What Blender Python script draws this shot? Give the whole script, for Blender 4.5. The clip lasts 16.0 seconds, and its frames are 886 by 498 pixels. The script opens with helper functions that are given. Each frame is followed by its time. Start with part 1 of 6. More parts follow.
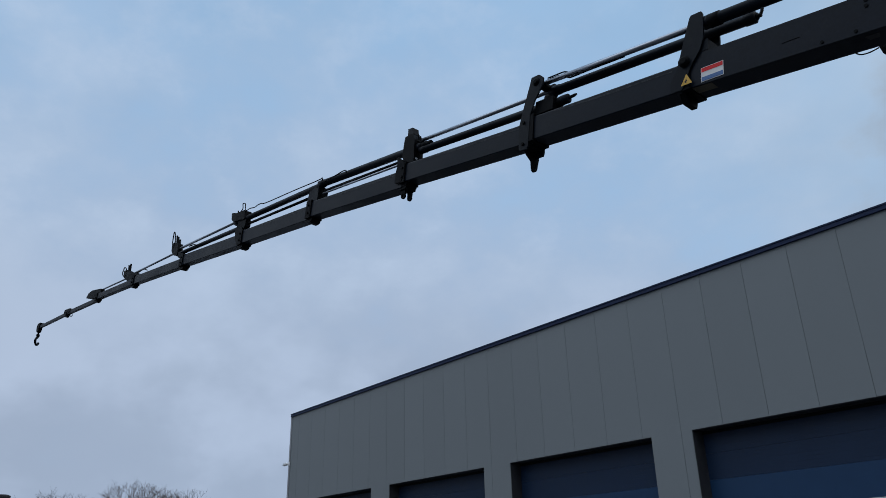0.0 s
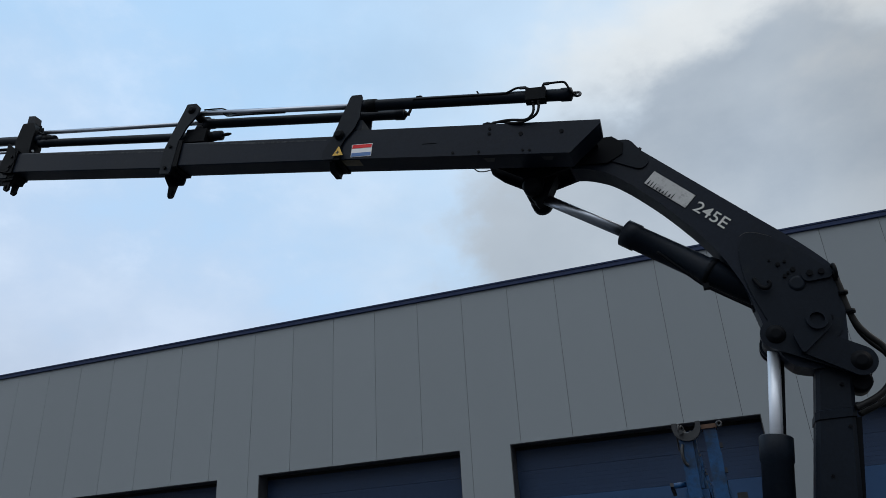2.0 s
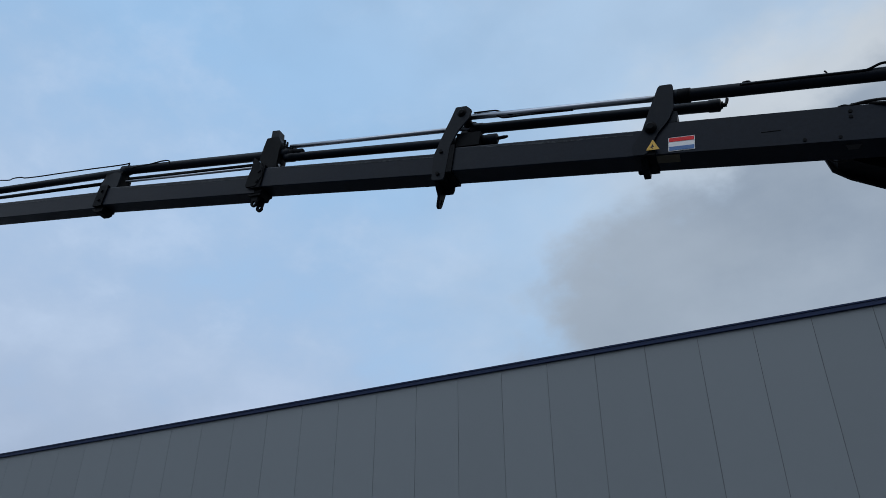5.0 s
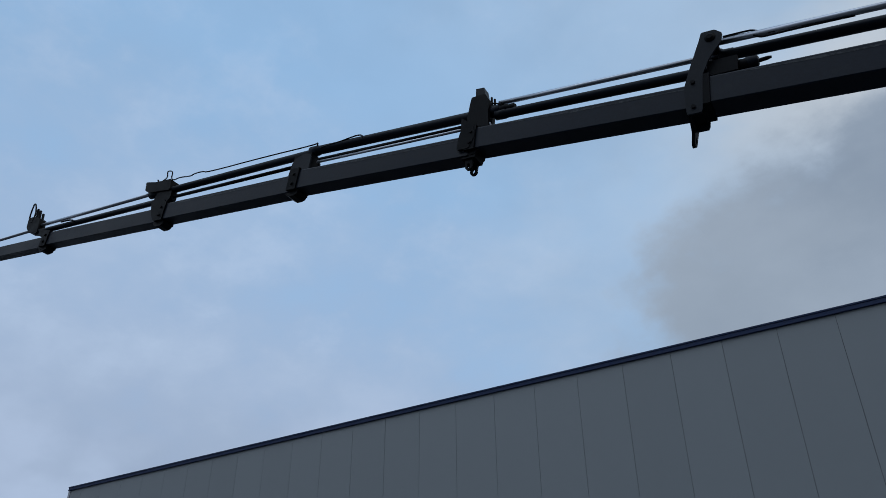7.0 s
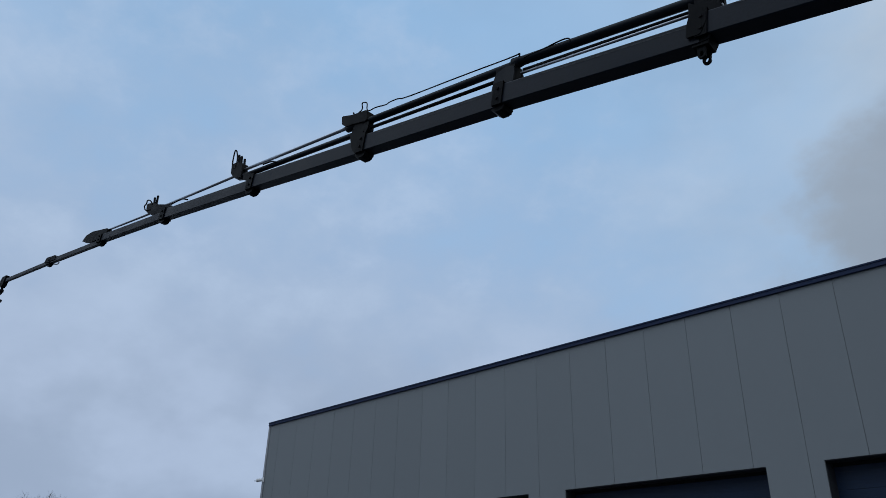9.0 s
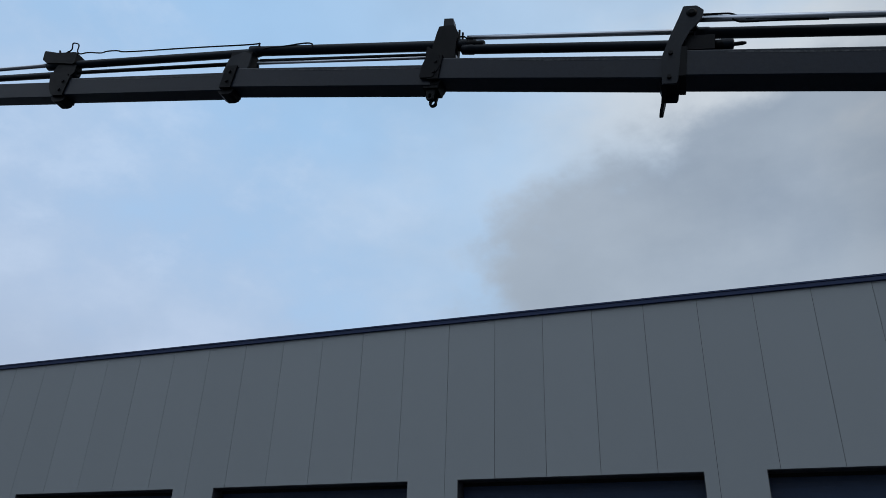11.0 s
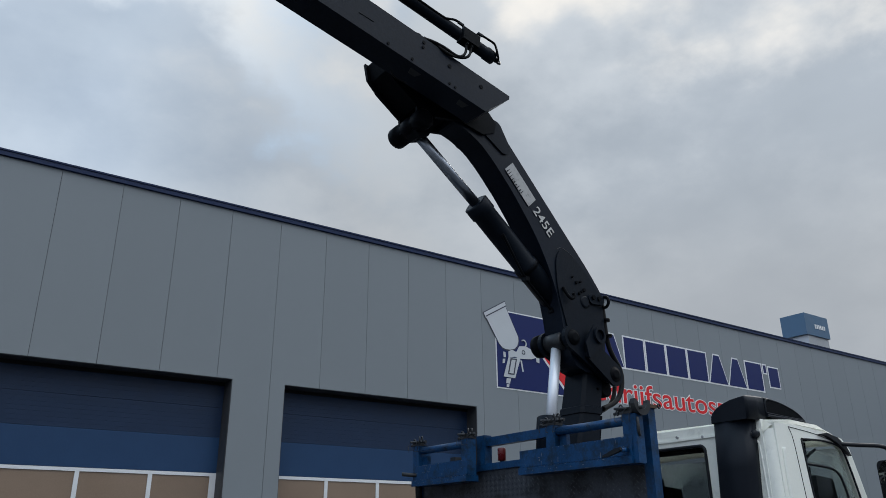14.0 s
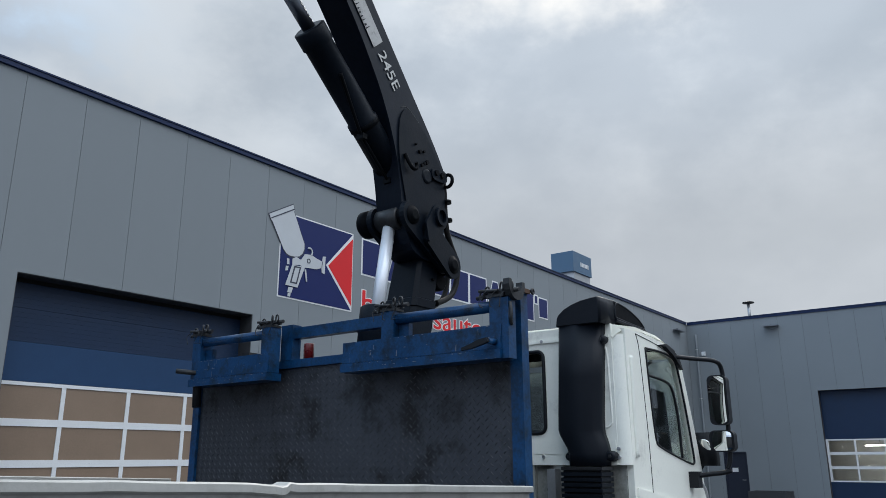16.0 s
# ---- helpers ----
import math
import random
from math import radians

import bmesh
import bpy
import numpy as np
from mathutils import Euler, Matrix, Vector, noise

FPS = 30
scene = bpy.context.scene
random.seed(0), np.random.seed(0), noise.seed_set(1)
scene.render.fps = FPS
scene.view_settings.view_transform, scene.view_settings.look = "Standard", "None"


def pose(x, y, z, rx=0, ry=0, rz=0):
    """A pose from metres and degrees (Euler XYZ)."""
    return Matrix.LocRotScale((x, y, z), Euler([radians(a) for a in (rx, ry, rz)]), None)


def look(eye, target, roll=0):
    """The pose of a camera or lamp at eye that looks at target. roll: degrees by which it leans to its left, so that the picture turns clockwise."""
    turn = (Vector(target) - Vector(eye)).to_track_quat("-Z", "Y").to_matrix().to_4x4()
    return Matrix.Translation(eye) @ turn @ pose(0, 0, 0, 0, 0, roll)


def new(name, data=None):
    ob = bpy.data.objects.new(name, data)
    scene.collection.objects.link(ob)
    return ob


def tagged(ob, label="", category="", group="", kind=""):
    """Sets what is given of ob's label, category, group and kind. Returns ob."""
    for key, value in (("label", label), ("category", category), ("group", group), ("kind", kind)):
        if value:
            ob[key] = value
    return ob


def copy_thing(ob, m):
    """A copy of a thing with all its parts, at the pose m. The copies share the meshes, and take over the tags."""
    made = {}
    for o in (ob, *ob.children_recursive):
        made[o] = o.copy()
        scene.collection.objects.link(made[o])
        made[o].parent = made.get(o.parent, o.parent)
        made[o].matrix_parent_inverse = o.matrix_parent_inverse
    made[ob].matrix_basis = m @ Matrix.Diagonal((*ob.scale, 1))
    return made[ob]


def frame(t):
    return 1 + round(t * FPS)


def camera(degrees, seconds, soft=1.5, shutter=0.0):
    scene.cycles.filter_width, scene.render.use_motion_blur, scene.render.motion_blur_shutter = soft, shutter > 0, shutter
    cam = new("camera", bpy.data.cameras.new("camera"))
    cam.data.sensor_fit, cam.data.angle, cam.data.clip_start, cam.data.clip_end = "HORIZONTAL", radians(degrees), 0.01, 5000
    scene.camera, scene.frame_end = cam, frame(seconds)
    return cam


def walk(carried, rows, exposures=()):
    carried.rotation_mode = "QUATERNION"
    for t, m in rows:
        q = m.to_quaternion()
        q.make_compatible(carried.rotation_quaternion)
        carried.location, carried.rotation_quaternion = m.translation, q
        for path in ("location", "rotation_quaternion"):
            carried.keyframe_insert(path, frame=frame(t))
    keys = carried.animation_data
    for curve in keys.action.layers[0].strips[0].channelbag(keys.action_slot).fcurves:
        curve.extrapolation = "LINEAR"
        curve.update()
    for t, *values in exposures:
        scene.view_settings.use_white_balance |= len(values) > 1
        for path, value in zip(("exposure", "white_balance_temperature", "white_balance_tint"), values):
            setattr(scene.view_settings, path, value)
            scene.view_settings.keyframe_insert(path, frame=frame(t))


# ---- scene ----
cam = camera(60.5, 16.0, soft=0.6)
PATH = [
    (0, (8.6, -13.939, 1.695), (7.165, -12.794, 2.49), -1.3),
    (0.5, (8.614, -14.012, 1.662), (7.293, -12.741, 2.463), -1.8),
    (1, (8.559, -14.055, 1.691), (7.466, -12.586, 2.495), -2.8),
    (1.5, (8.567, -14.143, 1.669), (7.775, -12.493, 2.475), -3.4),
    (2, (8.492, -14.274, 1.675), (7.913, -12.56, 2.526), -3.4),
    (2.5, (8.197, -14.326, 1.68), (7.654, -12.644, 2.615), -3.5),
    (3, (7.874, -14.296, 1.708), (7.29, -12.65, 2.672), -2.0),
    (3.5, (7.547, -14.203, 1.693), (6.881, -12.589, 2.667), 0.0),
    (4, (7.19, -14.188, 1.649), (6.48, -12.591, 2.636), 0.4),
    (4.2, (7.036, -14.141, 1.667), (6.318, -12.554, 2.667), 0.3),
    (6.3, (5.484, -14.001, 1.705), (4.651, -12.505, 2.738), -0.8),
    (6.5, (5.329, -14.011, 1.704), (4.476, -12.528, 2.742), -1.0),
    (7, (4.936, -13.981, 1.736), (3.991, -12.553, 2.761), -0.4),
    (7.5, (4.598, -14.02, 1.727), (3.552, -12.647, 2.733), -0.0),
    (8, (4.328, -14.046, 1.681), (3.173, -12.735, 2.645), 0.9),
    (8.2, (4.235, -14.06, 1.668), (3.041, -12.771, 2.613), 1.1),
    (9.1, (4.14, -14.11, 1.665), (2.853, -12.859, 2.548), 1.7),
    (10.3, (4.111, -14.176, 1.676), (3.077, -12.702, 2.546), 2.4),
    (10.5, (4.119, -14.167, 1.68), (3.182, -12.635, 2.561), 2.4),
    (11, (4.149, -14.158, 1.689), (3.519, -12.493, 2.601), 2.1),
    (11.5, (4.189, -14.123, 1.714), (3.919, -12.372, 2.642), 1.8),
    (11.6, (4.183, -14.128, 1.714), (3.99, -12.365, 2.639), 1.3),
    (12, (4.219, -14.081, 1.719), (4.309, -12.305, 2.634), 1.3),
    (12.5, (4.316, -13.952, 1.704), (4.728, -12.204, 2.585), 0.7),
    (13, (4.418, -13.784, 1.653), (5.103, -12.097, 2.481), 0.2),
    (13.5, (4.485, -13.457, 1.665), (5.395, -11.85, 2.434), -0.2),
    (13.6, (4.479, -13.43, 1.67), (5.425, -11.838, 2.426), -0.4),
    (14, (4.514, -13.148, 1.68), (5.601, -11.63, 2.397), -0.5),
    (14.5, (4.612, -12.808, 1.684), (5.84, -11.38, 2.359), -0.5),
    (15, (4.693, -12.455, 1.659), (6.037, -11.117, 2.293), -0.4),
    (15.5, (4.848, -12.127, 1.651), (6.303, -10.885, 2.236), -0.4),
    (16, (5.153, -11.857, 1.648), (6.701, -10.707, 2.18), -0.2),
]
EXPOSURES = [(0, -0.04, 6450, 10), (1, 0.2, 6550, 10), (2, 0.43, 6850, 10), (2.6, 0.22, 6650, 10), (4.2, 0.12, 6450, 10), (7, -0.1, 6250, 10), (8.2, -0.12, 6250, 10),
             (10.5, 0.06, 6450, 10), (12.5, 0.42, 6550, 10), (14.5, 0.77, 6700, 10), (16, 0.96, 6650, 10)]
walk(cam, [(t, look(eye, target, roll)) for t, eye, target, roll in PATH], EXPOSURES)
# ---- world and sun ----
SUN_EL, SUN_AZ = radians(38), radians(70)


def build_world():
    w = bpy.data.worlds.new("sky")
    w.use_nodes = True
    scene.world = w
    nt = w.node_tree
    nt.nodes.clear()
    N, K = nt.nodes.new, nt.links.new

    def math_node(op, a, b=0.0, c=0.0, clamp=False):
        n = N("ShaderNodeMath")
        n.operation, n.use_clamp = op, clamp
        for i, v in enumerate((a, b, c)):
            if isinstance(v, (int, float)):
                n.inputs[i].default_value = v
            else:
                K(v, n.inputs[i])
        return n.outputs[0]

    def mix(f, a, b):
        n = N("ShaderNodeMix")
        n.data_type = "RGBA"
        for sock, v in ((n.inputs[0], f), (n.inputs[6], a), (n.inputs[7], b)):
            if isinstance(v, tuple):
                sock.default_value = (*v, 1)
            elif isinstance(v, (int, float)):
                sock.default_value = v
            else:
                K(v, sock)
        return n.outputs[2]

    def ramp(v, lo, hi):
        n = N("ShaderNodeMapRange")
        n.interpolation_type = "SMOOTHSTEP"
        K(v, n.inputs[0])
        n.inputs[1].default_value, n.inputs[2].default_value = lo, hi
        return n.outputs[0]

    tc = N("ShaderNodeTexCoord")

    def dot(v):
        n = N("ShaderNodeVectorMath")
        n.operation = "DOT_PRODUCT"
        K(tc.outputs["Generated"], n.inputs[0])
        n.inputs[1].default_value = v
        return n.outputs["Value"]

    def noise_node(scale, detail, rough, stretch=(1, 1, 1.8), shift=(0, 0, 0)):
        m = N("ShaderNodeMapping")
        m.inputs["Scale"].default_value = stretch
        m.inputs["Location"].default_value = shift
        K(tc.outputs["Generated"], m.inputs[0])
        n = N("ShaderNodeTexNoise")
        K(m.outputs[0], n.inputs["Vector"])
        n.inputs["Scale"].default_value, n.inputs["Detail"].default_value, n.inputs["Roughness"].default_value = scale, detail, rough
        return n.outputs[0]

    sky = N("ShaderNodeTexSky")
    sky.sky_type, sky.sun_disc, sky.sun_elevation, sky.sun_rotation = "NISHITA", False, SUN_EL, SUN_AZ
    big, mid, fine = noise_node(1.7, 3, 0.5), noise_node(3.4, 5, 0.5, (1, 1, 1.5), (3, 1, 0)), noise_node(8, 8, 0.6, (1, 1, 1.5), (0, 4, 2))
    lump = math_node("SUBTRACT", math_node("ADD", math_node("MULTIPLY", mid, 0.64), math_node("MULTIPLY", fine, 0.36)), 0.5)
    blue = mix(0.88, sky.outputs[0], (3.4, 5.35, 7.8))
    # thin grey veil, thicker low down and to the left
    side = ramp(math_node("ADD", dot((-0.80, 0.42, -0.42)), math_node("MULTIPLY", lump, 0.9)), 0.25, 0.75)
    low = ramp(math_node("ADD", dot((0, 0, -1)), math_node("MULTIPLY", lump, 0.35)), -0.42, -0.2)
    veil = mix(ramp(lump, -0.12, 0.14), (3.7, 4.52, 5.98), (4.35, 5.34, 6.86))
    col = mix(math_node("MULTIPLY", side, 0.95), blue, veil)
    wisp = ramp(fine, 0.48, 0.75)
    col = mix(math_node("MULTIPLY", wisp, 0.25), col, (5.2, 6.3, 8.0))
    col = mix(math_node("MULTIPLY", low, 0.6), col, mix(ramp(mid, 0.44, 0.6), (3.15, 3.8, 4.95), (4.25, 5.0, 6.45)))
    # pale haze thickening to the right of the blue gap
    right = math_node("ADD", dot((0.95, 0.1, 0.0)), math_node("MULTIPLY", lump, 0.25))
    col = mix(math_node("MULTIPLY", ramp(right, -0.5, 0.1), 0.7), col, (4.35, 5.52, 6.9))
    # large round cloud bank with a bright edge
    edge = math_node("SUBTRACT", math_node("ADD", dot((0.138, 0.981, 0.139)), math_node("MULTIPLY", lump, 0.26)), 0.874)
    rim = math_node("MULTIPLY", ramp(edge, -0.1, -0.008), math_node("MULTIPLY", ramp(right, -0.2, 0.12), ramp(dot((0, 0, 1)), 0.47, 0.6)))
    col = mix(math_node("MULTIPLY", rim, 0.95), col, (5.5, 6.0, 6.5))
    grey = mix(ramp(math_node("ADD", lump, math_node("MULTIPLY", math_node("SUBTRACT", big, 0.5), 0.9)), -0.16, 0.22), (2.58, 3.2, 4.06), (3.35, 4.0, 4.82))
    col = mix(ramp(edge, -0.012, 0.034), col, grey)
    # smooth grey overcast further right
    far = mix(ramp(math_node("ADD", math_node("MULTIPLY", lump, 1.1), math_node("MULTIPLY", math_node("SUBTRACT", big, 0.5), 0.7)), -0.15, 0.16), (2.42, 2.72, 3.1), (3.75, 4.06, 4.4))
    col = mix(math_node("MULTIPLY", ramp(right, 0.22, 0.55), 0.9), col, far)
    col = mix(math_node("MULTIPLY", math_node("MULTIPLY", ramp(right, 0.4, 0.8), ramp(dot((0, 0, -1)), -0.5, -0.25)), 0.75), col, (2.4, 2.62, 2.9))
    # overcast over the open yard behind, bright overhead and dim near the horizon
    dome = mix(ramp(dot((0, 0, 1)), 0.1, 0.95), (1.5, 1.72, 2.1), (13.4, 15.2, 17.4))
    col = mix(ramp(dot((0, -1, 0.2)), 0.12, 0.45), col, dome)
    # billows over the whole sky, soft at two sizes
    billow = math_node("ADD", math_node("MULTIPLY", noise_node(3.6, 6, 0.48, (1, 1, 1.6), (5, 2, 1)), 0.75), math_node("MULTIPLY", noise_node(9, 7, 0.52, (1, 1, 1.7), (2, 7, 3)), 0.25))
    # sunlit tops high up on the right, between the greys
    tops = math_node("MULTIPLY", ramp(math_node("ADD", dot((0, 0, 1)), math_node("MULTIPLY", lump, 0.5)), 0.5, 0.64), math_node("MULTIPLY", ramp(right, 0.2, 0.45), ramp(billow, 0.42, 0.56)))
    col = mix(math_node("MULTIPLY", tops, 0.75), col, (6.1, 5.95, 5.65))
    shade = mix(ramp(billow, 0.36, 0.64), (0.935, 0.94, 0.945), (1.06, 1.055, 1.05))
    # the thin veil grows brighter away from the cloud bank
    shade = mix(ramp(dot((-0.8, 0.55, 0.2)), 0.72, 0.98), shade, (1.06, 1.075, 1.08))
    # a duller patch beside the bright rim
    shade = mix(ramp(dot((0.4, 0.79, 0.465)), 0.955, 0.995), shade, (0.84, 0.84, 0.84))
    n = N("ShaderNodeMix")
    n.data_type, n.blend_type = "RGBA", "MULTIPLY"
    n.inputs[0].default_value = 1.0
    K(col, n.inputs[6])
    K(shade, n.inputs[7])
    col = n.outputs[2]
    bg = N("ShaderNodeBackground")
    bg.inputs["Strength"].default_value = 0.1
    K(col, bg.inputs["Color"])
    K(bg.outputs[0], N("ShaderNodeOutputWorld").inputs[0])


build_world()
sun = new("sun", bpy.data.lights.new("sun", "SUN"))
sun.data.energy, sun.data.angle, sun.data.color = 0.6, radians(25), (1.0, 0.98, 0.95)
sun.matrix_world = look((40 * math.sin(SUN_AZ), 40 * math.cos(SUN_AZ), 34), (0, 0, 0))


# ---- materials ----
def material(name, base, rough=0.5, metal=0.0, vary=0.12, scale=3.0, grain=60.0, bump=0.02, dirt=None, dirt_at=(0.55, 0.75), island=0.0, coat=0.0, spec=0.5):
    m = bpy.data.materials.new(name)
    m.use_nodes = True
    nt = m.node_tree
    N, K = nt.nodes.new, nt.links.new
    b = nt.nodes["Principled BSDF"]
    b.inputs["Metallic"].default_value, b.inputs["Coat Weight"].default_value = metal, coat
    b.inputs["Specular IOR Level"].default_value = spec
    tc = N("ShaderNodeTexCoord")

    def tex(sc, detail=5.0, rough_=0.6):
        n = N("ShaderNodeTexNoise")
        K(tc.outputs["Object"], n.inputs["Vector"])
        n.inputs["Scale"].default_value, n.inputs["Detail"].default_value, n.inputs["Roughness"].default_value = sc, detail, rough_
        return n.outputs[0]

    large, small = tex(scale), tex(grain, 4.0)
    add = N("ShaderNodeMath")
    add.operation = "ADD"
    K(large, add.inputs[0])
    K(small, add.inputs[1])
    mr = N("ShaderNodeMapRange")
    K(add.outputs[0], mr.inputs[0])
    for i, v in enumerate((0.6, 1.4, 1 - vary, 1 + vary)):
        mr.inputs[1 + i].default_value = v
    value = mr.outputs[0]
    if island:
        info = N("ShaderNodeObjectInfo")
        ir = N("ShaderNodeMapRange")
        K(info.outputs["Random"], ir.inputs[0])
        ir.inputs[3].default_value, ir.inputs[4].default_value = 1 - island, 1 + island
        mul = N("ShaderNodeMath")
        mul.operation = "MULTIPLY"
        K(value, mul.inputs[0])
        K(ir.outputs[0], mul.inputs[1])
        value = mul.outputs[0]
    hsv = N("ShaderNodeHueSaturation")
    hsv.inputs["Color"].default_value = (*base, 1)
    K(value, hsv.inputs["Value"])
    col = hsv.outputs[0]
    if dirt:
        d = tex(scale * 2.3, 8.0, 0.7)
        dr = N("ShaderNodeMapRange")
        K(d, dr.inputs[0])
        dr.inputs[1].default_value, dr.inputs[2].default_value = dirt_at
        mx = N("ShaderNodeMix")
        mx.data_type = "RGBA"
        K(dr.outputs[0], mx.inputs[0])
        K(col, mx.inputs[6])
        mx.inputs[7].default_value = (*dirt, 1)
        col = mx.outputs[2]
    K(col, b.inputs["Base Color"])
    rr = N("ShaderNodeMapRange")
    K(large, rr.inputs[0])
    rr.inputs[1].default_value, rr.inputs[2].default_value = 0.3, 0.7
    rr.inputs[3].default_value, rr.inputs[4].default_value = max(0.02, rough * 0.8), min(1, rough * 1.2)
    K(rr.outputs[0], b.inputs["Roughness"])
    if bump:
        bp = N("ShaderNodeBump")
        bp.inputs["Strength"].default_value, bp.inputs["Distance"].default_value = 0.5, bump
        K(small, bp.inputs["Height"])
        K(bp.outputs[0], b.inputs["Normal"])
    return m


M_PANEL = material("grey_coated_panel", (0.212, 0.234, 0.249), 0.5, 0.0, 0.05, 0.5, 150, 0.0006, island=0.022, spec=0.2)
M_BACK = material("dark_core", (0.03, 0.03, 0.035), 0.9)
M_CAP = material("blue_trim", (0.0055, 0.018, 0.064), 0.45, vary=0.1, bump=0.001, spec=0.25)
M_BLUE_DOOR = material("blue_door", (0.010, 0.027, 0.066), 0.45, vary=0.12, bump=0.001, spec=0.3)
M_BLUE_FLAT = material("lighter_blue_door", (0.014, 0.048, 0.118), 0.45, vary=0.1, bump=0.001, spec=0.3)
M_WHITE_FRAME = material("white_aluminium", (0.72, 0.73, 0.74), 0.4, vary=0.05, bump=0.001)
M_PANE_BOARD = material("brown_boarded_pane", (0.235, 0.165, 0.115), 0.35, vary=0.12, scale=1.5, bump=0.001, coat=0.25)
M_STEEL = material("galvanised_steel", (0.42, 0.43, 0.44), 0.45, 0.7, 0.15, 4, 80, 0.001)
M_ROOF = material("roof_membrane", (0.12, 0.12, 0.125), 0.85, bump=0.004)
M_GROUND = material("asphalt", (0.05, 0.053, 0.058), 0.9, vary=0.25, scale=0.4, grain=90, bump=0.006, dirt=(0.058, 0.059, 0.06))
M_INNER = material("pale_interior", (0.6, 0.6, 0.57), 0.8)
M_CRANE = material("black_crane_paint", (0.0044, 0.0074, 0.0126), 0.46, 0.0, 0.35, 2.5, 45, 0.0015, dirt=(0.01, 0.0128, 0.016), dirt_at=(0.56, 0.76), spec=0.1)
M_BOOM = material("black_boom_paint", (0.005, 0.0086, 0.016), 0.4, 0.0, 0.35, 1.8, 40, 0.0012, dirt=(0.0095, 0.0135, 0.019), dirt_at=(0.56, 0.78), spec=0.12)
M_CRANE_DARK = material("black_greasy_steel", (0.0035, 0.0043, 0.0058), 0.5, 0.0, 0.3, 5, 60, 0.001, spec=0.05)
M_SCRAPED = material("scraped_paint", (0.038, 0.043, 0.05), 0.4, 0.1, 0.4, 9, 60, 0.0, dirt=(0.016, 0.019, 0.024), dirt_at=(0.42, 0.56), spec=0.1)
M_RUBBER = material("black_rubber_hose", (0.006, 0.006, 0.0065), 0.6, bump=0.001, spec=0.2)
M_CHROME = material("chromed_rod", (0.72, 0.75, 0.8), 0.38, 0.35, 0.04, 4, 90, 0.0)
M_OLD_ROD = material("oiled_steel_rod", (0.36, 0.39, 0.44), 0.34, 1.0, 0.1, 4, 90, 0.0)
M_WORN = material("worn_grey_steel", (0.028, 0.0295, 0.032), 0.5, 0.4, 0.3, 8, 60, 0.002)
M_SILVER = material("silver_label", (0.33, 0.33, 0.325), 0.4, 0.2, 0.15, 6, 60, 0.0, dirt=(0.16, 0.16, 0.16), dirt_at=(0.52, 0.66))
M_TEXT_GREY = material("pale_lettering", (0.50, 0.50, 0.48), 0.5, 0, 0.12, 8, 60, 0.0, dirt=(0.10, 0.10, 0.10), dirt_at=(0.58, 0.7))
M_RED = material("red_film", (0.66, 0.026, 0.03), 0.45, vary=0.06, bump=0.0, spec=0.2)
M_WHITE = material("white_film", (0.72, 0.72, 0.72), 0.45, vary=0.05, bump=0.0)
M_FLAG_BLUE = material("blue_film", (0.04, 0.13, 0.33), 0.45, vary=0.05, bump=0.0)
M_SIGN_BLUE = material("navy_sign_film", (0.011, 0.02, 0.1), 0.4, vary=0.05, bump=0.0, spec=0.2)
M_SIGN_GREY = material("grey_sign_film", (0.5, 0.52, 0.54), 0.45, vary=0.04, bump=0.0, spec=0.2)
M_SIGN_LINE = material("dark_sign_outline", (0.03, 0.035, 0.06), 0.45, vary=0.05, bump=0.0)
M_BLACK = material("black_plastic", (0.0055, 0.0068, 0.0098), 0.5, vary=0.2, bump=0.001, spec=0.3)
M_INTAKE = material("black_moulded_plastic", (0.0056, 0.0082, 0.0132), 0.46, vary=0.18, scale=3, bump=0.0008, spec=0.2)
M_YELLOW = material("yellow_sticker", (0.62, 0.36, 0.03), 0.5, vary=0.06, bump=0.0)
M_TYPEPLATE = material("dull_brass_plate", (0.075, 0.06, 0.03), 0.5, vary=0.2, bump=0.0)
M_CAB = material("white_cab_paint", (0.86, 0.865, 0.79), 0.42, 0.0, 0.035, 1.2, 60, 0.0, dirt=(0.5, 0.5, 0.46), dirt_at=(0.56, 0.8), coat=0.15)
# dusty cab paint, base lowered to include the shade under the rear wall
M_CAB_DIRTY_SHADED = material("dusty_shaded_cab_paint", (0.27, 0.275, 0.255), 0.6, 0.0, 0.14, 2.5, 50, 0.0, dirt=(0.11, 0.108, 0.1), dirt_at=(0.45, 0.7))
M_RACK = material("chipped_blue_paint", (0.0028, 0.043, 0.122), 0.36, 0.0, 0.45, 5, 60, 0.002, dirt=(0.005, 0.017, 0.034), dirt_at=(0.47, 0.66), spec=0.35)
M_PLATE = material("dark_tread_plate", (0.046, 0.051, 0.062), 0.42, 0.35, 0.3, 1.0, 50, 0.001, dirt=(0.013, 0.014, 0.016), dirt_at=(0.5, 0.6))
M_TREAD = material("worn_tread_bars", (0.078, 0.083, 0.092), 0.45, 0.4, 0.3, 2.2, 50, 0.0, dirt=(0.03, 0.033, 0.039), dirt_at=(0.4, 0.54))
M_CHIP = material("bare_chipped_steel", (0.16, 0.18, 0.2), 0.5, 0.3, 0.3, 20, 80, 0.0)
M_ALU = material("scuffed_white_board", (0.42, 0.415, 0.39), 0.45, 0.1, 0.1, 2, 40, 0.002, dirt=(0.24, 0.23, 0.205), dirt_at=(0.5, 0.74))
M_TYRE = material("tyre_rubber", (0.02, 0.02, 0.02), 0.85, bump=0.004)
M_RUST = material("rusty_steel", (0.085, 0.045, 0.028), 0.8, 0.1, 0.3, 6, 60, 0.002)
M_LAMP_RED = material("red_lamp_lens", (0.12, 0.008, 0.01), 0.25, bump=0.0)
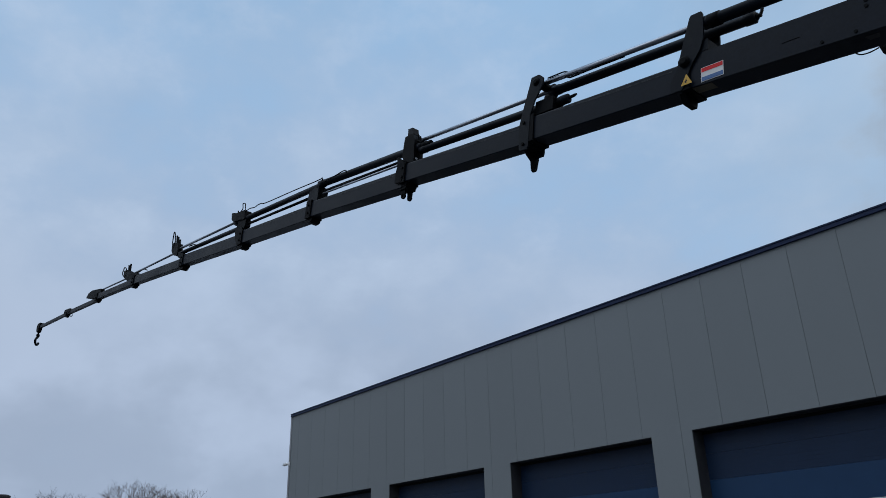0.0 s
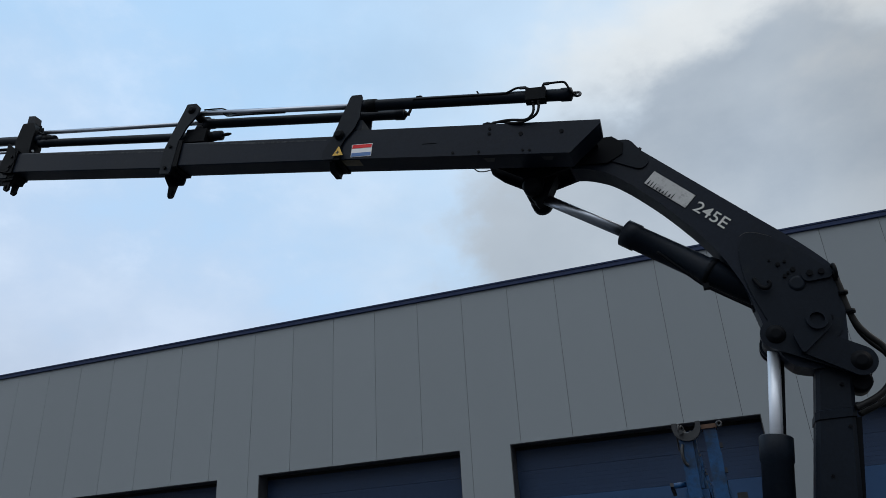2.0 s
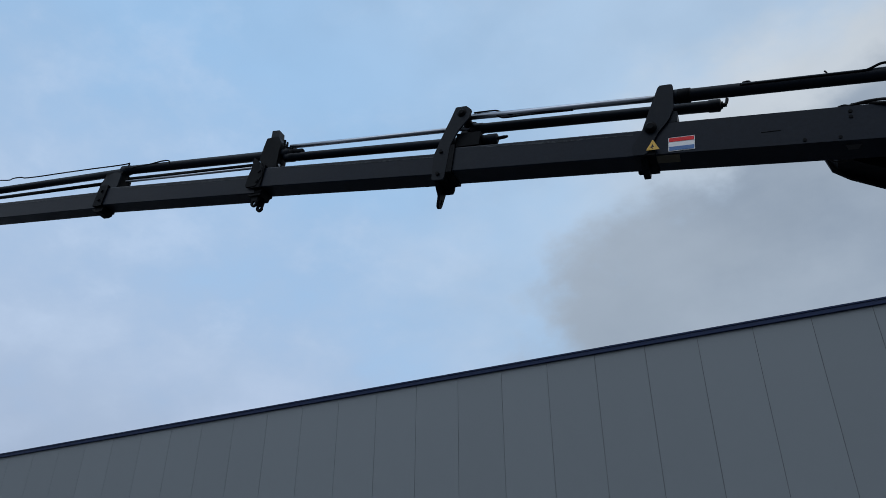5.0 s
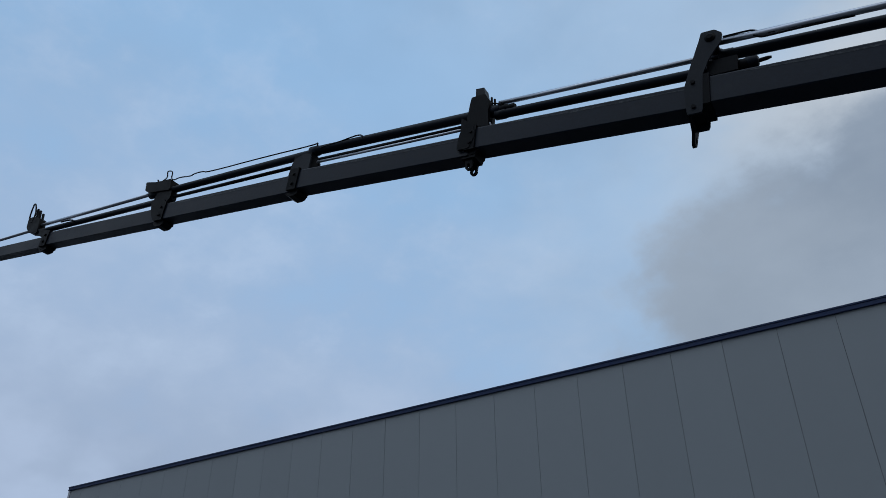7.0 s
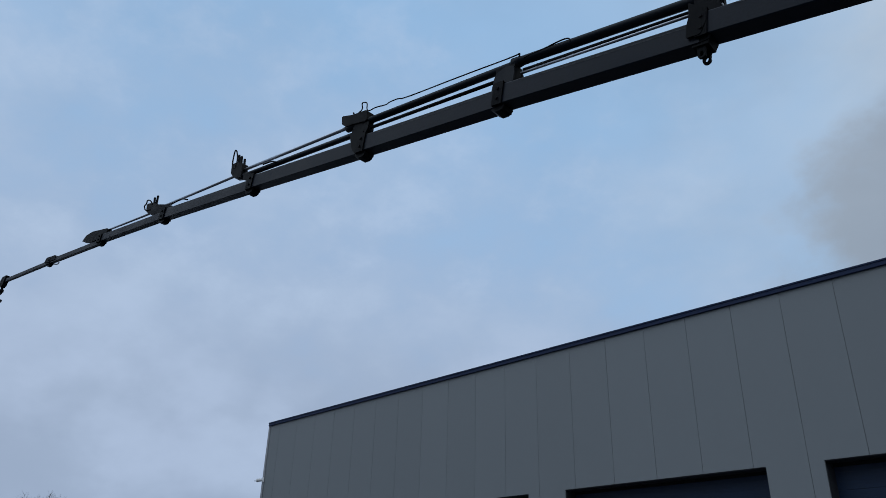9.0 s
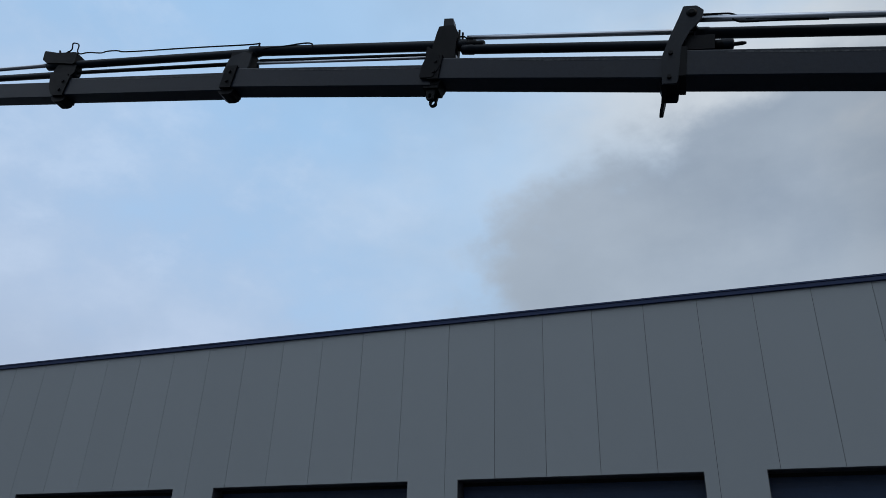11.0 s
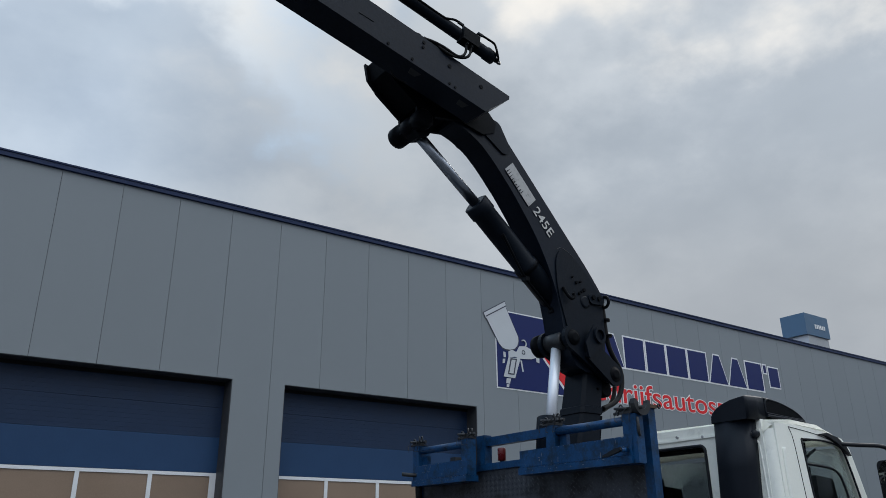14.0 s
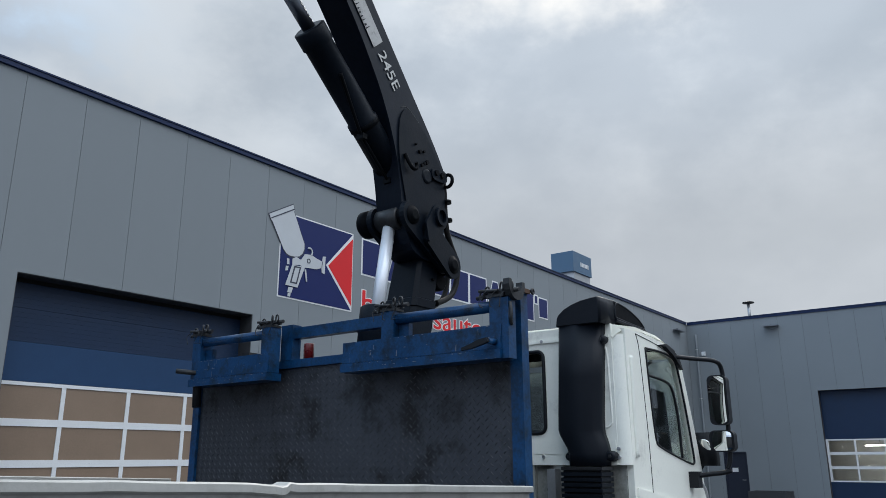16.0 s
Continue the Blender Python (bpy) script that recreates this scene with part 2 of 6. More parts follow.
M_BARK = material("bare_twigs", (0.12, 0.115, 0.12), 0.9, vary=0.25, bump=0.0)
M_BRICK = material("pale_render", (0.45, 0.38, 0.31), 0.85, vary=0.1, bump=0.002)
M_VENT = material("blue_sheet_metal", (0.05, 0.115, 0.195), 0.45, vary=0.06, bump=0.001)
M_SEAT = material("dark_seat_cloth", (0.008, 0.0095, 0.011), 0.95, vary=0.25, bump=0.002, spec=0.05)


def glass(name, tint, rough=0.02):
    m = bpy.data.materials.new(name)
    m.use_nodes = True
    b = m.node_tree.nodes["Principled BSDF"]
    b.inputs["Base Color"].default_value = (*tint, 1)
    b.inputs["Roughness"].default_value = rough
    b.inputs["Transmission Weight"].default_value = 1.0
    b.inputs["IOR"].default_value = 1.12
    return m


M_GLASS = glass("tinted_cab_glass", (0.74, 0.8, 0.79))
M_GLASS_DARK = glass("dark_tinted_glass", (0.34, 0.37, 0.38))
M_MIRROR = material("mirror_glass", (0.8, 0.82, 0.82), 0.03, 1.0, 0.0, bump=0.0)
M_PANE = glass("clear_pane", (0.7, 0.74, 0.76))
m_tube = bpy.data.materials.new("lit_tube")
m_tube.use_nodes = True
m_tube.node_tree.nodes["Principled BSDF"].inputs["Emission Color"].default_value = (1, 0.97, 0.9, 1)
m_tube.node_tree.nodes["Principled BSDF"].inputs["Emission Strength"].default_value = 60.0


# ---- mesh helpers ----
def world_of(ob):
    if ob.parent:
        return world_of(ob.parent) @ ob.matrix_parent_inverse @ ob.matrix_basis
    return ob.matrix_basis.copy()


def part(name, bm, mat, parent, label=""):
    me = bpy.data.meshes.new(name)
    bmesh.ops.recalc_face_normals(bm, faces=bm.faces)
    bm.to_mesh(me)
    bm.free()
    me.materials.append(mat)
    ob = new(name, me)
    if parent:
        ob.parent = parent
        ob.matrix_parent_inverse = world_of(parent).inverted()
    return tagged(ob, label)


def thing(name, at, label, category, group="", kind=""):
    ob = new(name)
    ob.matrix_basis = Matrix.Translation(at)
    return tagged(ob, label, category, group, kind)


def soft(bm, width=0.01, seg=1):
    sharp = [e for e in bm.edges if len(e.link_faces) == 2 and e.calc_face_angle(0) > 0.6]
    bmesh.ops.bevel(bm, geom=sharp, offset=width, segments=seg, affect="EDGES", clamp_overlap=True)
    return bm


def add_box(bm, lo, hi, f=None):
    pts = [(x, y, z) for x in (lo[0], hi[0]) for y in (lo[1], hi[1]) for z in (lo[2], hi[2])]
    v = [bm.verts.new(f(p) if f else p) for p in pts]
    for q in ((0, 1, 3, 2), (4, 6, 7, 5), (0, 4, 5, 1), (2, 3, 7, 6), (0, 2, 6, 4), (1, 5, 7, 3)):
        bm.faces.new([v[i] for i in q])
    return bm


def box(lo, hi, f=None, bevel=0.0, seg=1):
    bm = add_box(bmesh.new(), lo, hi, f)
    return soft(bm, bevel, seg) if bevel else bm


def add_prism(bm, outline, near, far, f):
    """A flat outline of (a, b), given depth: f(a, s, b) maps to the world for s = near and far."""
    a = [bm.verts.new(f((p[0], near, p[1]))) for p in outline]
    b = [bm.verts.new(f((p[0], far, p[1]))) for p in outline]
    bm.faces.new(a)
    bm.faces.new(b[::-1])
    n = len(a)
    for i in range(n):
        bm.faces.new((a[i], b[i], b[(i + 1) % n], a[(i + 1) % n]))
    return bm


def prism(outline, near, far, f=lambda p: p, bevel=0.0, seg=1):
    bm = add_prism(bmesh.new(), outline, near, far, f)
    return soft(bm, bevel, seg) if bevel else bm


def add_rod(bm, p, q, r, r2=None, n=14):
    p, q = Vector(p), Vector(q)
    d = (q - p).normalized()
    u = d.orthogonal().normalized()
    w = d.cross(u)
    rings = []
    for c, rr in ((p, r), (q, r if r2 is None else r2)):
        rings.append([bm.verts.new(c + rr * (math.cos(2 * math.pi * i / n) * u + math.sin(2 * math.pi * i / n) * w)) for i in range(n)])
    for i in range(n):
        bm.faces.new((rings[0][i], rings[0][(i + 1) % n], rings[1][(i + 1) % n], rings[1][i]))
    bm.faces.new(rings[0][::-1])
    bm.faces.new(rings[1])
    return bm


def smooth(bm):
    for f in bm.faces:
        f.smooth = len(f.verts) == 4
    return bm


def rod(p, q, r, r2=None, n=16):
    return smooth(add_rod(bmesh.new(), p, q, r, r2, n))


def turned(p, q, steps, n=18):
    """Rings along p to q: steps of (distance from p in metres, radius)."""
    p, q = Vector(p), Vector(q)
    d = (q - p).normalized()
    u = d.orthogonal().normalized()
    w = d.cross(u)
    bm, last = bmesh.new(), None
    for s, r in steps:
        ring = [bm.verts.new(p + d * s + r * (math.cos(2 * math.pi * i / n) * u + math.sin(2 * math.pi * i / n) * w)) for i in range(n)]
        if last:
            for i in range(n):
                bm.faces.new((last[i], last[(i + 1) % n], ring[(i + 1) % n], ring[i]))
        else:
            bm.faces.new(ring[::-1])
        last = ring
    bm.faces.new(last)
    return bm


def add_tube(bm, pts, r, n=8):
    pts = [Vector(p) for p in pts]
    # round the corners
    for _ in range(2):
        out = [pts[0]]
        for a, b in zip(pts, pts[1:]):
            out += [a.lerp(b, 0.25), a.lerp(b, 0.75)]
        pts = out + [pts[-1]]
    last, u = None, None
    for i, p in enumerate(pts):
        d = (pts[min(i + 1, len(pts) - 1)] - pts[max(i - 1, 0)]).normalized()
        u = d.orthogonal().normalized() if u is None else (u - d * u.dot(d)).normalized()
        w = d.cross(u)
        ring = [bm.verts.new(p + r * (math.cos(2 * math.pi * k / n) * u + math.sin(2 * math.pi * k / n) * w)) for k in range(n)]
        if last:
            for k in range(n):
                bm.faces.new((last[k], last[(k + 1) % n], ring[(k + 1) % n], ring[k])).smooth = True
        else:
            bm.faces.new(ring[::-1])
        last = ring
    bm.faces.new(last)
    return bm


def tube(pts, r, n=8):
    return add_tube(bmesh.new(), pts, r, n)


def arc(cx, cy, r, a0, a1, n):
    return [(cx + r * math.cos(radians(a0 + (a1 - a0) * i / n)), cy + r * math.sin(radians(a0 + (a1 - a0) * i / n))) for i in range(n + 1)]


def strap(discs, n=14):
    """Outline of a plate drawn tightly round discs of (a, b, radius)."""
    pts = sorted((a + r * math.cos(2 * math.pi * k / n), b + r * math.sin(2 * math.pi * k / n)) for a, b, r in discs for k in range(n))

    def half(seq):
        out = []
        for p in seq:
            while len(out) > 1 and (out[-1][0] - out[-2][0]) * (p[1] - out[-2][1]) - (out[-1][1] - out[-2][1]) * (p[0] - out[-2][0]) <= 1e-9:
                out.pop()
            out.append(p)
        return out[:-1]

    return half(pts) + half(pts[::-1])


def eased(o, k=0.2, times=2):
    """An outline with its corners cut round."""
    for _ in range(times):
        o = [(a[0] * (1 - f) + b[0] * f, a[1] * (1 - f) + b[1] * f) for a, b in zip(o, o[1:] + o[:1]) for f in (k, 1 - k)]
    return o


def text_mesh(body, size, depth, offset=0.0, shear=0.0):
    cu = bpy.data.curves.new("lettering", "FONT")
    cu.body, cu.size, cu.extrude, cu.offset, cu.shear = body, size, depth, offset, shear
    ob = bpy.data.objects.new("lettering", cu)
    me = bpy.data.meshes.new_from_object(ob)
    bm = bmesh.new()
    bm.from_mesh(me)
    bpy.data.objects.remove(ob)
    bpy.data.curves.remove(cu)
    bpy.data.meshes.remove(me)
    return bm


def fit_text(body, width, height, depth, offset, f):
    """Lettering scaled to width and height; f maps (along, depth, up) to the world."""
    ref = text_mesh(body, 1.0, 0.0)
    xs, ys = [v.co.x for v in ref.verts], [v.co.y for v in ref.verts]
    x0, x1, y0, y1 = min(xs), max(xs), min(ys), max(ys)
    ref.free()
    bm = text_mesh(body, 1.0, 0.5, offset)
    for v in bm.verts:
        v.co = Vector(f(((v.co.x - x0) / (x1 - x0) * width, v.co.z * depth, (v.co.y - y0) / (y1 - y0) * height)))
    return bm


def holed(outer, holes, near, far, f=lambda p: p):
    """A plate with openings: outlines of (a, b), depth from near to far, mapped by f((a, depth, b))."""
    bm = bmesh.new()
    loops = []
    for loop in (outer, *holes):
        v = [bm.verts.new((a, near, b)) for a, b in loop]
        loops.append(v)
        for i in range(len(v)):
            bm.edges.new((v[i], v[(i + 1) % len(v)]))
    bmesh.ops.triangle_fill(bm, use_beauty=True, use_dissolve=False, edges=bm.edges[:])
    front = bm.faces[:]
    twin = {v: bm.verts.new((v.co.x, far, v.co.z)) for v in bm.verts[:]}
    for face in front:
        bm.faces.new([twin[v] for v in reversed(face.verts)])
    for v in loops:
        n = len(v)
        for i in range(n):
            a, b = v[i], v[(i + 1) % n]
            bm.faces.new((a, b, twin[b], twin[a]))
    for v in bm.verts:
        v.co = Vector(f(tuple(v.co)))
    return bm


def rounded(lo, hi, r, n=4):
    (x0, y0), (x1, y1) = lo, hi
    return arc(x1 - r, y1 - r, r, 0, 90, n) + arc(x0 + r, y1 - r, r, 90, 180, n) + arc(x0 + r, y0 + r, r, 180, 270, n) + arc(x1 - r, y0 + r, r, 270, 360, n)


GROUND = -0.2
WALL_L, WALL_R, WALL_TOP, CAP_TOP = -18.62, 40.1, 7.615, 7.74
DOOR_H, DOOR_W = 4.405, 4.51
DOORS = [-17.37, -11.83, -6.28, -0.74, 4.78, 10.29, 34.15]
CORNER_DOOR_H = 4.15  # the last door, by the inner corner, is lower


# ---- ground and building ----
def build_ground():
    bm = bmesh.new()
    bmesh.ops.create_grid(bm, x_segments=24, y_segments=24, size=900)
    for v in bm.verts:
        v.co.z = GROUND
    tagged(part("ground", bm, M_GROUND, None), "flat worn dark asphalt yard around the truck", "ground", kind="structure")


def panel_outline(x0, x1):
    g = 0.0035
    a, b = x0 + g, x1 - g
    for d in DOORS:
        DOOR_H = CORNER_DOOR_H if d == 34.15 else 4.405
        if d <= a and b <= d + DOOR_W:
            return [(a, DOOR_H), (b, DOOR_H), (b, WALL_TOP), (a, WALL_TOP)]
        if a < d < b:
            return [(a, GROUND), (d, GROUND), (d, DOOR_H), (b, DOOR_H), (b, WALL_TOP), (a, WALL_TOP)]
        if a < d + DOOR_W < b:
            e = d + DOOR_W
            return [(a, DOOR_H), (e, DOOR_H), (e, GROUND), (b, GROUND), (b, WALL_TOP), (a, WALL_TOP)]
    return [(a, GROUND), (b, GROUND), (b, WALL_TOP), (a, WALL_TOP)]


def build_hall():
    # core of the long wall: piers and the strip over the doors
    bm = bmesh.new()
    xs = [WALL_L] + [x for d in DOORS for x in (d, d + DOOR_W)] + [WALL_R + 0.2]
    for a, b in zip(xs[::2], xs[1::2]):
        add_box(bm, (a + 0.002, 0.012, GROUND), (b - 0.002, 0.36, DOOR_H))
    add_box(bm, (WALL_L, 0.012, DOOR_H), (WALL_R + 0.2, 0.36, WALL_TOP - 0.002))
    add_box(bm, (34.152, 0.012, CORNER_DOOR_H), (34.148 + DOOR_W, 0.36, DOOR_H - 0.002))
    wall = tagged(part("wall_north", bm, M_BACK, None), "long hall wall clad in grey vertical metal panels", "wall", kind="structure")
    bm = box((WALL_L, 0.36, GROUND), (WALL_L + 0.2, 30, WALL_TOP))
    tagged(part("wall_west", bm, M_PANEL, None), "grey panelled end wall of the hall", "wall", kind="structure")
    bm = box((WALL_L, 29.8, GROUND), (WALL_R + 20, 30, WALL_TOP))
    tagged(part("wall_back", bm, M_PANEL, None), "grey panelled rear wall of the hall", "wall", kind="structure")
    bm = box((WALL_L + 0.2, 0.36, 7.42), (WALL_R + 20, 29.8, 7.6))
    tagged(part("roof", bm, M_ROOF, None), "flat dark roof of the hall", "roof", kind="structure")
    # blue cap: fascia with a thin lip
    bm = box((WALL_L - 0.03, -0.035, WALL_TOP), (WALL_R - 0.035, 0.42, CAP_TOP), bevel=0.008)
    add_box(bm, (WALL_L - 0.035, -0.05, CAP_TOP - 0.035), (WALL_R - 0.05, -0.035, CAP_TOP - 0.01))
    add_box(bm, (WALL_L - 0.035, -0.045, WALL_TOP + 0.005), (WALL_R - 0.05, -0.035, WALL_TOP + 0.03))
    tagged(part("trim_north", bm, M_CAP, None), "dark blue metal roof-edge trim", "trim", kind="structure")
    bm = box((WALL_L - 0.035, 0.42, WALL_TOP), (WALL_L + 0.4, 30, CAP_TOP), bevel=0.008)
    tagged(part("trim_west", bm, M_CAP, None), "dark blue metal roof-edge trim", "trim", kind="structure")
    bm = box((WALL_L - 0.03, -0.022, GROUND), (WALL_L + 0.06, 0.3, WALL_TOP - 0.002), bevel=0.006)
    tagged(part("trim_corner", bm, material("pale_corner_trim", (0.33, 0.35, 0.38), 0.45), None), "pale grey corner trim of the hall", "trim", kind="structure")
    return wall


def build_door_one():
    x0, x1 = DOORS[5], DOORS[5] + DOOR_W
    door = thing("door_6", ((x0 + x1) / 2, 0.38, GROUND), "closed blue sectional overhead door with boarded brown panes in white frames", "door", "overhead doors", "structure")
    y = 0.36
    # lining of the opening
    bm = bmesh.new()
    add_box(bm, (x0, 0.014, GROUND), (x0 + 0.012, y, DOOR_H - 0.014))
    add_box(bm, (x1 - 0.012, 0.014, GROUND), (x1, y, DOOR_H - 0.014))
    add_box(bm, (x0, 0.014, DOOR_H - 0.012), (x1, y, DOOR_H))
    part("frame", bm, M_LINING, door)
    a, b = x0 - 0.05, x1 + 0.05
    top = DOOR_H + 0.1
    # added black strip that deepens the shade at the door's top
    part("head_seal", box((x0 + 0.012, y - 0.03, DOOR_H - 0.075), (x1 - 0.012, y - 0.009, DOOR_H - 0.0145), bevel=0.004), M_RUBBER, door, "black rubber head seal")
    # ribbed upper sections
    for zlo, zhi in ((3.94, top), (3.42, 3.936)):
        bm = box((a, y, zlo), (b, y + 0.045, zhi), bevel=0.004)
        z = zlo + 0.07
        while z < zhi - 0.04:
            add_box(bm, (a, y - 0.003, z), (b, y, z + 0.05))
            z += 0.075
        part("section", bm, M_BLUE_DOOR, door)
    part("section", box((a, y - 0.002, 2.815), (b, y + 0.045, 3.416), bevel=0.006), M_BLUE_FLAT, door, "faded blue smooth section")
    # glazed sections
    n, rail = 4, 0.055
    for zlo, zhi in ((2.2005, 2.81), (1.5905, 2.2), (0.985, 1.59)):
        bm = bmesh.new()
        cols = [x0 + DOOR_W * i / n for i in range(n + 1)]
        add_box(bm, (a, y - 0.004, zlo), (b, y + 0.04, zlo + rail))
        add_box(bm, (a, y - 0.004, zhi - rail), (b, y + 0.04, zhi))
        for i, c in enumerate(cols):
            w = 0.034 if 0 < i < n else 0.12
            add_box(bm, (c - w, y - 0.004, zlo + rail), (c + w, y + 0.04, zhi - rail))
        s = part("section", bm, M_WHITE_FRAME, door, "white aluminium frame section")
        for i in range(n):
            part("pane", box((cols[i] + 0.03, y + 0.012, zlo + rail - 0.005), (cols[i + 1] - 0.03, y + 0.03, zhi - rail + 0.005)), M_PANE_BOARD, s, "brown boarded pane")
    for zlo, zhi in ((0.395, 0.98), (GROUND + 0.01, 0.39)):
        part("section", box((a, y, zlo), (b, y + 0.045, zhi), bevel=0.006), M_BLUE_DOOR, door)
    return door


M_LINING = material("dark_reveal", (0.035, 0.037, 0.042), 0.6, vary=0.08, bump=0.001)
M_GUARD = material("grey_floodlight", (0.16, 0.17, 0.19), 0.45, 0.3, vary=0.08, bump=0.001)


def build_doors():
    first = build_door_one()
    for i in range(5):
        c = copy_thing(first, Matrix.Translation((DOORS[i] + DOOR_W / 2, 0.38, GROUND)))
        c.name = "door_%d" % (i + 1)


def build_corner_door():
    x0, x1 = DOORS[6], DOORS[6] + DOOR_W
    door = thing("door_9", ((x0 + x1) / 2, 0.38, GROUND), "closed plain dark blue overhead door beside the inner corner", "door", "", "structure")
    bm = bmesh.new()
    add_box(bm, (x0, 0.014, GROUND), (x0 + 0.012, 0.36, CORNER_DOOR_H - 0.014))
    add_box(bm, (x1 - 0.012, 0.014, GROUND), (x1, 0.36, CORNER_DOOR_H - 0.014))
    add_box(bm, (x0, 0.014, CORNER_DOOR_H - 0.012), (x1, 0.36, CORNER_DOOR_H))
    part("frame", bm, M_LINING, door)
    z = GROUND + 0.01
    while z < CORNER_DOOR_H:
        part("section", box((x0 - 0.05, 0.36, z), (x1 + 0.05, 0.405, z + 0.605), bevel=0.006), M_DARKDOOR, door)
        z += 0.61


def build_wing():
    x = WALL_R
    y0, y1, ztop = -5.25, -9.5, 4.32
    py0, py1, pz = -1.15, -2.12, 1.89
    # wall with the overhead door's and the side door's openings, outline in (y, z)
    f = lambda p: (p[1], p[0], p[2])
    outer = [(-0.04, GROUND), (py0, GROUND), (py0, pz), (py1, pz), (py1, GROUND), (y0, GROUND), (y0, ztop), (y1, ztop), (y1, GROUND), (-34, GROUND), (-34, WALL_TOP), (-0.04, WALL_TOP)]
    bm = prism(outer, x + 0.012, x + 0.3, f)
    wall = tagged(part("wall_east", bm, M_BACK, None), "grey panelled side wing of the hall with a blue overhead door", "wall", kind="structure")
    bm = box((x - 0.035, -34, WALL_TOP - 0.025), (x + 0.42, -0.052, CAP_TOP - 0.015), bevel=0.008)
    add_box(bm, (x - 0.05, -34, CAP_TOP - 0.05), (x - 0.035, -0.052, CAP_TOP - 0.025))
    tagged(part("trim_east", bm, M_CAP, None), "dark blue metal roof-edge trim", "trim", kind="structure")
    tagged(part("wall_south", box((x + 0.3, -34, GROUND), (x + 20, -33.8, WALL_TOP)), M_PANEL, None), "grey panelled end wall of the wing", "wall", kind="structure")
    tagged(part("wall_far", box((x + 20, -34, GROUND), (x + 20.2, 29.8, WALL_TOP)), M_PANEL, None), "grey panelled rear wall of the wing", "wall", kind="structure")
    tagged(part("roof_wing", box((x + 0.3, -33.8, 7.42), (x + 20, 0.36, 7.6)), M_ROOF, None), "flat dark roof of the wing", "roof", kind="structure")
    tagged(part("floor_wing", box((x + 0.3, -33.8, GROUND), (x + 20, 0.3, GROUND + 0.02)), M_INNER, None), "grey concrete floor inside the wing", "floor", kind="structure")
    tagged(part("wall_inner", box((x + 4.5, -33.8, GROUND + 0.02), (x + 4.6, 0.3, 7.42)), M_INNER, None), "pale inner partition wall of the wing", "wall", kind="structure")
    # overhead door
    door = thing("door_7", (x + 0.3, (y0 + y1) / 2, GROUND), "closed blue sectional overhead door with a band of clear panes", "door", "", "structure")
    xd = x + 0.3
    part("section", box((xd, y1 - 0.05, 2.36), (xd + 0.045, y0 + 0.05, ztop + 0.1), bevel=0.006), M_BLUE_DOOR, door)
    part("section", box((xd, y1 - 0.05, GROUND + 0.01), (xd + 0.045, y0 + 0.05, 0.68), bevel=0.006), M_BLUE_DOOR, door)
    n, rail = 4, 0.05
    cols = [y0 + (y1 - y0) * i / n for i in range(n + 1)]
    for zlo, zhi in ((1.8, 2.355), (1.24, 1.795), (0.685, 1.235)):
        bm = bmesh.new()
        add_box(bm, (xd - 0.004, y1 - 0.05, zlo), (xd + 0.04, y0 + 0.05, zlo + rail))
        add_box(bm, (xd - 0.004, y1 - 0.05, zhi - rail), (xd + 0.04, y0 + 0.05, zhi))
        for i, c in enumerate(cols):
            w = 0.03 if 0 < i < n else 0.09
            add_box(bm, (xd - 0.004, c - w, zlo + rail), (xd + 0.04, c + w, zhi - rail))
        s = part("section", bm, M_WHITE_FRAME, door, "white aluminium frame section")
        for i in range(n):
            p = part("pane", box((xd + 0.014, cols[i + 1] + 0.025, zlo + rail - 0.004), (xd + 0.02, cols[i] - 0.025, zhi - rail + 0.004)), M_PANE, s, "clear pane")
            p.visible_shadow = False
    # side door
    sd = thing("door_8", (x + 0.1, (py0 + py1) / 2, GROUND), "closed dark blue steel side door with a small white notice", "door", "", "structure")
    part("leaf", box((x + 0.06, py1 + 0.05, GROUND + 0.01), (x + 0.11, py0 - 0.05, pz - 0.05), bevel=0.004), M_DARKDOOR, sd)
    bm = bmesh.new()
    for a, b, c, d in ((py1, py1 + 0.05, GROUND, pz), (py0 - 0.05, py0, GROUND, pz), (py1 + 0.05, py0 - 0.05, pz - 0.05, pz)):
        add_box(bm, (x - 0.01, a, c), (x + 0.12, b, d))
    part("frame", bm, M_DARKDOOR, sd)
    part("notice", box((x + 0.054, py0 - 0.55, 1.05), (x + 0.058, py0 - 0.3, 1.22)), M_WHITE, sd, "small white notice")
    part("door_handle", tube([(x + 0.06, py1 + 0.14, 0.72), (x - 0.0, py1 + 0.14, 0.72), (x - 0.0, py1 + 0.27, 0.72)], 0.012), M_STEEL, sd)
    # lit strip lamp inside
    lamp = thing("strip_light", (x + 3.0, -6.6, 1.9), "lit fluorescent strip light hanging inside the wing", "lamp")
    part("tube", rod((x + 2.6, -6.35, 2.12), (x + 2.6, -7.45, 2.12), 0.02), m_tube, lamp)
    part("housing", box((x + 2.55, -7.5, 2.16), (x + 2.65, -6.3, 2.2)), M_WHITE, lamp)
    part("cable", rod((x + 2.6, -6.9, 2.2), (x + 2.6, -6.9, 7.42), 0.008), M_BLACK, lamp)
    return wall


M_DARKDOOR = material("dark_blue_leaf", (0.013, 0.018, 0.034), 0.45, vary=0.06, bump=0.001)


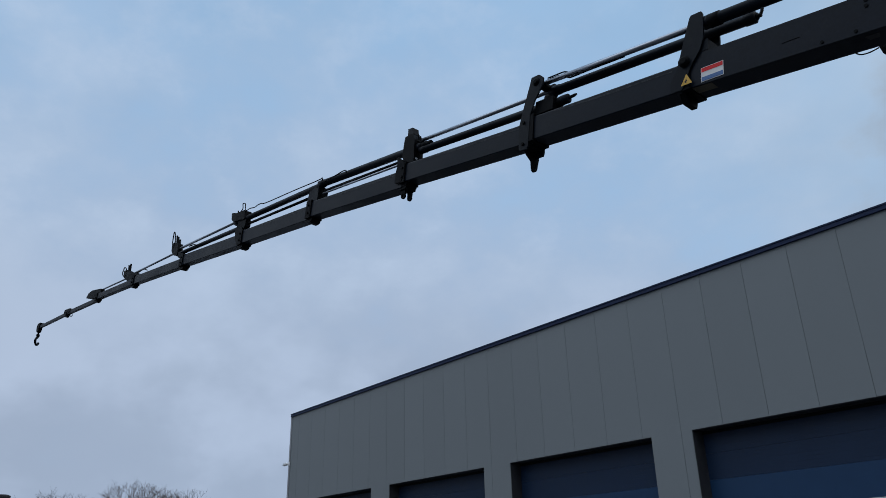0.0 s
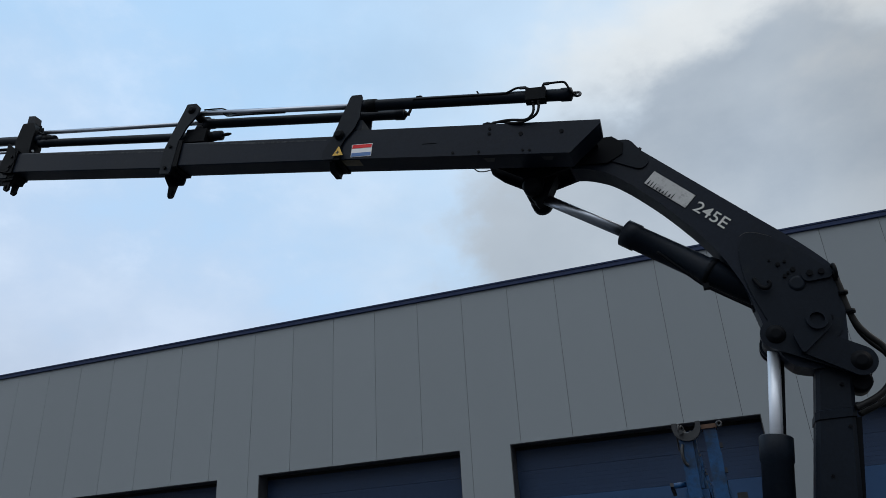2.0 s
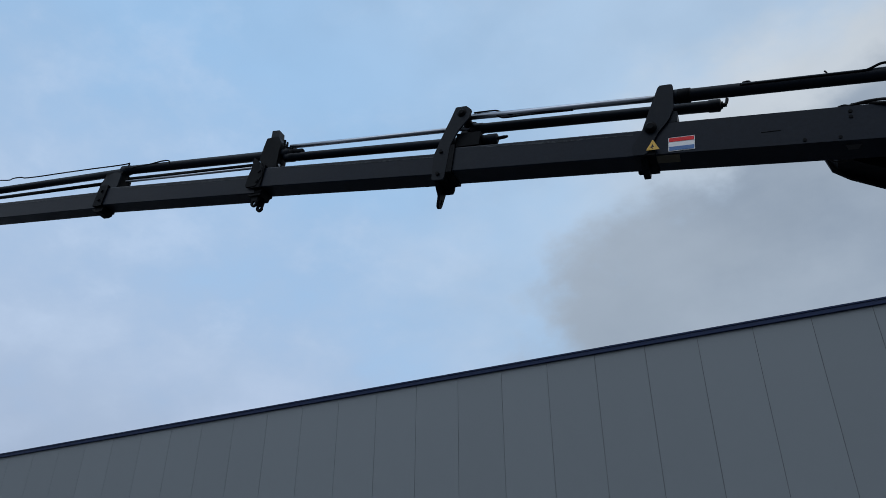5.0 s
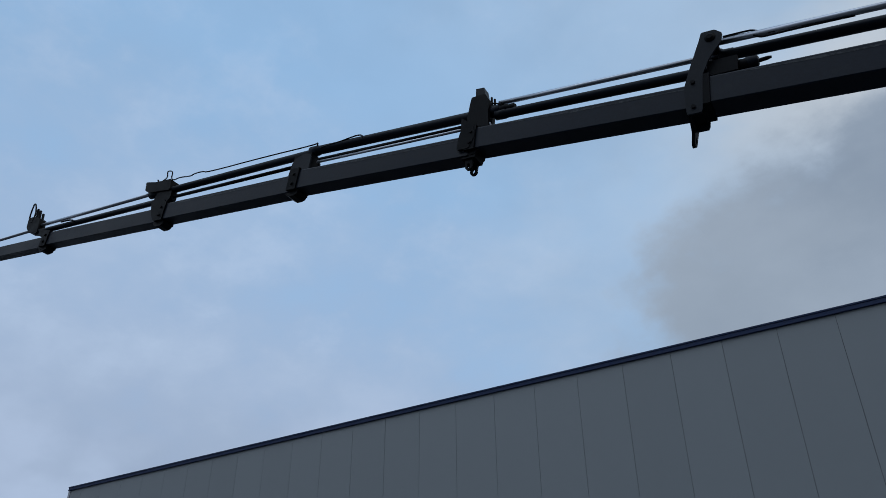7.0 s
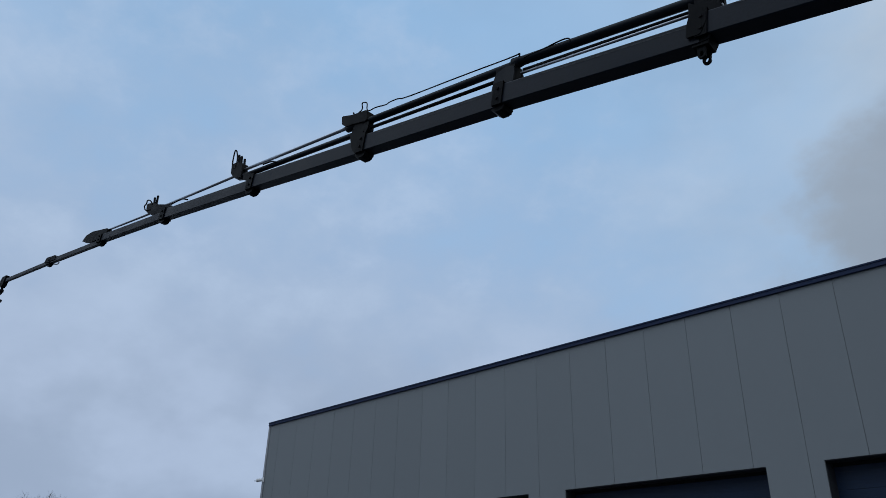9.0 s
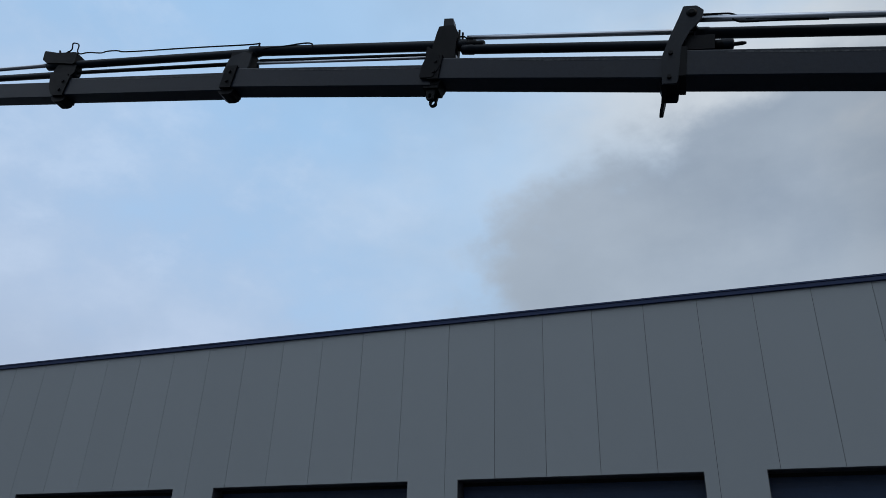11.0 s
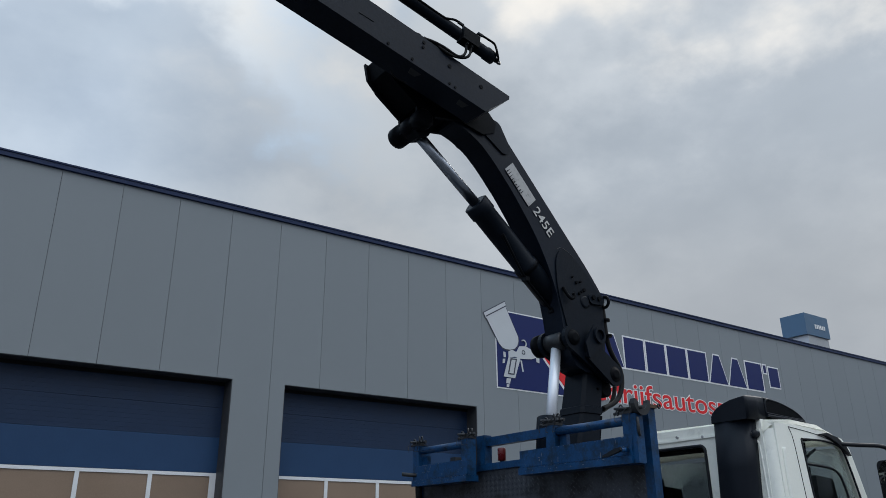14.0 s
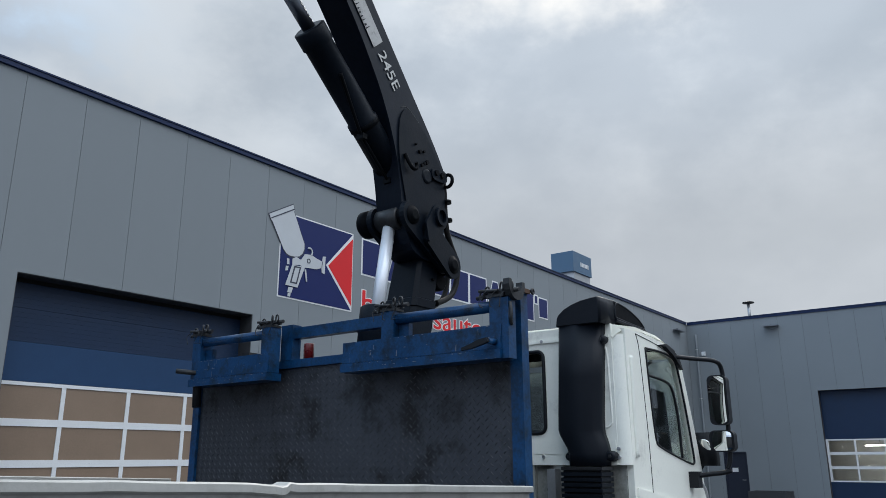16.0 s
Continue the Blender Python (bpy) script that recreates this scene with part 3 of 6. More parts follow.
def build_wall_fittings():
    # small security camera on the west corner
    c = thing("security_camera", (-18.6, -0.02, 5.82), "small white security camera on the hall corner", "camera")
    part("bracket", box((-18.64, -0.04, 5.76), (-18.52, -0.022, 5.9), bevel=0.004), M_WHITE_FRAME, c)
    part("housing", turned((-18.62, -0.06, 5.83), (-18.72, -0.24, 5.78), [(0, 0.03), (0.02, 0.055), (0.16, 0.055), (0.18, 0.04)]), M_WHITE_FRAME, c)
    part("lens", rod((-18.72, -0.24, 5.78), (-18.725, -0.25, 5.777), 0.03), M_BLACK, c)
    # flat floodlights under the roof edge
    for at, ax in (((38.75, -0.06, 7.15), "x"), ((40.04, -3.76, 7.15), "y")):
        lamp = thing("wall_floodlight", at, "slim dark floodlight under the roof edge", "lamp", "wall floodlights")
        d = (0.45, 0.18) if ax == "x" else (0.18, 0.3)
        part("housing", box((at[0] - d[0] - (0 if ax == "x" else 0.1), at[1] - d[1], at[2] - 0.015), (at[0] + (d[0] if ax == "x" else 0.04), at[1] + (0.055 if ax == "x" else d[1]), at[2] + 0.03), bevel=0.01), M_GUARD, lamp)
        part("bracket", box((at[0] - 0.05, at[1] - 0.02, at[2] + 0.03), (at[0] + 0.05, at[1] + 0.05, at[2] + 0.12)), M_GUARD, lamp)
    # white alarm box and pipes beside the inner corner
    p = thing("downpipe", (40.04, -0.42, GROUND), "grey downpipe beside the inner corner", "pipe")
    part("pipe", tube([(40.03, -0.42, GROUND), (40.03, -0.42, 3), (40.03, -0.42, 7.0), (40.08, -0.42, 7.1)], 0.05), M_PANEL, p)
    for z in (2.0, 4.2, 6.4):
        part("clip", rod((40.03, -0.42, z), (40.03, -0.42, z + 0.04), 0.062), M_STEEL, p)
    b = thing("alarm_box", (40.06, -0.75, 6.25), "small white alarm box on the wing wall", "alarm")
    part("body", box((40.0, -0.79, 6.13), (40.098, -0.63, 6.3), bevel=0.012), M_WHITE_FRAME, b)
    # roof vents
    v = thing("rooftop_vent_box", (31.8, 1.5, 7.6), "blue sheet-metal vent box on a grey roof duct", "vent")
    part("duct", box((31.0, 1.06, 7.6), (32.36, 1.66, 8.58), bevel=0.01), M_STEEL, v)
    hood = part("hood", box((30.85, 1.0, 8.58), (32.42, 1.95, 9.38), bevel=0.02), M_VENT, v)
    for i in range(6):
        part("mark", box((31.45 + 0.12 * i, 0.985, 8.86), (31.53 + 0.12 * i, 0.998, 9.02)), M_WHITE, hood, "white unreadable lettering bar")
    s = thing("roof_stack", (41.6, -2.5, 7.6), "slim steel flue with a flat rain cowl on the wing roof", "flue")
    part("pipe", rod((41.6, -2.5, 7.6), (41.6, -2.5, 8.55), 0.07), M_STEEL, s)
    part("cowl", turned((41.6, -2.5, 8.55), (41.6, -2.5, 9), [(0.0, 0.12), (0.03, 0.26), (0.07, 0.27), (0.13, 0.06)]), M_BLACK, s)
    # low crate beside the side door
    c = thing("metal_crate", (39.4, -3.1, GROUND), "low open grey steel crate standing by the wing wall", "crate")
    part("body", holed(rounded((38.5, -3.95), (39.7, -2.45), 0.02, 1), [rounded((38.55, -3.9), (39.65, -2.5), 0.02, 1)], 0, 1, lambda p: (p[0], p[2], GROUND + 0.06 + p[1] * 0.46)), M_LINING, c)
    part("base", box((38.55, -3.9, GROUND + 0.06), (39.65, -2.5, GROUND + 0.1)), M_LINING, c)
    for dx in (38.6, 39.5):
        part("skid", box((dx, -3.9, GROUND), (dx + 0.1, -2.5, GROUND + 0.06)), M_LINING, c)


def build_sign():
    s = thing("wall_sign", (16.5, -0.02, 4.9), "navy wall sign with pale spray gun and red cone", "sign")
    X0, X1, Z0, Z1 = 15.41, 17.565, 4.90, 6.69
    part("border", box((X0 - 0.03, -0.007, Z0 - 0.03), (X1 + 0.03, -0.003, Z1 + 0.03)), M_WHITE, s)
    part("field", box((X0, -0.012, Z0), (X1, -0.008, Z1)), M_SIGN_BLUE, s)
    k = lambda o, n, mat, y: part(n, prism(o, y - 0.004, y), mat, s)
    k([(X1 + 0.0, Z1), (16.73, 5.80), (X1 + 0.0, Z0)], "cone_edge", M_WHITE, -0.0125)
    k([(X1 + 0.0, Z1 - 0.1), (16.80, 5.80), (X1 + 0.0, Z0 + 0.1)], "cone", M_RED, -0.0175)

    # spray gun: cup with a lid, body, grip and nozzle
    cup = [(15.05, 6.56), (15.69, 6.93), (15.735, 6.81), (15.72, 6.78)] + [(16.06, 6.13), (16.065, 6.02), (16.02, 5.91), (15.93, 5.83), (15.8, 5.795), (15.68, 5.79), (15.57, 5.82), (15.48, 5.9)] + [(15.14, 6.43), (15.105, 6.45)]
    cx, cz = 15.56, 6.36
    k([(cx + (p[0] - cx) * 1.05, cz + (p[1] - cz) * 1.05) for p in cup], "cup_outline", M_SIGN_LINE, -0.0125)
    k(cup, "cup", M_SIGN_GREY, -0.0175)
    k([(15.1, 6.495), (15.715, 6.845), (15.727, 6.822), (15.11, 6.472)], "cup_line", M_SIGN_LINE, -0.0225)
    k([(15.74, 5.74), (15.85, 5.8), (15.98, 5.76), (16.08, 5.91), (16.28, 5.935), (16.43, 5.885), (16.6, 5.85), (16.62, 5.97), (16.705, 5.985), (16.69, 5.58), (16.6, 5.6), (16.59, 5.7), (16.445, 5.645), (16.07, 5.615), (15.94, 5.645), (15.74, 5.6)], "body", M_SIGN_GREY, -0.0225)
    k([(16.6, 5.85), (16.615, 5.85), (16.605, 5.7), (16.59, 5.7)], "body_line", M_SIGN_LINE, -0.0275)
    part("body_ring", holed(arc(16.2, 5.78, 0.055, 0, 330, 11), [arc(16.2, 5.78, 0.035, 0, 330, 11)], -0.0315, -0.0275), M_SIGN_LINE, s)
    k([(15.73, 5.6), (16.1, 5.63), (15.91, 5.14), (15.57, 5.145)], "grip", M_SIGN_GREY, -0.0275)
    part("grip_line", holed([(15.79, 5.59), (15.985, 5.6), (15.885, 5.21), (15.69, 5.21)], [[(15.82, 5.56), (15.945, 5.57), (15.86, 5.24), (15.735, 5.24)]], -0.0365, -0.0325), M_SIGN_LINE, s)
    k([(15.585, 5.72), (15.65, 5.72), (15.66, 5.6), (15.595, 5.59)], "knob", M_SIGN_GREY, -0.0225)
    k([(15.565, 5.55), (15.64, 5.56), (15.62, 5.46), (15.555, 5.45)], "knob", M_SIGN_GREY, -0.0225)
    k([(15.66, 5.115), (15.79, 5.12), (15.75, 5.0), (15.64, 5.0)], "hose_end", M_SIGN_GREY, -0.0225)
    k([(15.655, 4.985), (15.735, 4.99), (15.72, 4.915), (15.65, 4.915)], "hose_end", M_SIGN_GREY, -0.0225)
    k([(16.09, 5.575), (16.135, 5.577), (16.18, 5.32), (16.142, 5.315)], "trigger", M_SIGN_GREY, -0.0275)
    part("hook", tube([(16.27, -0.024, 5.92), (16.31, -0.024, 6.0), (16.25, -0.024, 6.08), (16.17, -0.024, 6.06)], 0.018, 6), M_SIGN_GREY, s)
    # company name as plain blocks
    n = thing("sign_lettering", (22.3, -0.02, 5.8), "row of plain navy blocks edged in white above red lettering", "sign")
    x = 17.93
    for i in range(9):
        w = 0.80 if i not in (2, 3) else 0.76
        o = [(x, 5.84), (x + w, 5.84), (x + w, 6.66), (x, 6.66)]
        if i in (1, 6, 7):
            o = [(x - 0.02, 5.84), (x + w + 0.02, 5.84), (x + w * 0.66, 6.66), (x + w * 0.34, 6.66)]
        cx, cz = sum(p[0] for p in o) / 4, 6.25
        part("block_edge", prism([(cx + (p[0] - cx) * 1.12, cz + (p[1] - cz) * 1.1) for p in o], -0.007, -0.003), M_WHITE, n, "white edge")
        part("block", prism(o, -0.012, -0.008), M_SIGN_BLUE, n, "navy block")
        x += w + 0.105
    for x0, x1, z0, z1 in ((x + 0.02, x + 0.16, 6.42, 6.66), (x + 0.28, x + 0.8, 6.02, 6.62)):
        part("block_edge", box((x0 - 0.04, -0.007, z0 - 0.04), (x1 + 0.04, -0.003, z1 + 0.04)), M_WHITE, n, "white edge")
        part("block", box((x0, -0.012, z0), (x1, -0.008, z1)), M_SIGN_BLUE, n, "navy block")
    word = "bedrijfsautospuiterij"
    part("word_edge", fit_text(word, 8.45, 0.72, 0.004, 0.035, lambda p: (17.95 + p[0], -0.005 - p[1], 4.73 + p[2])), M_WHITE, n, "white edge")
    part("word", fit_text(word, 8.45, 0.72, 0.004, 0.006, lambda p: (17.95 + p[0], -0.011 - p[1], 4.73 + p[2])), M_RED, n, "red lettering")


def build_tree(at, height, spread, seed):
    rnd = random.Random(seed)
    t = thing("bare_tree", at, "leafless winter tree with fine dark twigs", "tree", "bare trees")
    base = Vector(at)
    limbs = []

    def grow(p, d, length, r, level):
        q = p + d * length
        limbs.append((level, p, q, r))
        if level >= 7:
            return
        for _ in range(rnd.choice((2, 3, 3)) if level else 6):
            side = Vector((rnd.gauss(0, 1), rnd.gauss(0, 1), rnd.gauss(0, 0.5))).normalized()
            nd = (d * (1.0 if level else 0.9) + side * (0.6 if level else 0.8) * spread + Vector((0, 0, 0.1))).normalized()
            grow(q - d * length * rnd.uniform(0, 0.4), nd, length * rnd.uniform(0.6, 0.82), r * 0.6, level + 1)

    grow(Vector((0, 0, 0)), Vector((0, 0, 1)), height * 0.24, height * 0.02, 0)
    k = height / max(q.z for _, _, q, _ in limbs)
    trunk, crown = bmesh.new(), bmesh.new()
    for level, p, q, r in limbs:
        add_rod(trunk if level < 2 else crown, base + p * k, base + q * k, r, r * 0.68, 5 if level < 2 else 3)
    part("trunk", trunk, M_BARK, t)
    part("crown", crown, M_BARK, t)


def build_background():
    for i, (x, y, h) in enumerate(((-53.5, 5.3, 9.45), (-54.0, 3.6, 8.6), (-54.5, 1.7, 8.6), (-55.0, 0.2, 8.75), (-55.2, -1.3, 8.45), (-53.2, 6.8, 9.0))):
        build_tree((x, y, GROUND), h, 1.0, 11 + i)
    c = thing("chimney_stack", (-55.8, -3.5, GROUND), "pale round chimney stack with a dark cap", "chimney")
    part("shaft", rod((-55.8, -3.5, GROUND), (-55.8, -3.5, 7.55), 0.42), M_BRICK, c)
    part("cap", turned((-55.8, -3.5, 7.55), (-55.8, -3.5, 9), [(0, 0.46), (0.12, 0.5), (0.22, 0.5), (0.3, 0.3)]), M_BACK, c)


build_ground()
hall = build_hall()
build_doors()
build_corner_door()
wing = build_wing()
build_wall_fittings()
build_sign()
build_background()


# ---- loader crane ----
# boom frame: L out along the boom, s across it away from the yard side, V up from the tail's top edge
INCL, SIDE = radians(8.3), 0.062
_k = 1 / math.hypot(1, SIDE)
E_L = Vector((-_k * math.cos(INCL), -SIDE * _k * math.cos(INCL), math.sin(INCL)))
E_V = Vector((_k * math.sin(INCL), SIDE * _k * math.sin(INCL), math.cos(INCL)))
E_S = Vector((-SIDE * _k, _k, 0))
TAIL = Vector((8.115, -9.08, 5.10))


def BL(p):
    # the long boom sags a little towards its tip
    return TAIL + E_L * (p[0] + 0.00076 * p[0] ** 2) + E_S * p[1] + E_V * (p[2] + 0.00015 * p[0] ** 2)


def AP(p):
    """Upright plane of the crane's arm: world x, distance behind the boom's yard side, world z."""
    return Vector((p[0] + 0.038, -9.08 + SIDE * (p[0] + 0.038 - 8.115) + p[1], p[2] + 0.065))


BC = 0.115  # middle of the boom across
# start, end, top at both, height, width
SECTIONS = [
    (0.0, 2.30, 0.0, 0.105, 0.285, 0.23), (2.27, 3.98, 0.067, 0.14, 0.25, 0.21), (3.95, 6.0, 0.0975, 0.20, 0.225, 0.19),
    (5.97, 8.08, 0.135, 0.215, 0.225, 0.17), (8.05, 10.1, 0.174, 0.205, 0.215, 0.155), (10.07, 12.35, 0.168, 0.205, 0.195, 0.135),
    (12.32, 14.75, 0.156, 0.17, 0.165, 0.115), (14.72, 16.95, 0.136, 0.10, 0.125, 0.1), (16.92, 19.1, 0.023, -0.05, 0.09, 0.065), (19.07, 21.45, -0.063, -0.175, 0.075, 0.055)]


def sec_top(i, L):
    a, b, t0, t1 = SECTIONS[i][:4]
    return t0 + (t1 - t0) * (L - a) / (b - a)


def build_section(i, crane):
    a, b, t0, t1, h, w = SECTIONS[i]
    s0, s1, c = BC - w / 2, BC + w / 2, 0.18 * w
    if i == 0:
        # main section, cut back below its tail
        return part("boom_section", prism([(0, 0), (b, t1), (b, t1 - h), (0.235, -0.283), (0, -0.032)], s0, s1, BL, 0.007, 2), M_BOOM, crane)
    bm = bmesh.new()
    rings = []
    r = 0.075 * w
    for L, t in ((a, t0), (b, t1)):
        pr = [(s0 + r, t), (s1 - r, t), (s1 - 0.3 * r, t - 0.3 * r), (s1, t - r), (s1, t - h + c * 0.3), (s1 - c * 0.2, t - h), (s0 + c * 0.2, t - h), (s0, t - h + c * 0.2), (s0, t - r), (s0 + 0.3 * r, t - 0.3 * r)]
        rings.append([bm.verts.new(BL((L, s, v))) for s, v in pr])
    n = len(rings[0])
    for k in range(n):
        bm.faces.new((rings[0][k], rings[0][(k + 1) % n], rings[1][(k + 1) % n], rings[1][k]))
    bm.faces.new(rings[0][::-1])
    bm.faces.new(rings[1])
    sec = part("boom_section", bm, M_BOOM, crane)
    # scraped wear strip along the side, where the pads slide
    if i < 5:
        v0, v1 = t0 - 0.13 * h, t1 - 0.13 * h
        o = [(a + 0.12, v0), (b - 0.3, v1), (b - 0.34, v1 - 0.012), (a + 0.5 * (b - a), (v0 + v1) / 2 - 0.018), (a + 0.12, v0 - 0.01)]
        part("wear_strip", prism(o, s0 - 0.0012, s0 - 0.0002, BL), M_SCRAPED, sec, "scraped paler strip")
    return sec


def collar(sec, i, L, length, rise, drop, lean=0.0):
    """Reinforced end of a section: a band round the box, a lower lug and a guide."""
    h, w = SECTIONS[i][4:]
    t = sec_top(i, L)
    g = 0.016
    bm = bmesh.new()
    lo, hi = (L - length, BC - w / 2 - g, t - h - g), (L, BC + w / 2 + g, t + g)
    for a, b in (((lo[0], lo[1], lo[2]), (hi[0], lo[1] + g, hi[2])), ((lo[0], hi[1] - g, lo[2]), (hi[0], hi[1], hi[2])), ((lo[0], lo[1] + g, hi[2] - g), (hi[0], hi[1] - g, hi[2])), ((lo[0], lo[1] + g, lo[2]), (hi[0], hi[1] - g, lo[2] + g))):
        add_box(bm, a, b, BL)
    part("collar", bm, M_CRANE_DARK, sec)
    if i < 2:
        o = [(BC - w * 0.42, t - h - g), (BC - w * 0.2, t - h - g - drop), (BC + w * 0.36, t - h - g - drop), (BC + w * 0.42, t - h - g)]
        part("slide_pad_holder", prism(o, L - 0.02, L + 0.03, lambda p: BL((p[1], p[0], p[2])), 0.006), M_CRANE_DARK, sec)
        return
    # rounded lug below
    o = [(L - length * 1.2, t - h - g), (L - length * 1.1, t - h - g - drop * 0.75), (L - length * 0.8, t - h - g - drop), (L - length * 0.25, t - h - g - drop), (L + 0.02, t - h - g - drop * 0.5), (L + 0.02, t - h - g)]
    part("slide_pad_holder", prism(o, BC - w * 0.42, BC + w * 0.42, BL, 0.006), M_CRANE_DARK, sec)
    for v in (0.25, 0.75):
        part("bolt", add_rod(bmesh.new(), BL((L - length * 0.5, lo[1] - 0.014, t - h * v)), BL((L - length * 0.5, lo[1], t - h * v)), 0.016, n=8), M_CRANE_DARK, sec)


def cheek(sec, outline, s_list, thick=0.018, mat=M_CRANE):
    for s in s_list:
        part("cheek_plate", prism(outline, s - thick / 2, s + thick / 2, BL, 0.003), mat, sec)


def clevis(sec, L, V, s, length, n=1):
    for j in range(n):
        Lc = L + 0.09 * j
        o = [(Lc - 0.045, V), (Lc - 0.03, V - length * 0.7)] + [(Lc + p[0], V - length * 0.75 + p[1]) for p in arc(0, 0, 0.035, 180, 360, 6)] + [(Lc + 0.035, V - length * 0.7), (Lc + 0.05, V)]
        hole = [(Lc + p[0], V - length * 0.72 + p[1] * 1.6) for p in arc(0, 0, 0.016, 0, 330, 8)]
        part("hook_eye", holed(o, [hole], s - 0.012 - 0.05 * j, s + 0.012 - 0.05 * j, BL), M_CRANE_DARK, sec)


def build_boom(crane):
    secs = [build_section(i, crane) for i in range(10)]
    main = secs[0]
    # flag, warning triangle and type plate on the yard side
    def decal(name, o, mat, d, parent=main, label=""):
        return part(name, prism(o, -0.001 - d, -d, BL), mat, parent, label)

    q = lambda a, b, c, d: [(a, b), (c, b), (c, d), (a, d)]
    decal("flag_sticker", q(1.935, -0.175, 2.125, -0.05), M_WHITE, 0.002, label="small red, white and blue flag sticker")
    decal("flag_stripe", q(1.94, -0.09, 2.12, -0.055), M_RED, 0.004)
    decal("flag_stripe", q(1.94, -0.17, 2.12, -0.135), M_FLAG_BLUE, 0.004)
    decal("warning_sticker", [(2.235, -0.07), (2.285, -0.165), (2.185, -0.165)], M_YELLOW, 0.034, label="yellow warning triangle")
    decal("warning_mark", [(2.238, -0.112), (2.246, -0.135), (2.258, -0.135), (2.232, -0.158), (2.238, -0.14), (2.226, -0.138)], M_BLACK, 0.0355)
    part("type_plate", prism([(2.05, 0.02), (2.22, 0.02), (2.22, 0.12), (2.05, 0.12)], 0.0, 0.002, lambda p: BL((p[0], p[2], sec_top(0, p[0]) - 0.288 + p[1]))), M_TYPEPLATE, main, "dull brass type plate")
    for L, v, r in ((1.202, -0.207, 0.013), (0.98, -0.216, 0.013), (0.901, -0.052, 0.014), (0.9, -0.005, 0.014), (0.637, -0.074, 0.018), (0.615, -0.23, 0.011), (0.558, -0.235, 0.011), (0.306, -0.082, 0.018)):
        part("bolt", add_rod(bmesh.new(), BL((L, -0.006, v)), BL((L, 0.0, v)), r, n=10), M_CRANE_DARK, main)
    part("weld_seam", tube([BL((1.35, -0.001, -0.1)), BL((1.4, -0.001, -0.098)), BL((1.48, -0.001, -0.099))], 0.003, 5), M_CRANE_DARK, main)

    # collars at the section ends
    for i, (length, drop) in enumerate(((0.08, 0.075), (0.08, 0.03), (0.1, 0.04), (0.12, 0.06), (0.13, 0.06), (0.13, 0.06), (0.14, 0.05), (0.14, 0.05), (0.12, 0.04))):
        collar(secs[i], i, SECTIONS[i][1], length, 0, drop)

    # upright brackets that carry the extension rams
    cheek(main, eased([(2.085, 0.22), (2.088, 0.43), (2.1, 0.457), (2.2, 0.457), (2.26, 0.25), (2.33, 0.0), (2.392, -0.1), (2.385, -0.19), (2.28, -0.19), (2.2, 0.0), (2.12, 0.11)], 0.1, 1), (-0.012, BC * 2 + 0.012))
    part("bracket_block", box((2.06, 0.0, 0.1), (2.2, BC * 2, 0.2), BL, 0.006), M_CRANE, main)
    part("pin", smooth(turned(BL((2.255, -0.055, 0.05)), BL((2.255, 0.28, 0.05)), [(0, 0.025), (0.004, 0.034), (0.012, 0.036), (0.013, 0.048), (0.3, 0.048)])), M_CRANE_DARK, main)
    cheek(secs[1], eased([(3.965, 0.48), (3.945, 0.56), (3.845, 0.56), (3.79, 0.51), (3.8, 0.43), (3.89, 0.3), (3.945, 0.15), (3.955, -0.2), (4.07, -0.2), (4.087, 0.05), (4.035, 0.25)], 0.08, 1), (0.0, BC * 2))
    part("pin", smooth(turned(BL((3.88, -0.03, 0.49)), BL((3.88, 0.26, 0.49)), [(0, 0.02), (0.004, 0.028), (0.014, 0.03), (0.015, 0.042), (0.28, 0.042)])), M_CRANE_DARK, secs[1])
    for L, v in ((4.02, 0.09), (4.02, -0.14)):
        part("bolt", add_rod(bmesh.new(), BL((L, -0.024, v)), BL((L, -0.009, v)), 0.017, n=8), M_CRANE_DARK, secs[1])
    part("bracket_block", box((3.7, 0.04, 0.16), (3.92, 0.19, 0.3), BL, 0.012), M_CRANE_DARK, secs[1])
    part("ram_end", smooth(turned(BL((3.74, BC, 0.245)), BL((3.57, BC, 0.25)), [(0, 0.047), (0.1, 0.047), (0.11, 0.04), (0.17, 0.04)], 14)), M_CRANE_DARK, secs[1])
    part("nipple", smooth(turned(BL((3.6, BC, 0.25)), BL((3.47, BC, 0.262)), [(0, 0.035), (0.03, 0.035), (0.035, 0.016), (0.1, 0.016), (0.13, 0.009)], 10)), M_CRANE_DARK, secs[1])
    across = lambda p: BL((4.05 + p[1] + 0.12 * (-0.1 - p[2]), p[0], p[2] * 1.08 + 0.01))
    eye = [(0.03, -0.1), (0.09, -0.19), (0.17, -0.235)] + [(0.222 + q_[0], -0.29 + q_[1]) for q_ in arc(0, 0, 0.035, 190, 360, 6)] + [(0.262, -0.2), (0.26, -0.1)]
    part("hook_eye", holed(eye, [[(0.222 + q_[0], -0.275 + q_[1] * 2.0) for q_ in arc(0, 0, 0.014, 0, 330, 8)]], -0.013, 0.013, across), M_CRANE_DARK, secs[1])
    part("eye_plate", prism([(3.99, -0.1), (4.1, -0.1), (4.08, -0.16), (4.01, -0.16)], 0.06, 0.22, BL, 0.004), M_CRANE_DARK, secs[1])
    part("bracket_block", prism(eased([(5.95, 0.16), (6.03, 0.33), (6.018, 0.5), (6.008, 0.575), (5.87, 0.58), (5.815, 0.49), (5.82, 0.39), (5.8, 0.16)], 0.08, 1), 0.045, 0.185, BL, 0.006), M_CRANE_DARK, secs[2])
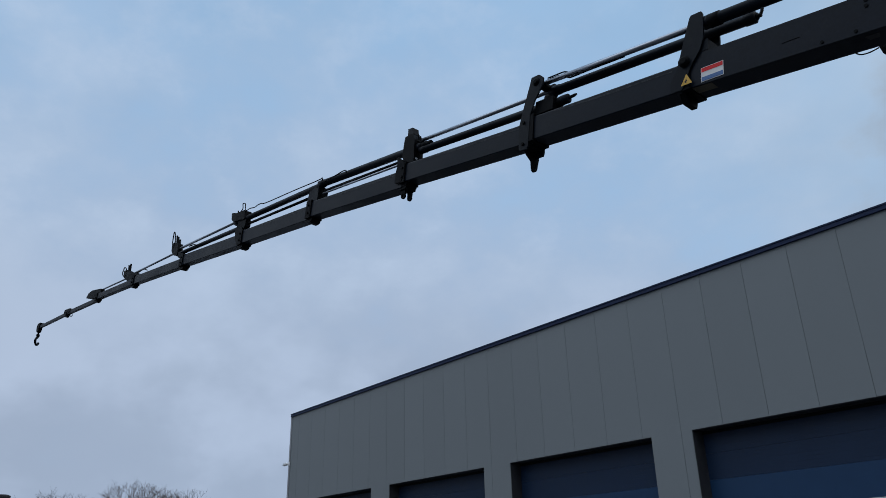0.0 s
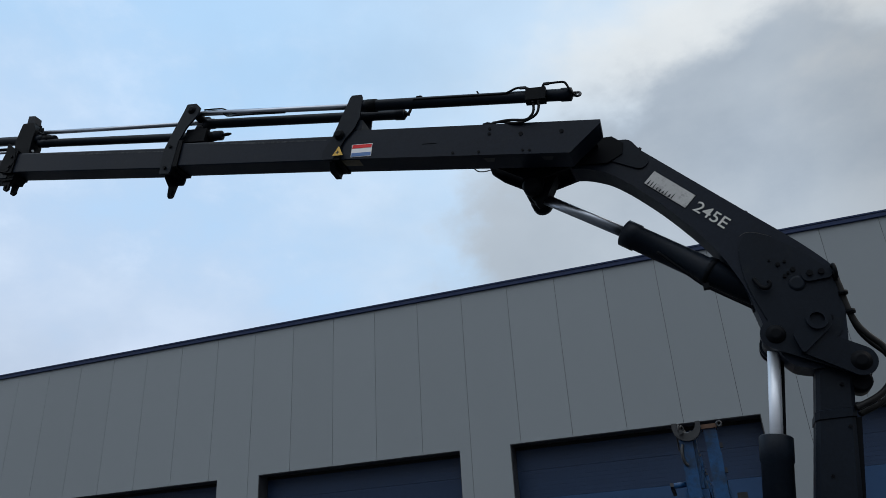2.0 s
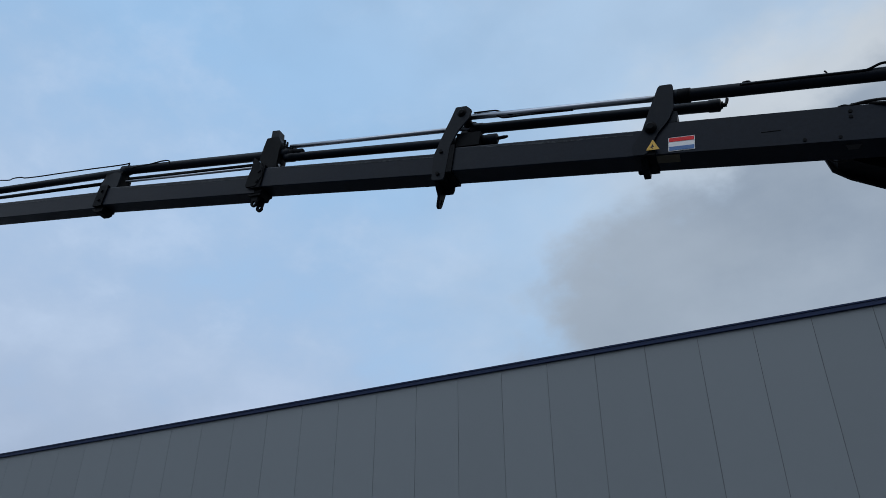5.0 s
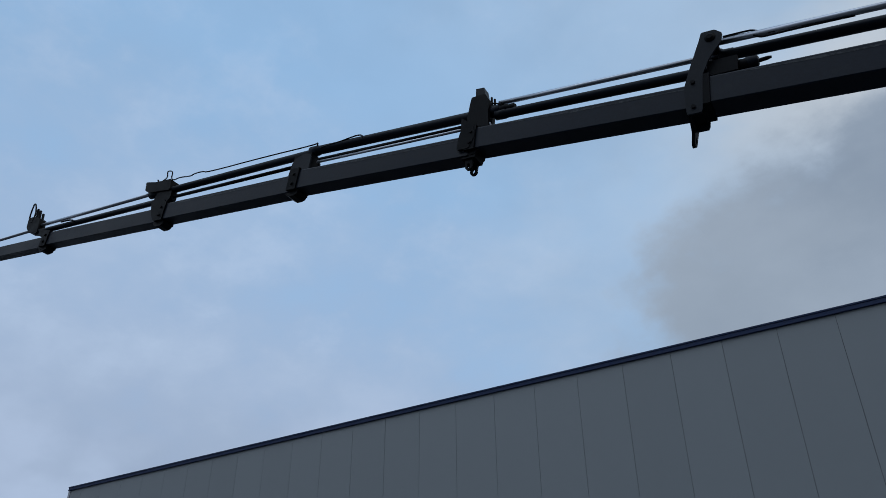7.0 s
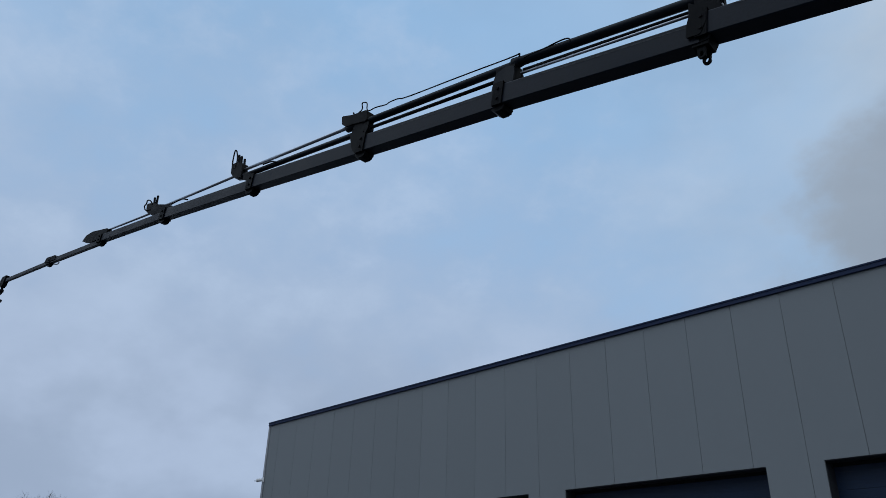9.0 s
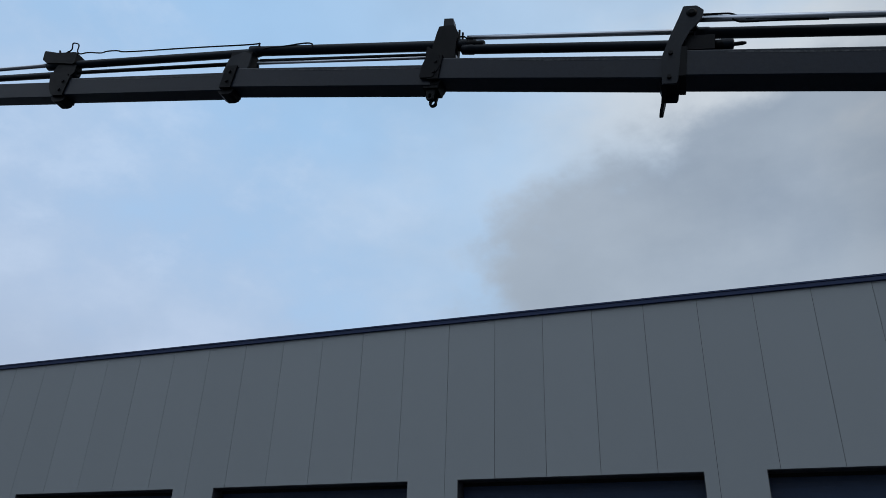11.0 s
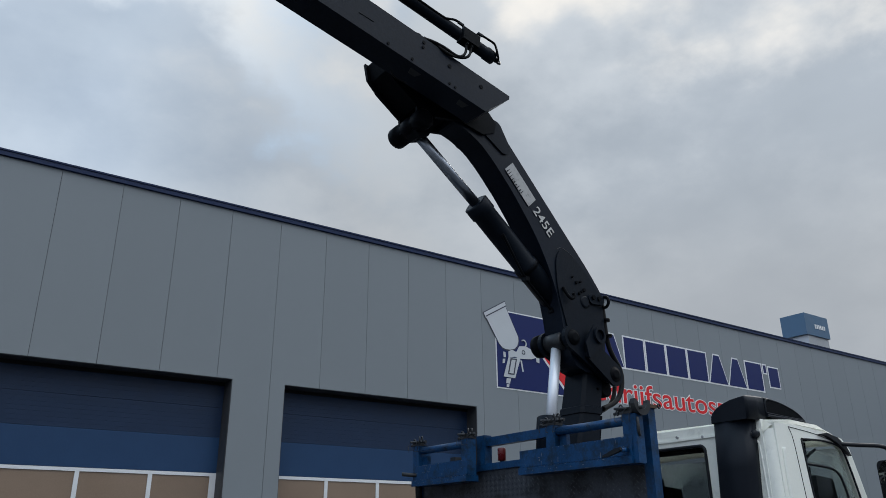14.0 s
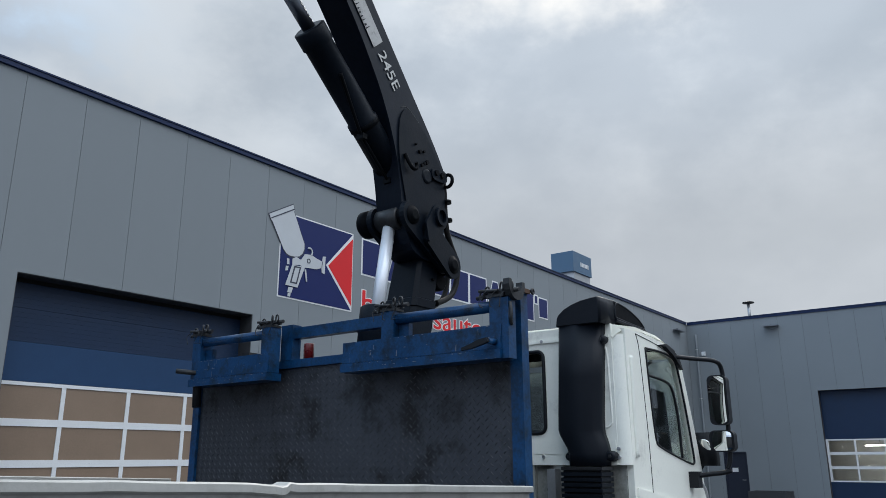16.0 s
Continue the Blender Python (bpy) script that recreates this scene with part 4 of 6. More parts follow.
    for a, b, r in ((5.838, 0.575, 0.011), (5.803, 0.545, 0.011)):
        part("fitting", add_rod(bmesh.new(), BL((a - 0.012, BC, b - 0.09)), BL((a, BC, b)), r, n=6), M_CRANE_DARK, secs[2])
    part("ram_end", smooth(turned(BL((5.78, BC, 0.4)), BL((5.58, BC, 0.392)), [(0, 0.05), (0.12, 0.05), (0.13, 0.042), (0.19, 0.042), (0.2, 0.034)], 14)), M_CRANE_DARK, secs[2])
    part("stop_block", prism([(5.983, 0.676), (5.898, 0.672), (5.876, 0.585), (5.975, 0.585)], 0.06, 0.15, BL, 0.006), M_CRANE, secs[2])
    cheek(secs[2], eased([(5.93, 0.22), (6.06, 0.32), (6.05, 0.18), (6.066, 0.1), (6.07, -0.03), (5.95, -0.03), (5.9, 0.1)], 0.1, 1), (0.008, BC * 2 - 0.008), mat=M_CRANE_DARK)
    for s_ in (0.068, 0.162):
        clevis(secs[2], 5.96, 0.0, s_, 0.25)
    part("eye_plate", prism([(5.88, -0.03), (6.05, -0.03), (6.03, -0.11), (5.9, -0.11)], 0.04, 0.19, BL, 0.004), M_CRANE_DARK, secs[2])
    cheek(secs[3], eased([(7.86, 0.2), (7.86, 0.38), (7.96, 0.42), (8.1, 0.36), (8.13, 0.1), (8.13, 0.0), (7.98, 0.0)], 0.15, 1), (0.05, BC * 2 - 0.04))
    part("bracket_block", box((7.87, 0.05, 0.24), (8.1, 0.18, 0.42), BL, 0.01), M_CRANE_DARK, secs[3])
    cheek(secs[4], eased([(10.28, 0.29), (10.04, 0.28), (9.99, 0.12), (9.96, 0.0), (10.14, 0.0), (10.2, 0.08)], 0.1, 1), (0.045, BC * 2 - 0.045), mat=M_CRANE_DARK)
    part("bracket_block", prism(eased([(10.25, 0.46), (10.01, 0.406), (10.0, 0.31), (10.03, 0.27), (10.06, 0.19), (10.26, 0.19), (10.29, 0.34)], 0.1, 1), 0.07, 0.16, BL, 0.006), M_CRANE_DARK, secs[4])
    part("bracket_block", prism(eased([(10.53, 0.615), (10.33, 0.575), (10.06, 0.57), (10.04, 0.41), (10.25, 0.43), (10.42, 0.44), (10.5, 0.49)], 0.1, 1), 0.055, 0.175, BL, 0.008), M_CRANE_DARK, secs[4])
    part("bracket_block", prism(eased([(12.53, 0.3), (12.26, 0.233), (12.17, 0.15), (12.3, 0.13), (12.52, 0.2)], 0.1, 1), 0.06, 0.17, BL, 0.006), M_CRANE_DARK, secs[5])
    part("valve_block", prism(eased([(12.93, 0.54), (12.8, 0.545), (12.645, 0.495), (12.6, 0.29), (12.6, 0.26), (12.79, 0.29), (12.9, 0.39)], 0.08, 1), 0.065, 0.165, BL, 0.008), M_CRANE_DARK, secs[5])
    for a, b, c, d in ((12.88, 0.7, 12.82, 0.53), (12.7, 0.59, 12.67, 0.48), (12.8, 0.66, 12.76, 0.52)):
        part("fitting", add_rod(bmesh.new(), BL((a, BC, b)), BL((c, BC, d)), 0.018, n=6), M_CRANE_DARK, secs[5])
    part("bracket_block", prism(eased([(15.38, 0.4), (15.32, 0.25), (15.05, 0.13), (14.9, 0.13), (14.42, 0.16), (14.55, 0.23), (14.98, 0.32), (15.2, 0.4)], 0.1, 1), 0.07, 0.16, BL, 0.01), M_CRANE_DARK, secs[6])
    for a, b, c, d in ((15.25, 0.51, 15.2, 0.36), (15.152, 0.525, 15.12, 0.34)):
        part("fitting", add_rod(bmesh.new(), BL((a, BC, b)), BL((c, BC, d)), 0.02, n=6), M_CRANE_DARK, secs[6])
    part("bracket_block", prism([(16.65, 0.06), (16.7, 0.2), (17.3, 0.24), (17.55, 0.2), (17.65, 0.1), (17.2, 0.02)], 0.07, 0.16, BL, 0.008), M_CRANE_DARK, secs[7])
    part("bracket_block", prism([(18.75, -0.1), (18.8, 0.0), (19.2, 0.0), (19.25, -0.1)], 0.07, 0.16, BL, 0.008), M_CRANE_DARK, secs[8])

    # rams: barrel and rod, (L, V) at the ends
    def ram(name, a, b, r, mat=M_CRANE, s=BC, caps=True, s_end=None):
        p, q_ = BL((a[0], s, a[1])), BL((b[0], s if s_end is None else s_end, b[1]))
        d = (q_ - p).length
        if caps:
            return part(name, smooth(turned(p, q_, [(0, r * 0.7), (0.01, r * 1.12), (0.09, r * 1.12), (0.1, r), (d - 0.12, r), (d - 0.11, r * 1.12), (d - 0.01, r * 1.12), (d, r * 0.75)])), mat, crane)
        return part(name, rod(p, q_, r), mat, crane)

    ram("ram_barrel", (0.22, 0.247), (2.12, 0.376), 0.05, s=-0.02, s_end=0.04)
    ram("ram_rod", (2.1, 0.375), (3.86, 0.51), 0.026, M_OLD_ROD, s=0.04, s_end=0.09, caps=False)
    ram("ram_barrel", (1.75, 0.357), (3.86, 0.458), 0.046, s=0.2)
    ram("ram_rod", (3.86, 0.462), (5.75, 0.485), 0.022, M_OLD_ROD, s=0.18, s_end=BC, caps=False)
    ram("ram_barrel", (3.56, 0.25), (5.78, 0.355), 0.042, s=BC)
    ram("ram_barrel", (5.72, 0.40), (7.95, 0.48), 0.048)
    ram("ram_rod", (5.8, 0.30), (7.8, 0.35), 0.022, M_CRANE_DARK, caps=False)
    ram("ram_rod", (5.8, 0.25), (7.8, 0.30), 0.014, M_OLD_ROD, s=BC - 0.03, caps=False)
    ram("ram_barrel", (7.85, 0.46), (10.45, 0.44), 0.042)
    ram("ram_rod", (8.0, 0.335), (10.1, 0.335), 0.02, M_CRANE_DARK, caps=False)
    ram("ram_rod", (10.4, 0.46), (12.8, 0.40), 0.022, M_OLD_ROD, caps=False)
    ram("ram_barrel", (10.0, 0.32), (12.7, 0.30), 0.035)
    ram("ram_rod", (12.7, 0.36), (15.2, 0.26), 0.02, M_OLD_ROD, caps=False)
    ram("ram_rod", (15.1, 0.23), (17.5, 0.17), 0.018, M_OLD_ROD, caps=False)
    # tail end of the first ram: valve block, eye, rigid pipes with fittings and two hoses
    valve = part("valve_block", box((0.432, -0.088, 0.19), (0.598, 0.0, 0.302), BL, 0.008), M_CRANE_DARK, crane)
    for L_, v in ((0.588, 0.302), (0.458, 0.302), (0.535, 0.188), (0.488, 0.188)):
        part("fitting", add_rod(bmesh.new(), BL((L_, -0.06, v - 0.014)), BL((L_, -0.06, v + 0.02)), 0.015, n=6), M_WORN, valve)
    part("fitting", add_rod(bmesh.new(), BL((0.65, -0.064, 0.327)), BL((0.6, -0.064, 0.325)), 0.014, n=6), M_WORN, valve)
    part("fitting", add_rod(bmesh.new(), BL((0.452, -0.076, 0.334)), BL((0.405, -0.078, 0.334)), 0.014, n=6), M_WORN, valve)
    part("ram_stub", rod(BL((0.25, -0.02, 0.249)), BL((0.19, -0.022, 0.245)), 0.022, n=12), M_CRANE_DARK, crane)
    ring = [BL((0.178 + 0.022 * math.cos(a), -0.022 + 0.012 * math.sin(a), 0.242 + 0.026 * math.sin(a))) for a in [k * math.pi / 5 for k in range(11)]]
    part("ram_eye", tube(ring, 0.011), M_WORN, crane)
    for pts in ([(0.588, -0.06, 0.31), (0.592, -0.062, 0.327), (0.63, -0.064, 0.327), (0.678, -0.062, 0.334), (0.75, -0.056, 0.3), (0.785, -0.052, 0.292), (1.0, -0.046, 0.306), (1.6, -0.026, 0.345)], [(0.458, -0.07, 0.31), (0.454, -0.076, 0.334), (0.41, -0.078, 0.335), (0.29, -0.085, 0.333), (0.268, -0.086, 0.316), (0.235, -0.084, 0.25), (0.208, -0.07, 0.21), (0.2, -0.03, 0.235)]):
        part("hydraulic_pipe", tube([BL(p) for p in pts], 0.0095), M_CRANE_DARK, crane)
    for pts in ([(0.535, -0.05, 0.185), (0.527, -0.045, 0.105), (0.55, -0.04, 0.057), (0.595, -0.03, 0.03), (0.716, -0.015, 0.058), (0.815, 0.0, 0.062), (0.9, 0.04, 0.07)], [(0.488, -0.055, 0.183), (0.489, -0.05, 0.095), (0.526, -0.035, 0.055), (0.62, -0.02, 0.02), (0.716, -0.01, 0.026), (0.79, 0.01, 0.062), (0.885, 0.04, 0.08)]):
        part("hydraulic_hose", tube([BL(p) for p in pts], 0.0115), M_RUBBER, crane)
    part("hose_clamp", prism([(0.86, 0.035), (0.98, 0.04), (0.97, 0.075), (0.93, 0.085), (0.88, 0.07)], 0.03, 0.12, BL, 0.006), M_CRANE_DARK, crane)
    part("clip", tube([BL((1.01, -0.02, 0.32)), BL((1.018, -0.02, 0.35)), BL((1.03, -0.02, 0.368))], 0.007), M_CRANE_DARK, crane)
    part("clip", tube([BL((1.53, 0.0, 0.365)), BL((1.535, 0.0, 0.392)), BL((1.585, 0.01, 0.392))], 0.009), M_CRANE_DARK, crane)
    part("ram_gland", smooth(turned(BL((1.96, 0.035, 0.365)), BL((2.06, 0.038, 0.372)), [(0, 0.052), (0.004, 0.058), (0.096, 0.058), (0.1, 0.05)])), M_CRANE_DARK, crane)
    part("nipple", smooth(turned(BL((1.77, 0.2, 0.358)), BL((1.715, 0.2, 0.355)), [(0, 0.03), (0.03, 0.03), (0.032, 0.018), (0.06, 0.016)], 10)), M_CRANE_DARK, crane)
    part("nipple", tube([BL((1.725, 0.2, 0.355)), BL((1.71, 0.205, 0.385)), BL((1.708, 0.21, 0.42))], 0.013), M_CRANE_DARK, crane)
    # grey pads under the main section
    for L_ in (0.9, 0.42):
        part("slide_pad", prism([(L_ - 0.05, 0.0), (L_ + 0.05, 0.0), (L_ + 0.03, 0.06), (L_ - 0.03, 0.06)], 0.0, 0.006, lambda p: BL((p[0], 0.05 + p[2], sec_top(0, p[0]) - 0.288 - p[1]))), M_WORN, main, "grey plastic slide pad")
    # pipes and wire loops along the outer rams
    for pts in ([(3.80, 0.535), (3.72, 0.533), (3.63, 0.53), (3.58, 0.525), (3.5, 0.47), (3.46, 0.46), (3.3, 0.455), (2.6, 0.425), (2.2, 0.41)], [(3.80, 0.515), (3.72, 0.513), (3.66, 0.51), (3.61, 0.5), (3.54, 0.44), (3.5, 0.432), (3.3, 0.43), (2.9, 0.41)], [(5.8, 0.46), (5.77, 0.465), (5.74, 0.44), (5.68, 0.43)],
                [(7.78, 0.46), (7.73, 0.472), (7.54, 0.48), (7.345, 0.507), (7.26, 0.495), (7.243, 0.45)], [(7.84, 0.5), (7.835, 0.545), (7.87, 0.525), (8.6, 0.539), (9.477, 0.535), (9.541, 0.567), (9.7, 0.566), (9.739, 0.541), (9.941, 0.57), (10.031, 0.546), (10.09, 0.58), (10.1, 0.667), (10.12, 0.694), (10.18, 0.713), (10.207, 0.705), (10.165, 0.613), (10.24, 0.579), (10.272, 0.547)], [(10.334, 0.612), (10.295, 0.553), (10.29, 0.52)],
                [(12.8, 0.46), (12.85, 0.455), (12.929, 0.52), (12.955, 0.73), (12.94, 0.785), (12.885, 0.74), (12.81, 0.584), (12.82, 0.48)], [(12.1, 0.34), (11.9, 0.34), (11.8, 0.30)], [(15.2, 0.27), (15.356, 0.271), (15.465, 0.385), (15.39, 0.407), (15.405, 0.487), (15.26, 0.442), (15.179, 0.357)],
                [(14.5, 0.22), (14.2, 0.26), (14.0, 0.2)], [(16.5, 0.02), (16.35, -0.04), (16.45, -0.08), (16.55, -0.03)], [(18.7, -0.2), (18.5, -0.24), (18.45, -0.2)]):
        part("hydraulic_pipe", tube([BL((a, 0.07, v)) for a, v in pts], 0.0075 if pts[0][0] < 9 else 0.0105), M_CRANE_DARK, crane)
    # short wire loop under the main section
    part("wire", tube([BL((1.05, 0.16, -0.28)), BL((1.02, 0.16, -0.31)), BL((0.96, 0.16, -0.315)), BL((0.9, 0.16, -0.3))], 0.005), M_RUBBER, crane)
    # hook at the tip
    h = thing("crane_hook", BL((21.5, BC, -0.25)), "dark steel swivel load hook hanging from the boom tip", "hook")
    top = BL((21.42, BC, -0.3))
    dn, fw = Vector((0, 0, -1)), Vector((0.8, -0.6, 0))
    part("boom_head", prism([(21.3, -0.1), (21.5, -0.12), (21.56, -0.2), (21.5, -0.33), (21.34, -0.33)], BC - 0.045, BC + 0.045, BL, 0.008), M_CRANE_DARK, crane)
    part("shackle", smooth(turned(top, top + dn * 0.12, [(0, 0.035), (0.02, 0.05), (0.05, 0.05), (0.07, 0.022), (0.12, 0.022)], 12)), M_CRANE_DARK, h)
    part("swivel", smooth(turned(top + dn * 0.1, top + dn * 0.2, [(0, 0.02), (0.01, 0.045), (0.06, 0.045), (0.08, 0.028), (0.1, 0.028)], 12)), M_CRANE_DARK, h)
    centre = top + dn * 0.3
    bow = [top + dn * 0.19] + [centre + fw * (0.092 * math.cos(radians(a))) - dn * (0.092 * math.sin(radians(a))) for a in range(70, -176, -20)]
    part("hook", tube(bow, 0.03), M_CRANE_DARK, h)


def build_arm(crane):
    n0, n1 = 0.35, 0.58  # yard side and far side of the arm
    o = [(8.02, 5.10), (8.21, 5.01), (8.29, 4.93), (8.66, 4.54), (9.03, 4.15), (9.30, 3.87), (9.47, 3.66), (9.49, 3.55), (9.47, 3.36), (9.43, 3.1), (9.38, 2.96), (9.2, 2.93), (9.03, 2.98), (8.93, 3.22), (8.90, 3.42),
         (8.86, 3.60), (8.77, 3.83), (8.65, 4.05), (8.42, 4.36), (8.2, 4.60), (8.04, 4.74), (7.87, 4.82), (7.72, 4.85), (7.75, 5.06)]
    arm = part("main_arm", prism(eased(o), n0, n1, AP, 0.006), M_BOOM, crane)
    # doubler plates at both ends
    o2 = eased([(8.93, 3.995), (9.0, 4.0), (9.13, 3.93), (9.26, 3.83), (9.44, 3.63), (9.45, 3.4), (9.41, 3.12), (9.05, 3.05), (8.96, 3.3), (8.87, 3.6), (8.865, 3.88)], 0.22, 2)
    part("doubler_plate", prism(o2, n0 - 0.012, n0 - 0.0005, AP, 0.004), M_CRANE, arm)
    o3 = strap([(8.1, 4.93, 0.09), (8.2, 4.93, 0.085), (8.3, 4.79, 0.07)], 20)
    part("doubler_plate", prism(o3, n0 - 0.014, n0 - 0.0005, AP, 0.004), M_CRANE, arm)
    part("pivot_boss", smooth(turned(AP((8.12, n0 - 0.024, 4.925)), AP((8.12, n1, 4.92)), [(0, 0.03), (0.004, 0.038), (0.012, 0.042), (0.06, 0.042)])), M_CRANE_DARK, arm)
    part("nipple", rod(AP((8.3, n0 + 0.05, 4.91)), AP((8.325, n0 + 0.05, 4.94)), 0.014, n=8), M_CRANE_DARK, arm)
    part("nipple", rod(AP((8.98, n0 + 0.05, 4.19)), AP((9.0, n0 + 0.05, 4.21)), 0.012, n=8), M_CRANE_DARK, arm)
    for x, z, r in ((9.111, 3.72, 0.015), (9.16, 3.735, 0.011), (9.201, 3.666, 0.017), (9.137, 3.624, 0.013), (9.165, 3.645, 0.01), (9.06, 3.76, 0.008), (9.36, 3.28, 0.014)):
        part("bolt", add_rod(bmesh.new(), AP((x, n0 - 0.028, z)), AP((x, n0 - 0.012, z)), r, n=8), M_CRANE_DARK, arm)
    # open line hook, disc and lug beside the lower pivot
    part("line_hook", tube([AP((8.93, n0 - 0.02, 3.64)), AP((8.945, n0 - 0.035, 3.59)), AP((8.97, n0 - 0.05, 3.545)), AP((9.01, n0 - 0.055, 3.54)), AP((9.03, n0 - 0.055, 3.575)), AP((9.015, n0 - 0.055, 3.595))], 0.014), M_CRANE_DARK, arm)
    part("boss", smooth(turned(AP((9.205, n0 - 0.024, 3.56)), AP((9.205, n0, 3.56)), [(0, 0.04), (0.006, 0.056), (0.024, 0.058)])), M_CRANE, arm)
    part("lug_plate", prism(strap([(9.29, 3.6, 0.045), (9.4, 3.61, 0.05)]), n0 - 0.034, n0 - 0.0125, AP, 0.006), M_CRANE, arm)
    for x in (9.3, 9.375):
        part("bolt", add_rod(bmesh.new(), AP((x, n0 - 0.05, 3.612)), AP((x, n0 - 0.034, 3.612)), 0.022, n=8), M_CRANE_DARK, arm)
    ring = [AP((9.46, n0 - 0.03 + 0.045 * math.cos(a), 3.6 + 0.05 * math.sin(a))) for a in [i * math.pi / 6 for i in range(13)]]
    part("lifting_eye", tube(ring, 0.014), M_CRANE_DARK, arm)
    # old scraped arc above the plate
    part("scratch", tube([AP((8.9, n0 - 0.0005, 3.99)), AP((8.95, n0 - 0.0005, 4.02)), AP((9.03, n0 - 0.0005, 4.0)), AP((9.12, n0 - 0.0005, 3.95))], 0.0025, 5), M_WORN, arm, "thin bare scratch")
    # lettering along the arm
    d = Vector((9.03 - 8.29, 0, 4.15 - 4.93)).normalized()
    up = Vector((-d.z, 0, d.x))

    def on_arm(p, x0, z0):
        v = d * p[0] + up * p[2]
        return AP((x0 + v.x, n0 - 0.006 - p[1], z0 + v.z))

    lab = part("maker_label", box((0, 0, 0), (0.385, 0.002, 0.13), lambda p: on_arm(p, 8.305, 4.582)), M_SILVER, arm, "worn silver maker's label")
    rnd = random.Random(7)
    for k in range(9):
        a, w, top_ = 0.02 + 0.028 * k, rnd.uniform(0.008, 0.02), rnd.uniform(0.03, 0.07) if k else 0.05
        part("label_mark", prism([(a, 0.004), (a + w, 0.004), (a + w * 0.8, top_), (a + w * 0.3, top_ * 0.8)], 0.002, 0.0032, lambda p: on_arm(p, 8.305, 4.582)), M_CRANE, lab, "worn-off dark bar")
    part("model_number", fit_text("245E", 0.278, 0.094, 0.003, 0.005, lambda p: on_arm(p, 8.618, 4.276)), M_TEXT_GREY, arm, "pale worn lettering")
    # lower knuckle: cheeks, pins, links
    for s in (n0 - 0.05, n1 + 0.02):
        part("knuckle_cheek", prism(strap([(8.984, 3.2, 0.106), (9.2, 3.12, 0.07), (9.4, 2.95, 0.08)], 22), s, s + 0.04, AP, 0.006), M_CRANE, crane)
        link = part("link", prism(strap([(9.2, 3.13, 0.07), (9.14, 3.06, 0.03), (9.456, 2.94, 0.102)], 22), s - 0.03, s - 0.002, AP, 0.006), M_CRANE, crane)
        part("link_lug", prism(strap([(9.254, 3.247, 0.095), (9.115, 3.16, 0.03), (9.13, 3.055, 0.018)], 18), s - 0.05, s - 0.0305, AP, 0.005), M_CRANE, link)
    part("pin", smooth(turned(AP((8.98, n0 - 0.08, 3.2)), AP((8.98, n1 + 0.16, 3.2)), [(0, 0.03), (0.004, 0.046), (0.014, 0.05), (0.015, 0.062), (0.03, 0.068), (0.1, 0.068), (0.4, 0.068), (0.405, 0.1), (0.46, 0.1), (0.48, 0.08)], 22)), M_CRANE_DARK, crane)
    part("boss_tube", holed(rounded((9.184, 3.177), (9.324, 3.317), 0.069, 7), [rounded((9.207, 3.2), (9.301, 3.294), 0.046, 6)], n0 - 0.125, n0 - 0.05, AP), M_CRANE, crane)
    part("boss_core", rod(AP((9.254, n0 - 0.09, 3.247)), AP((9.254, n0 - 0.05, 3.247)), 0.0455, n=16), M_CRANE_DARK, crane)
    part("pin", smooth(turned(AP((9.456, n0 - 0.1, 2.94)), AP((9.456, n1 + 0.1, 2.94)), [(0, 0.03), (0.004, 0.046), (0.014, 0.05), (0.015, 0.066), (0.03, 0.07), (0.48, 0.07), (0.5, 0.055)], 20)), M_CRANE_DARK, crane)
    part("stop_boss", smooth(turned(AP((9.44, n0 + 0.02, 2.83)), AP((9.44, n1 - 0.02, 2.83)), [(0, 0.06), (0.01, 0.072), (0.17, 0.072), (0.18, 0.06)], 18)), M_CRANE_DARK, crane)
    # hose over the back of the knuckle
    for s, r, k in ((0.36, 0.022, 0.0), (0.47, 0.019, 0.025)):
        run = [(9.45, 3.62), (9.475, 3.5), (9.475, 3.38), (9.5, 3.22), (9.56, 3.12), (9.64, 3.03), (9.655, 2.92), (9.61, 2.79), (9.52, 2.71), (9.36, 2.65)]
        part("hydraulic_hose", tube([AP((x + k, s, z - k)) for x, z in run], r), M_RUBBER, crane)
    for x, z in ((9.478, 3.44), (9.49, 3.3)):
        part("hose_clip", rod(AP((x, 0.335, z - 0.012)), AP((x, 0.335, z + 0.012)), 0.031, n=12), M_CRANE_DARK, crane)


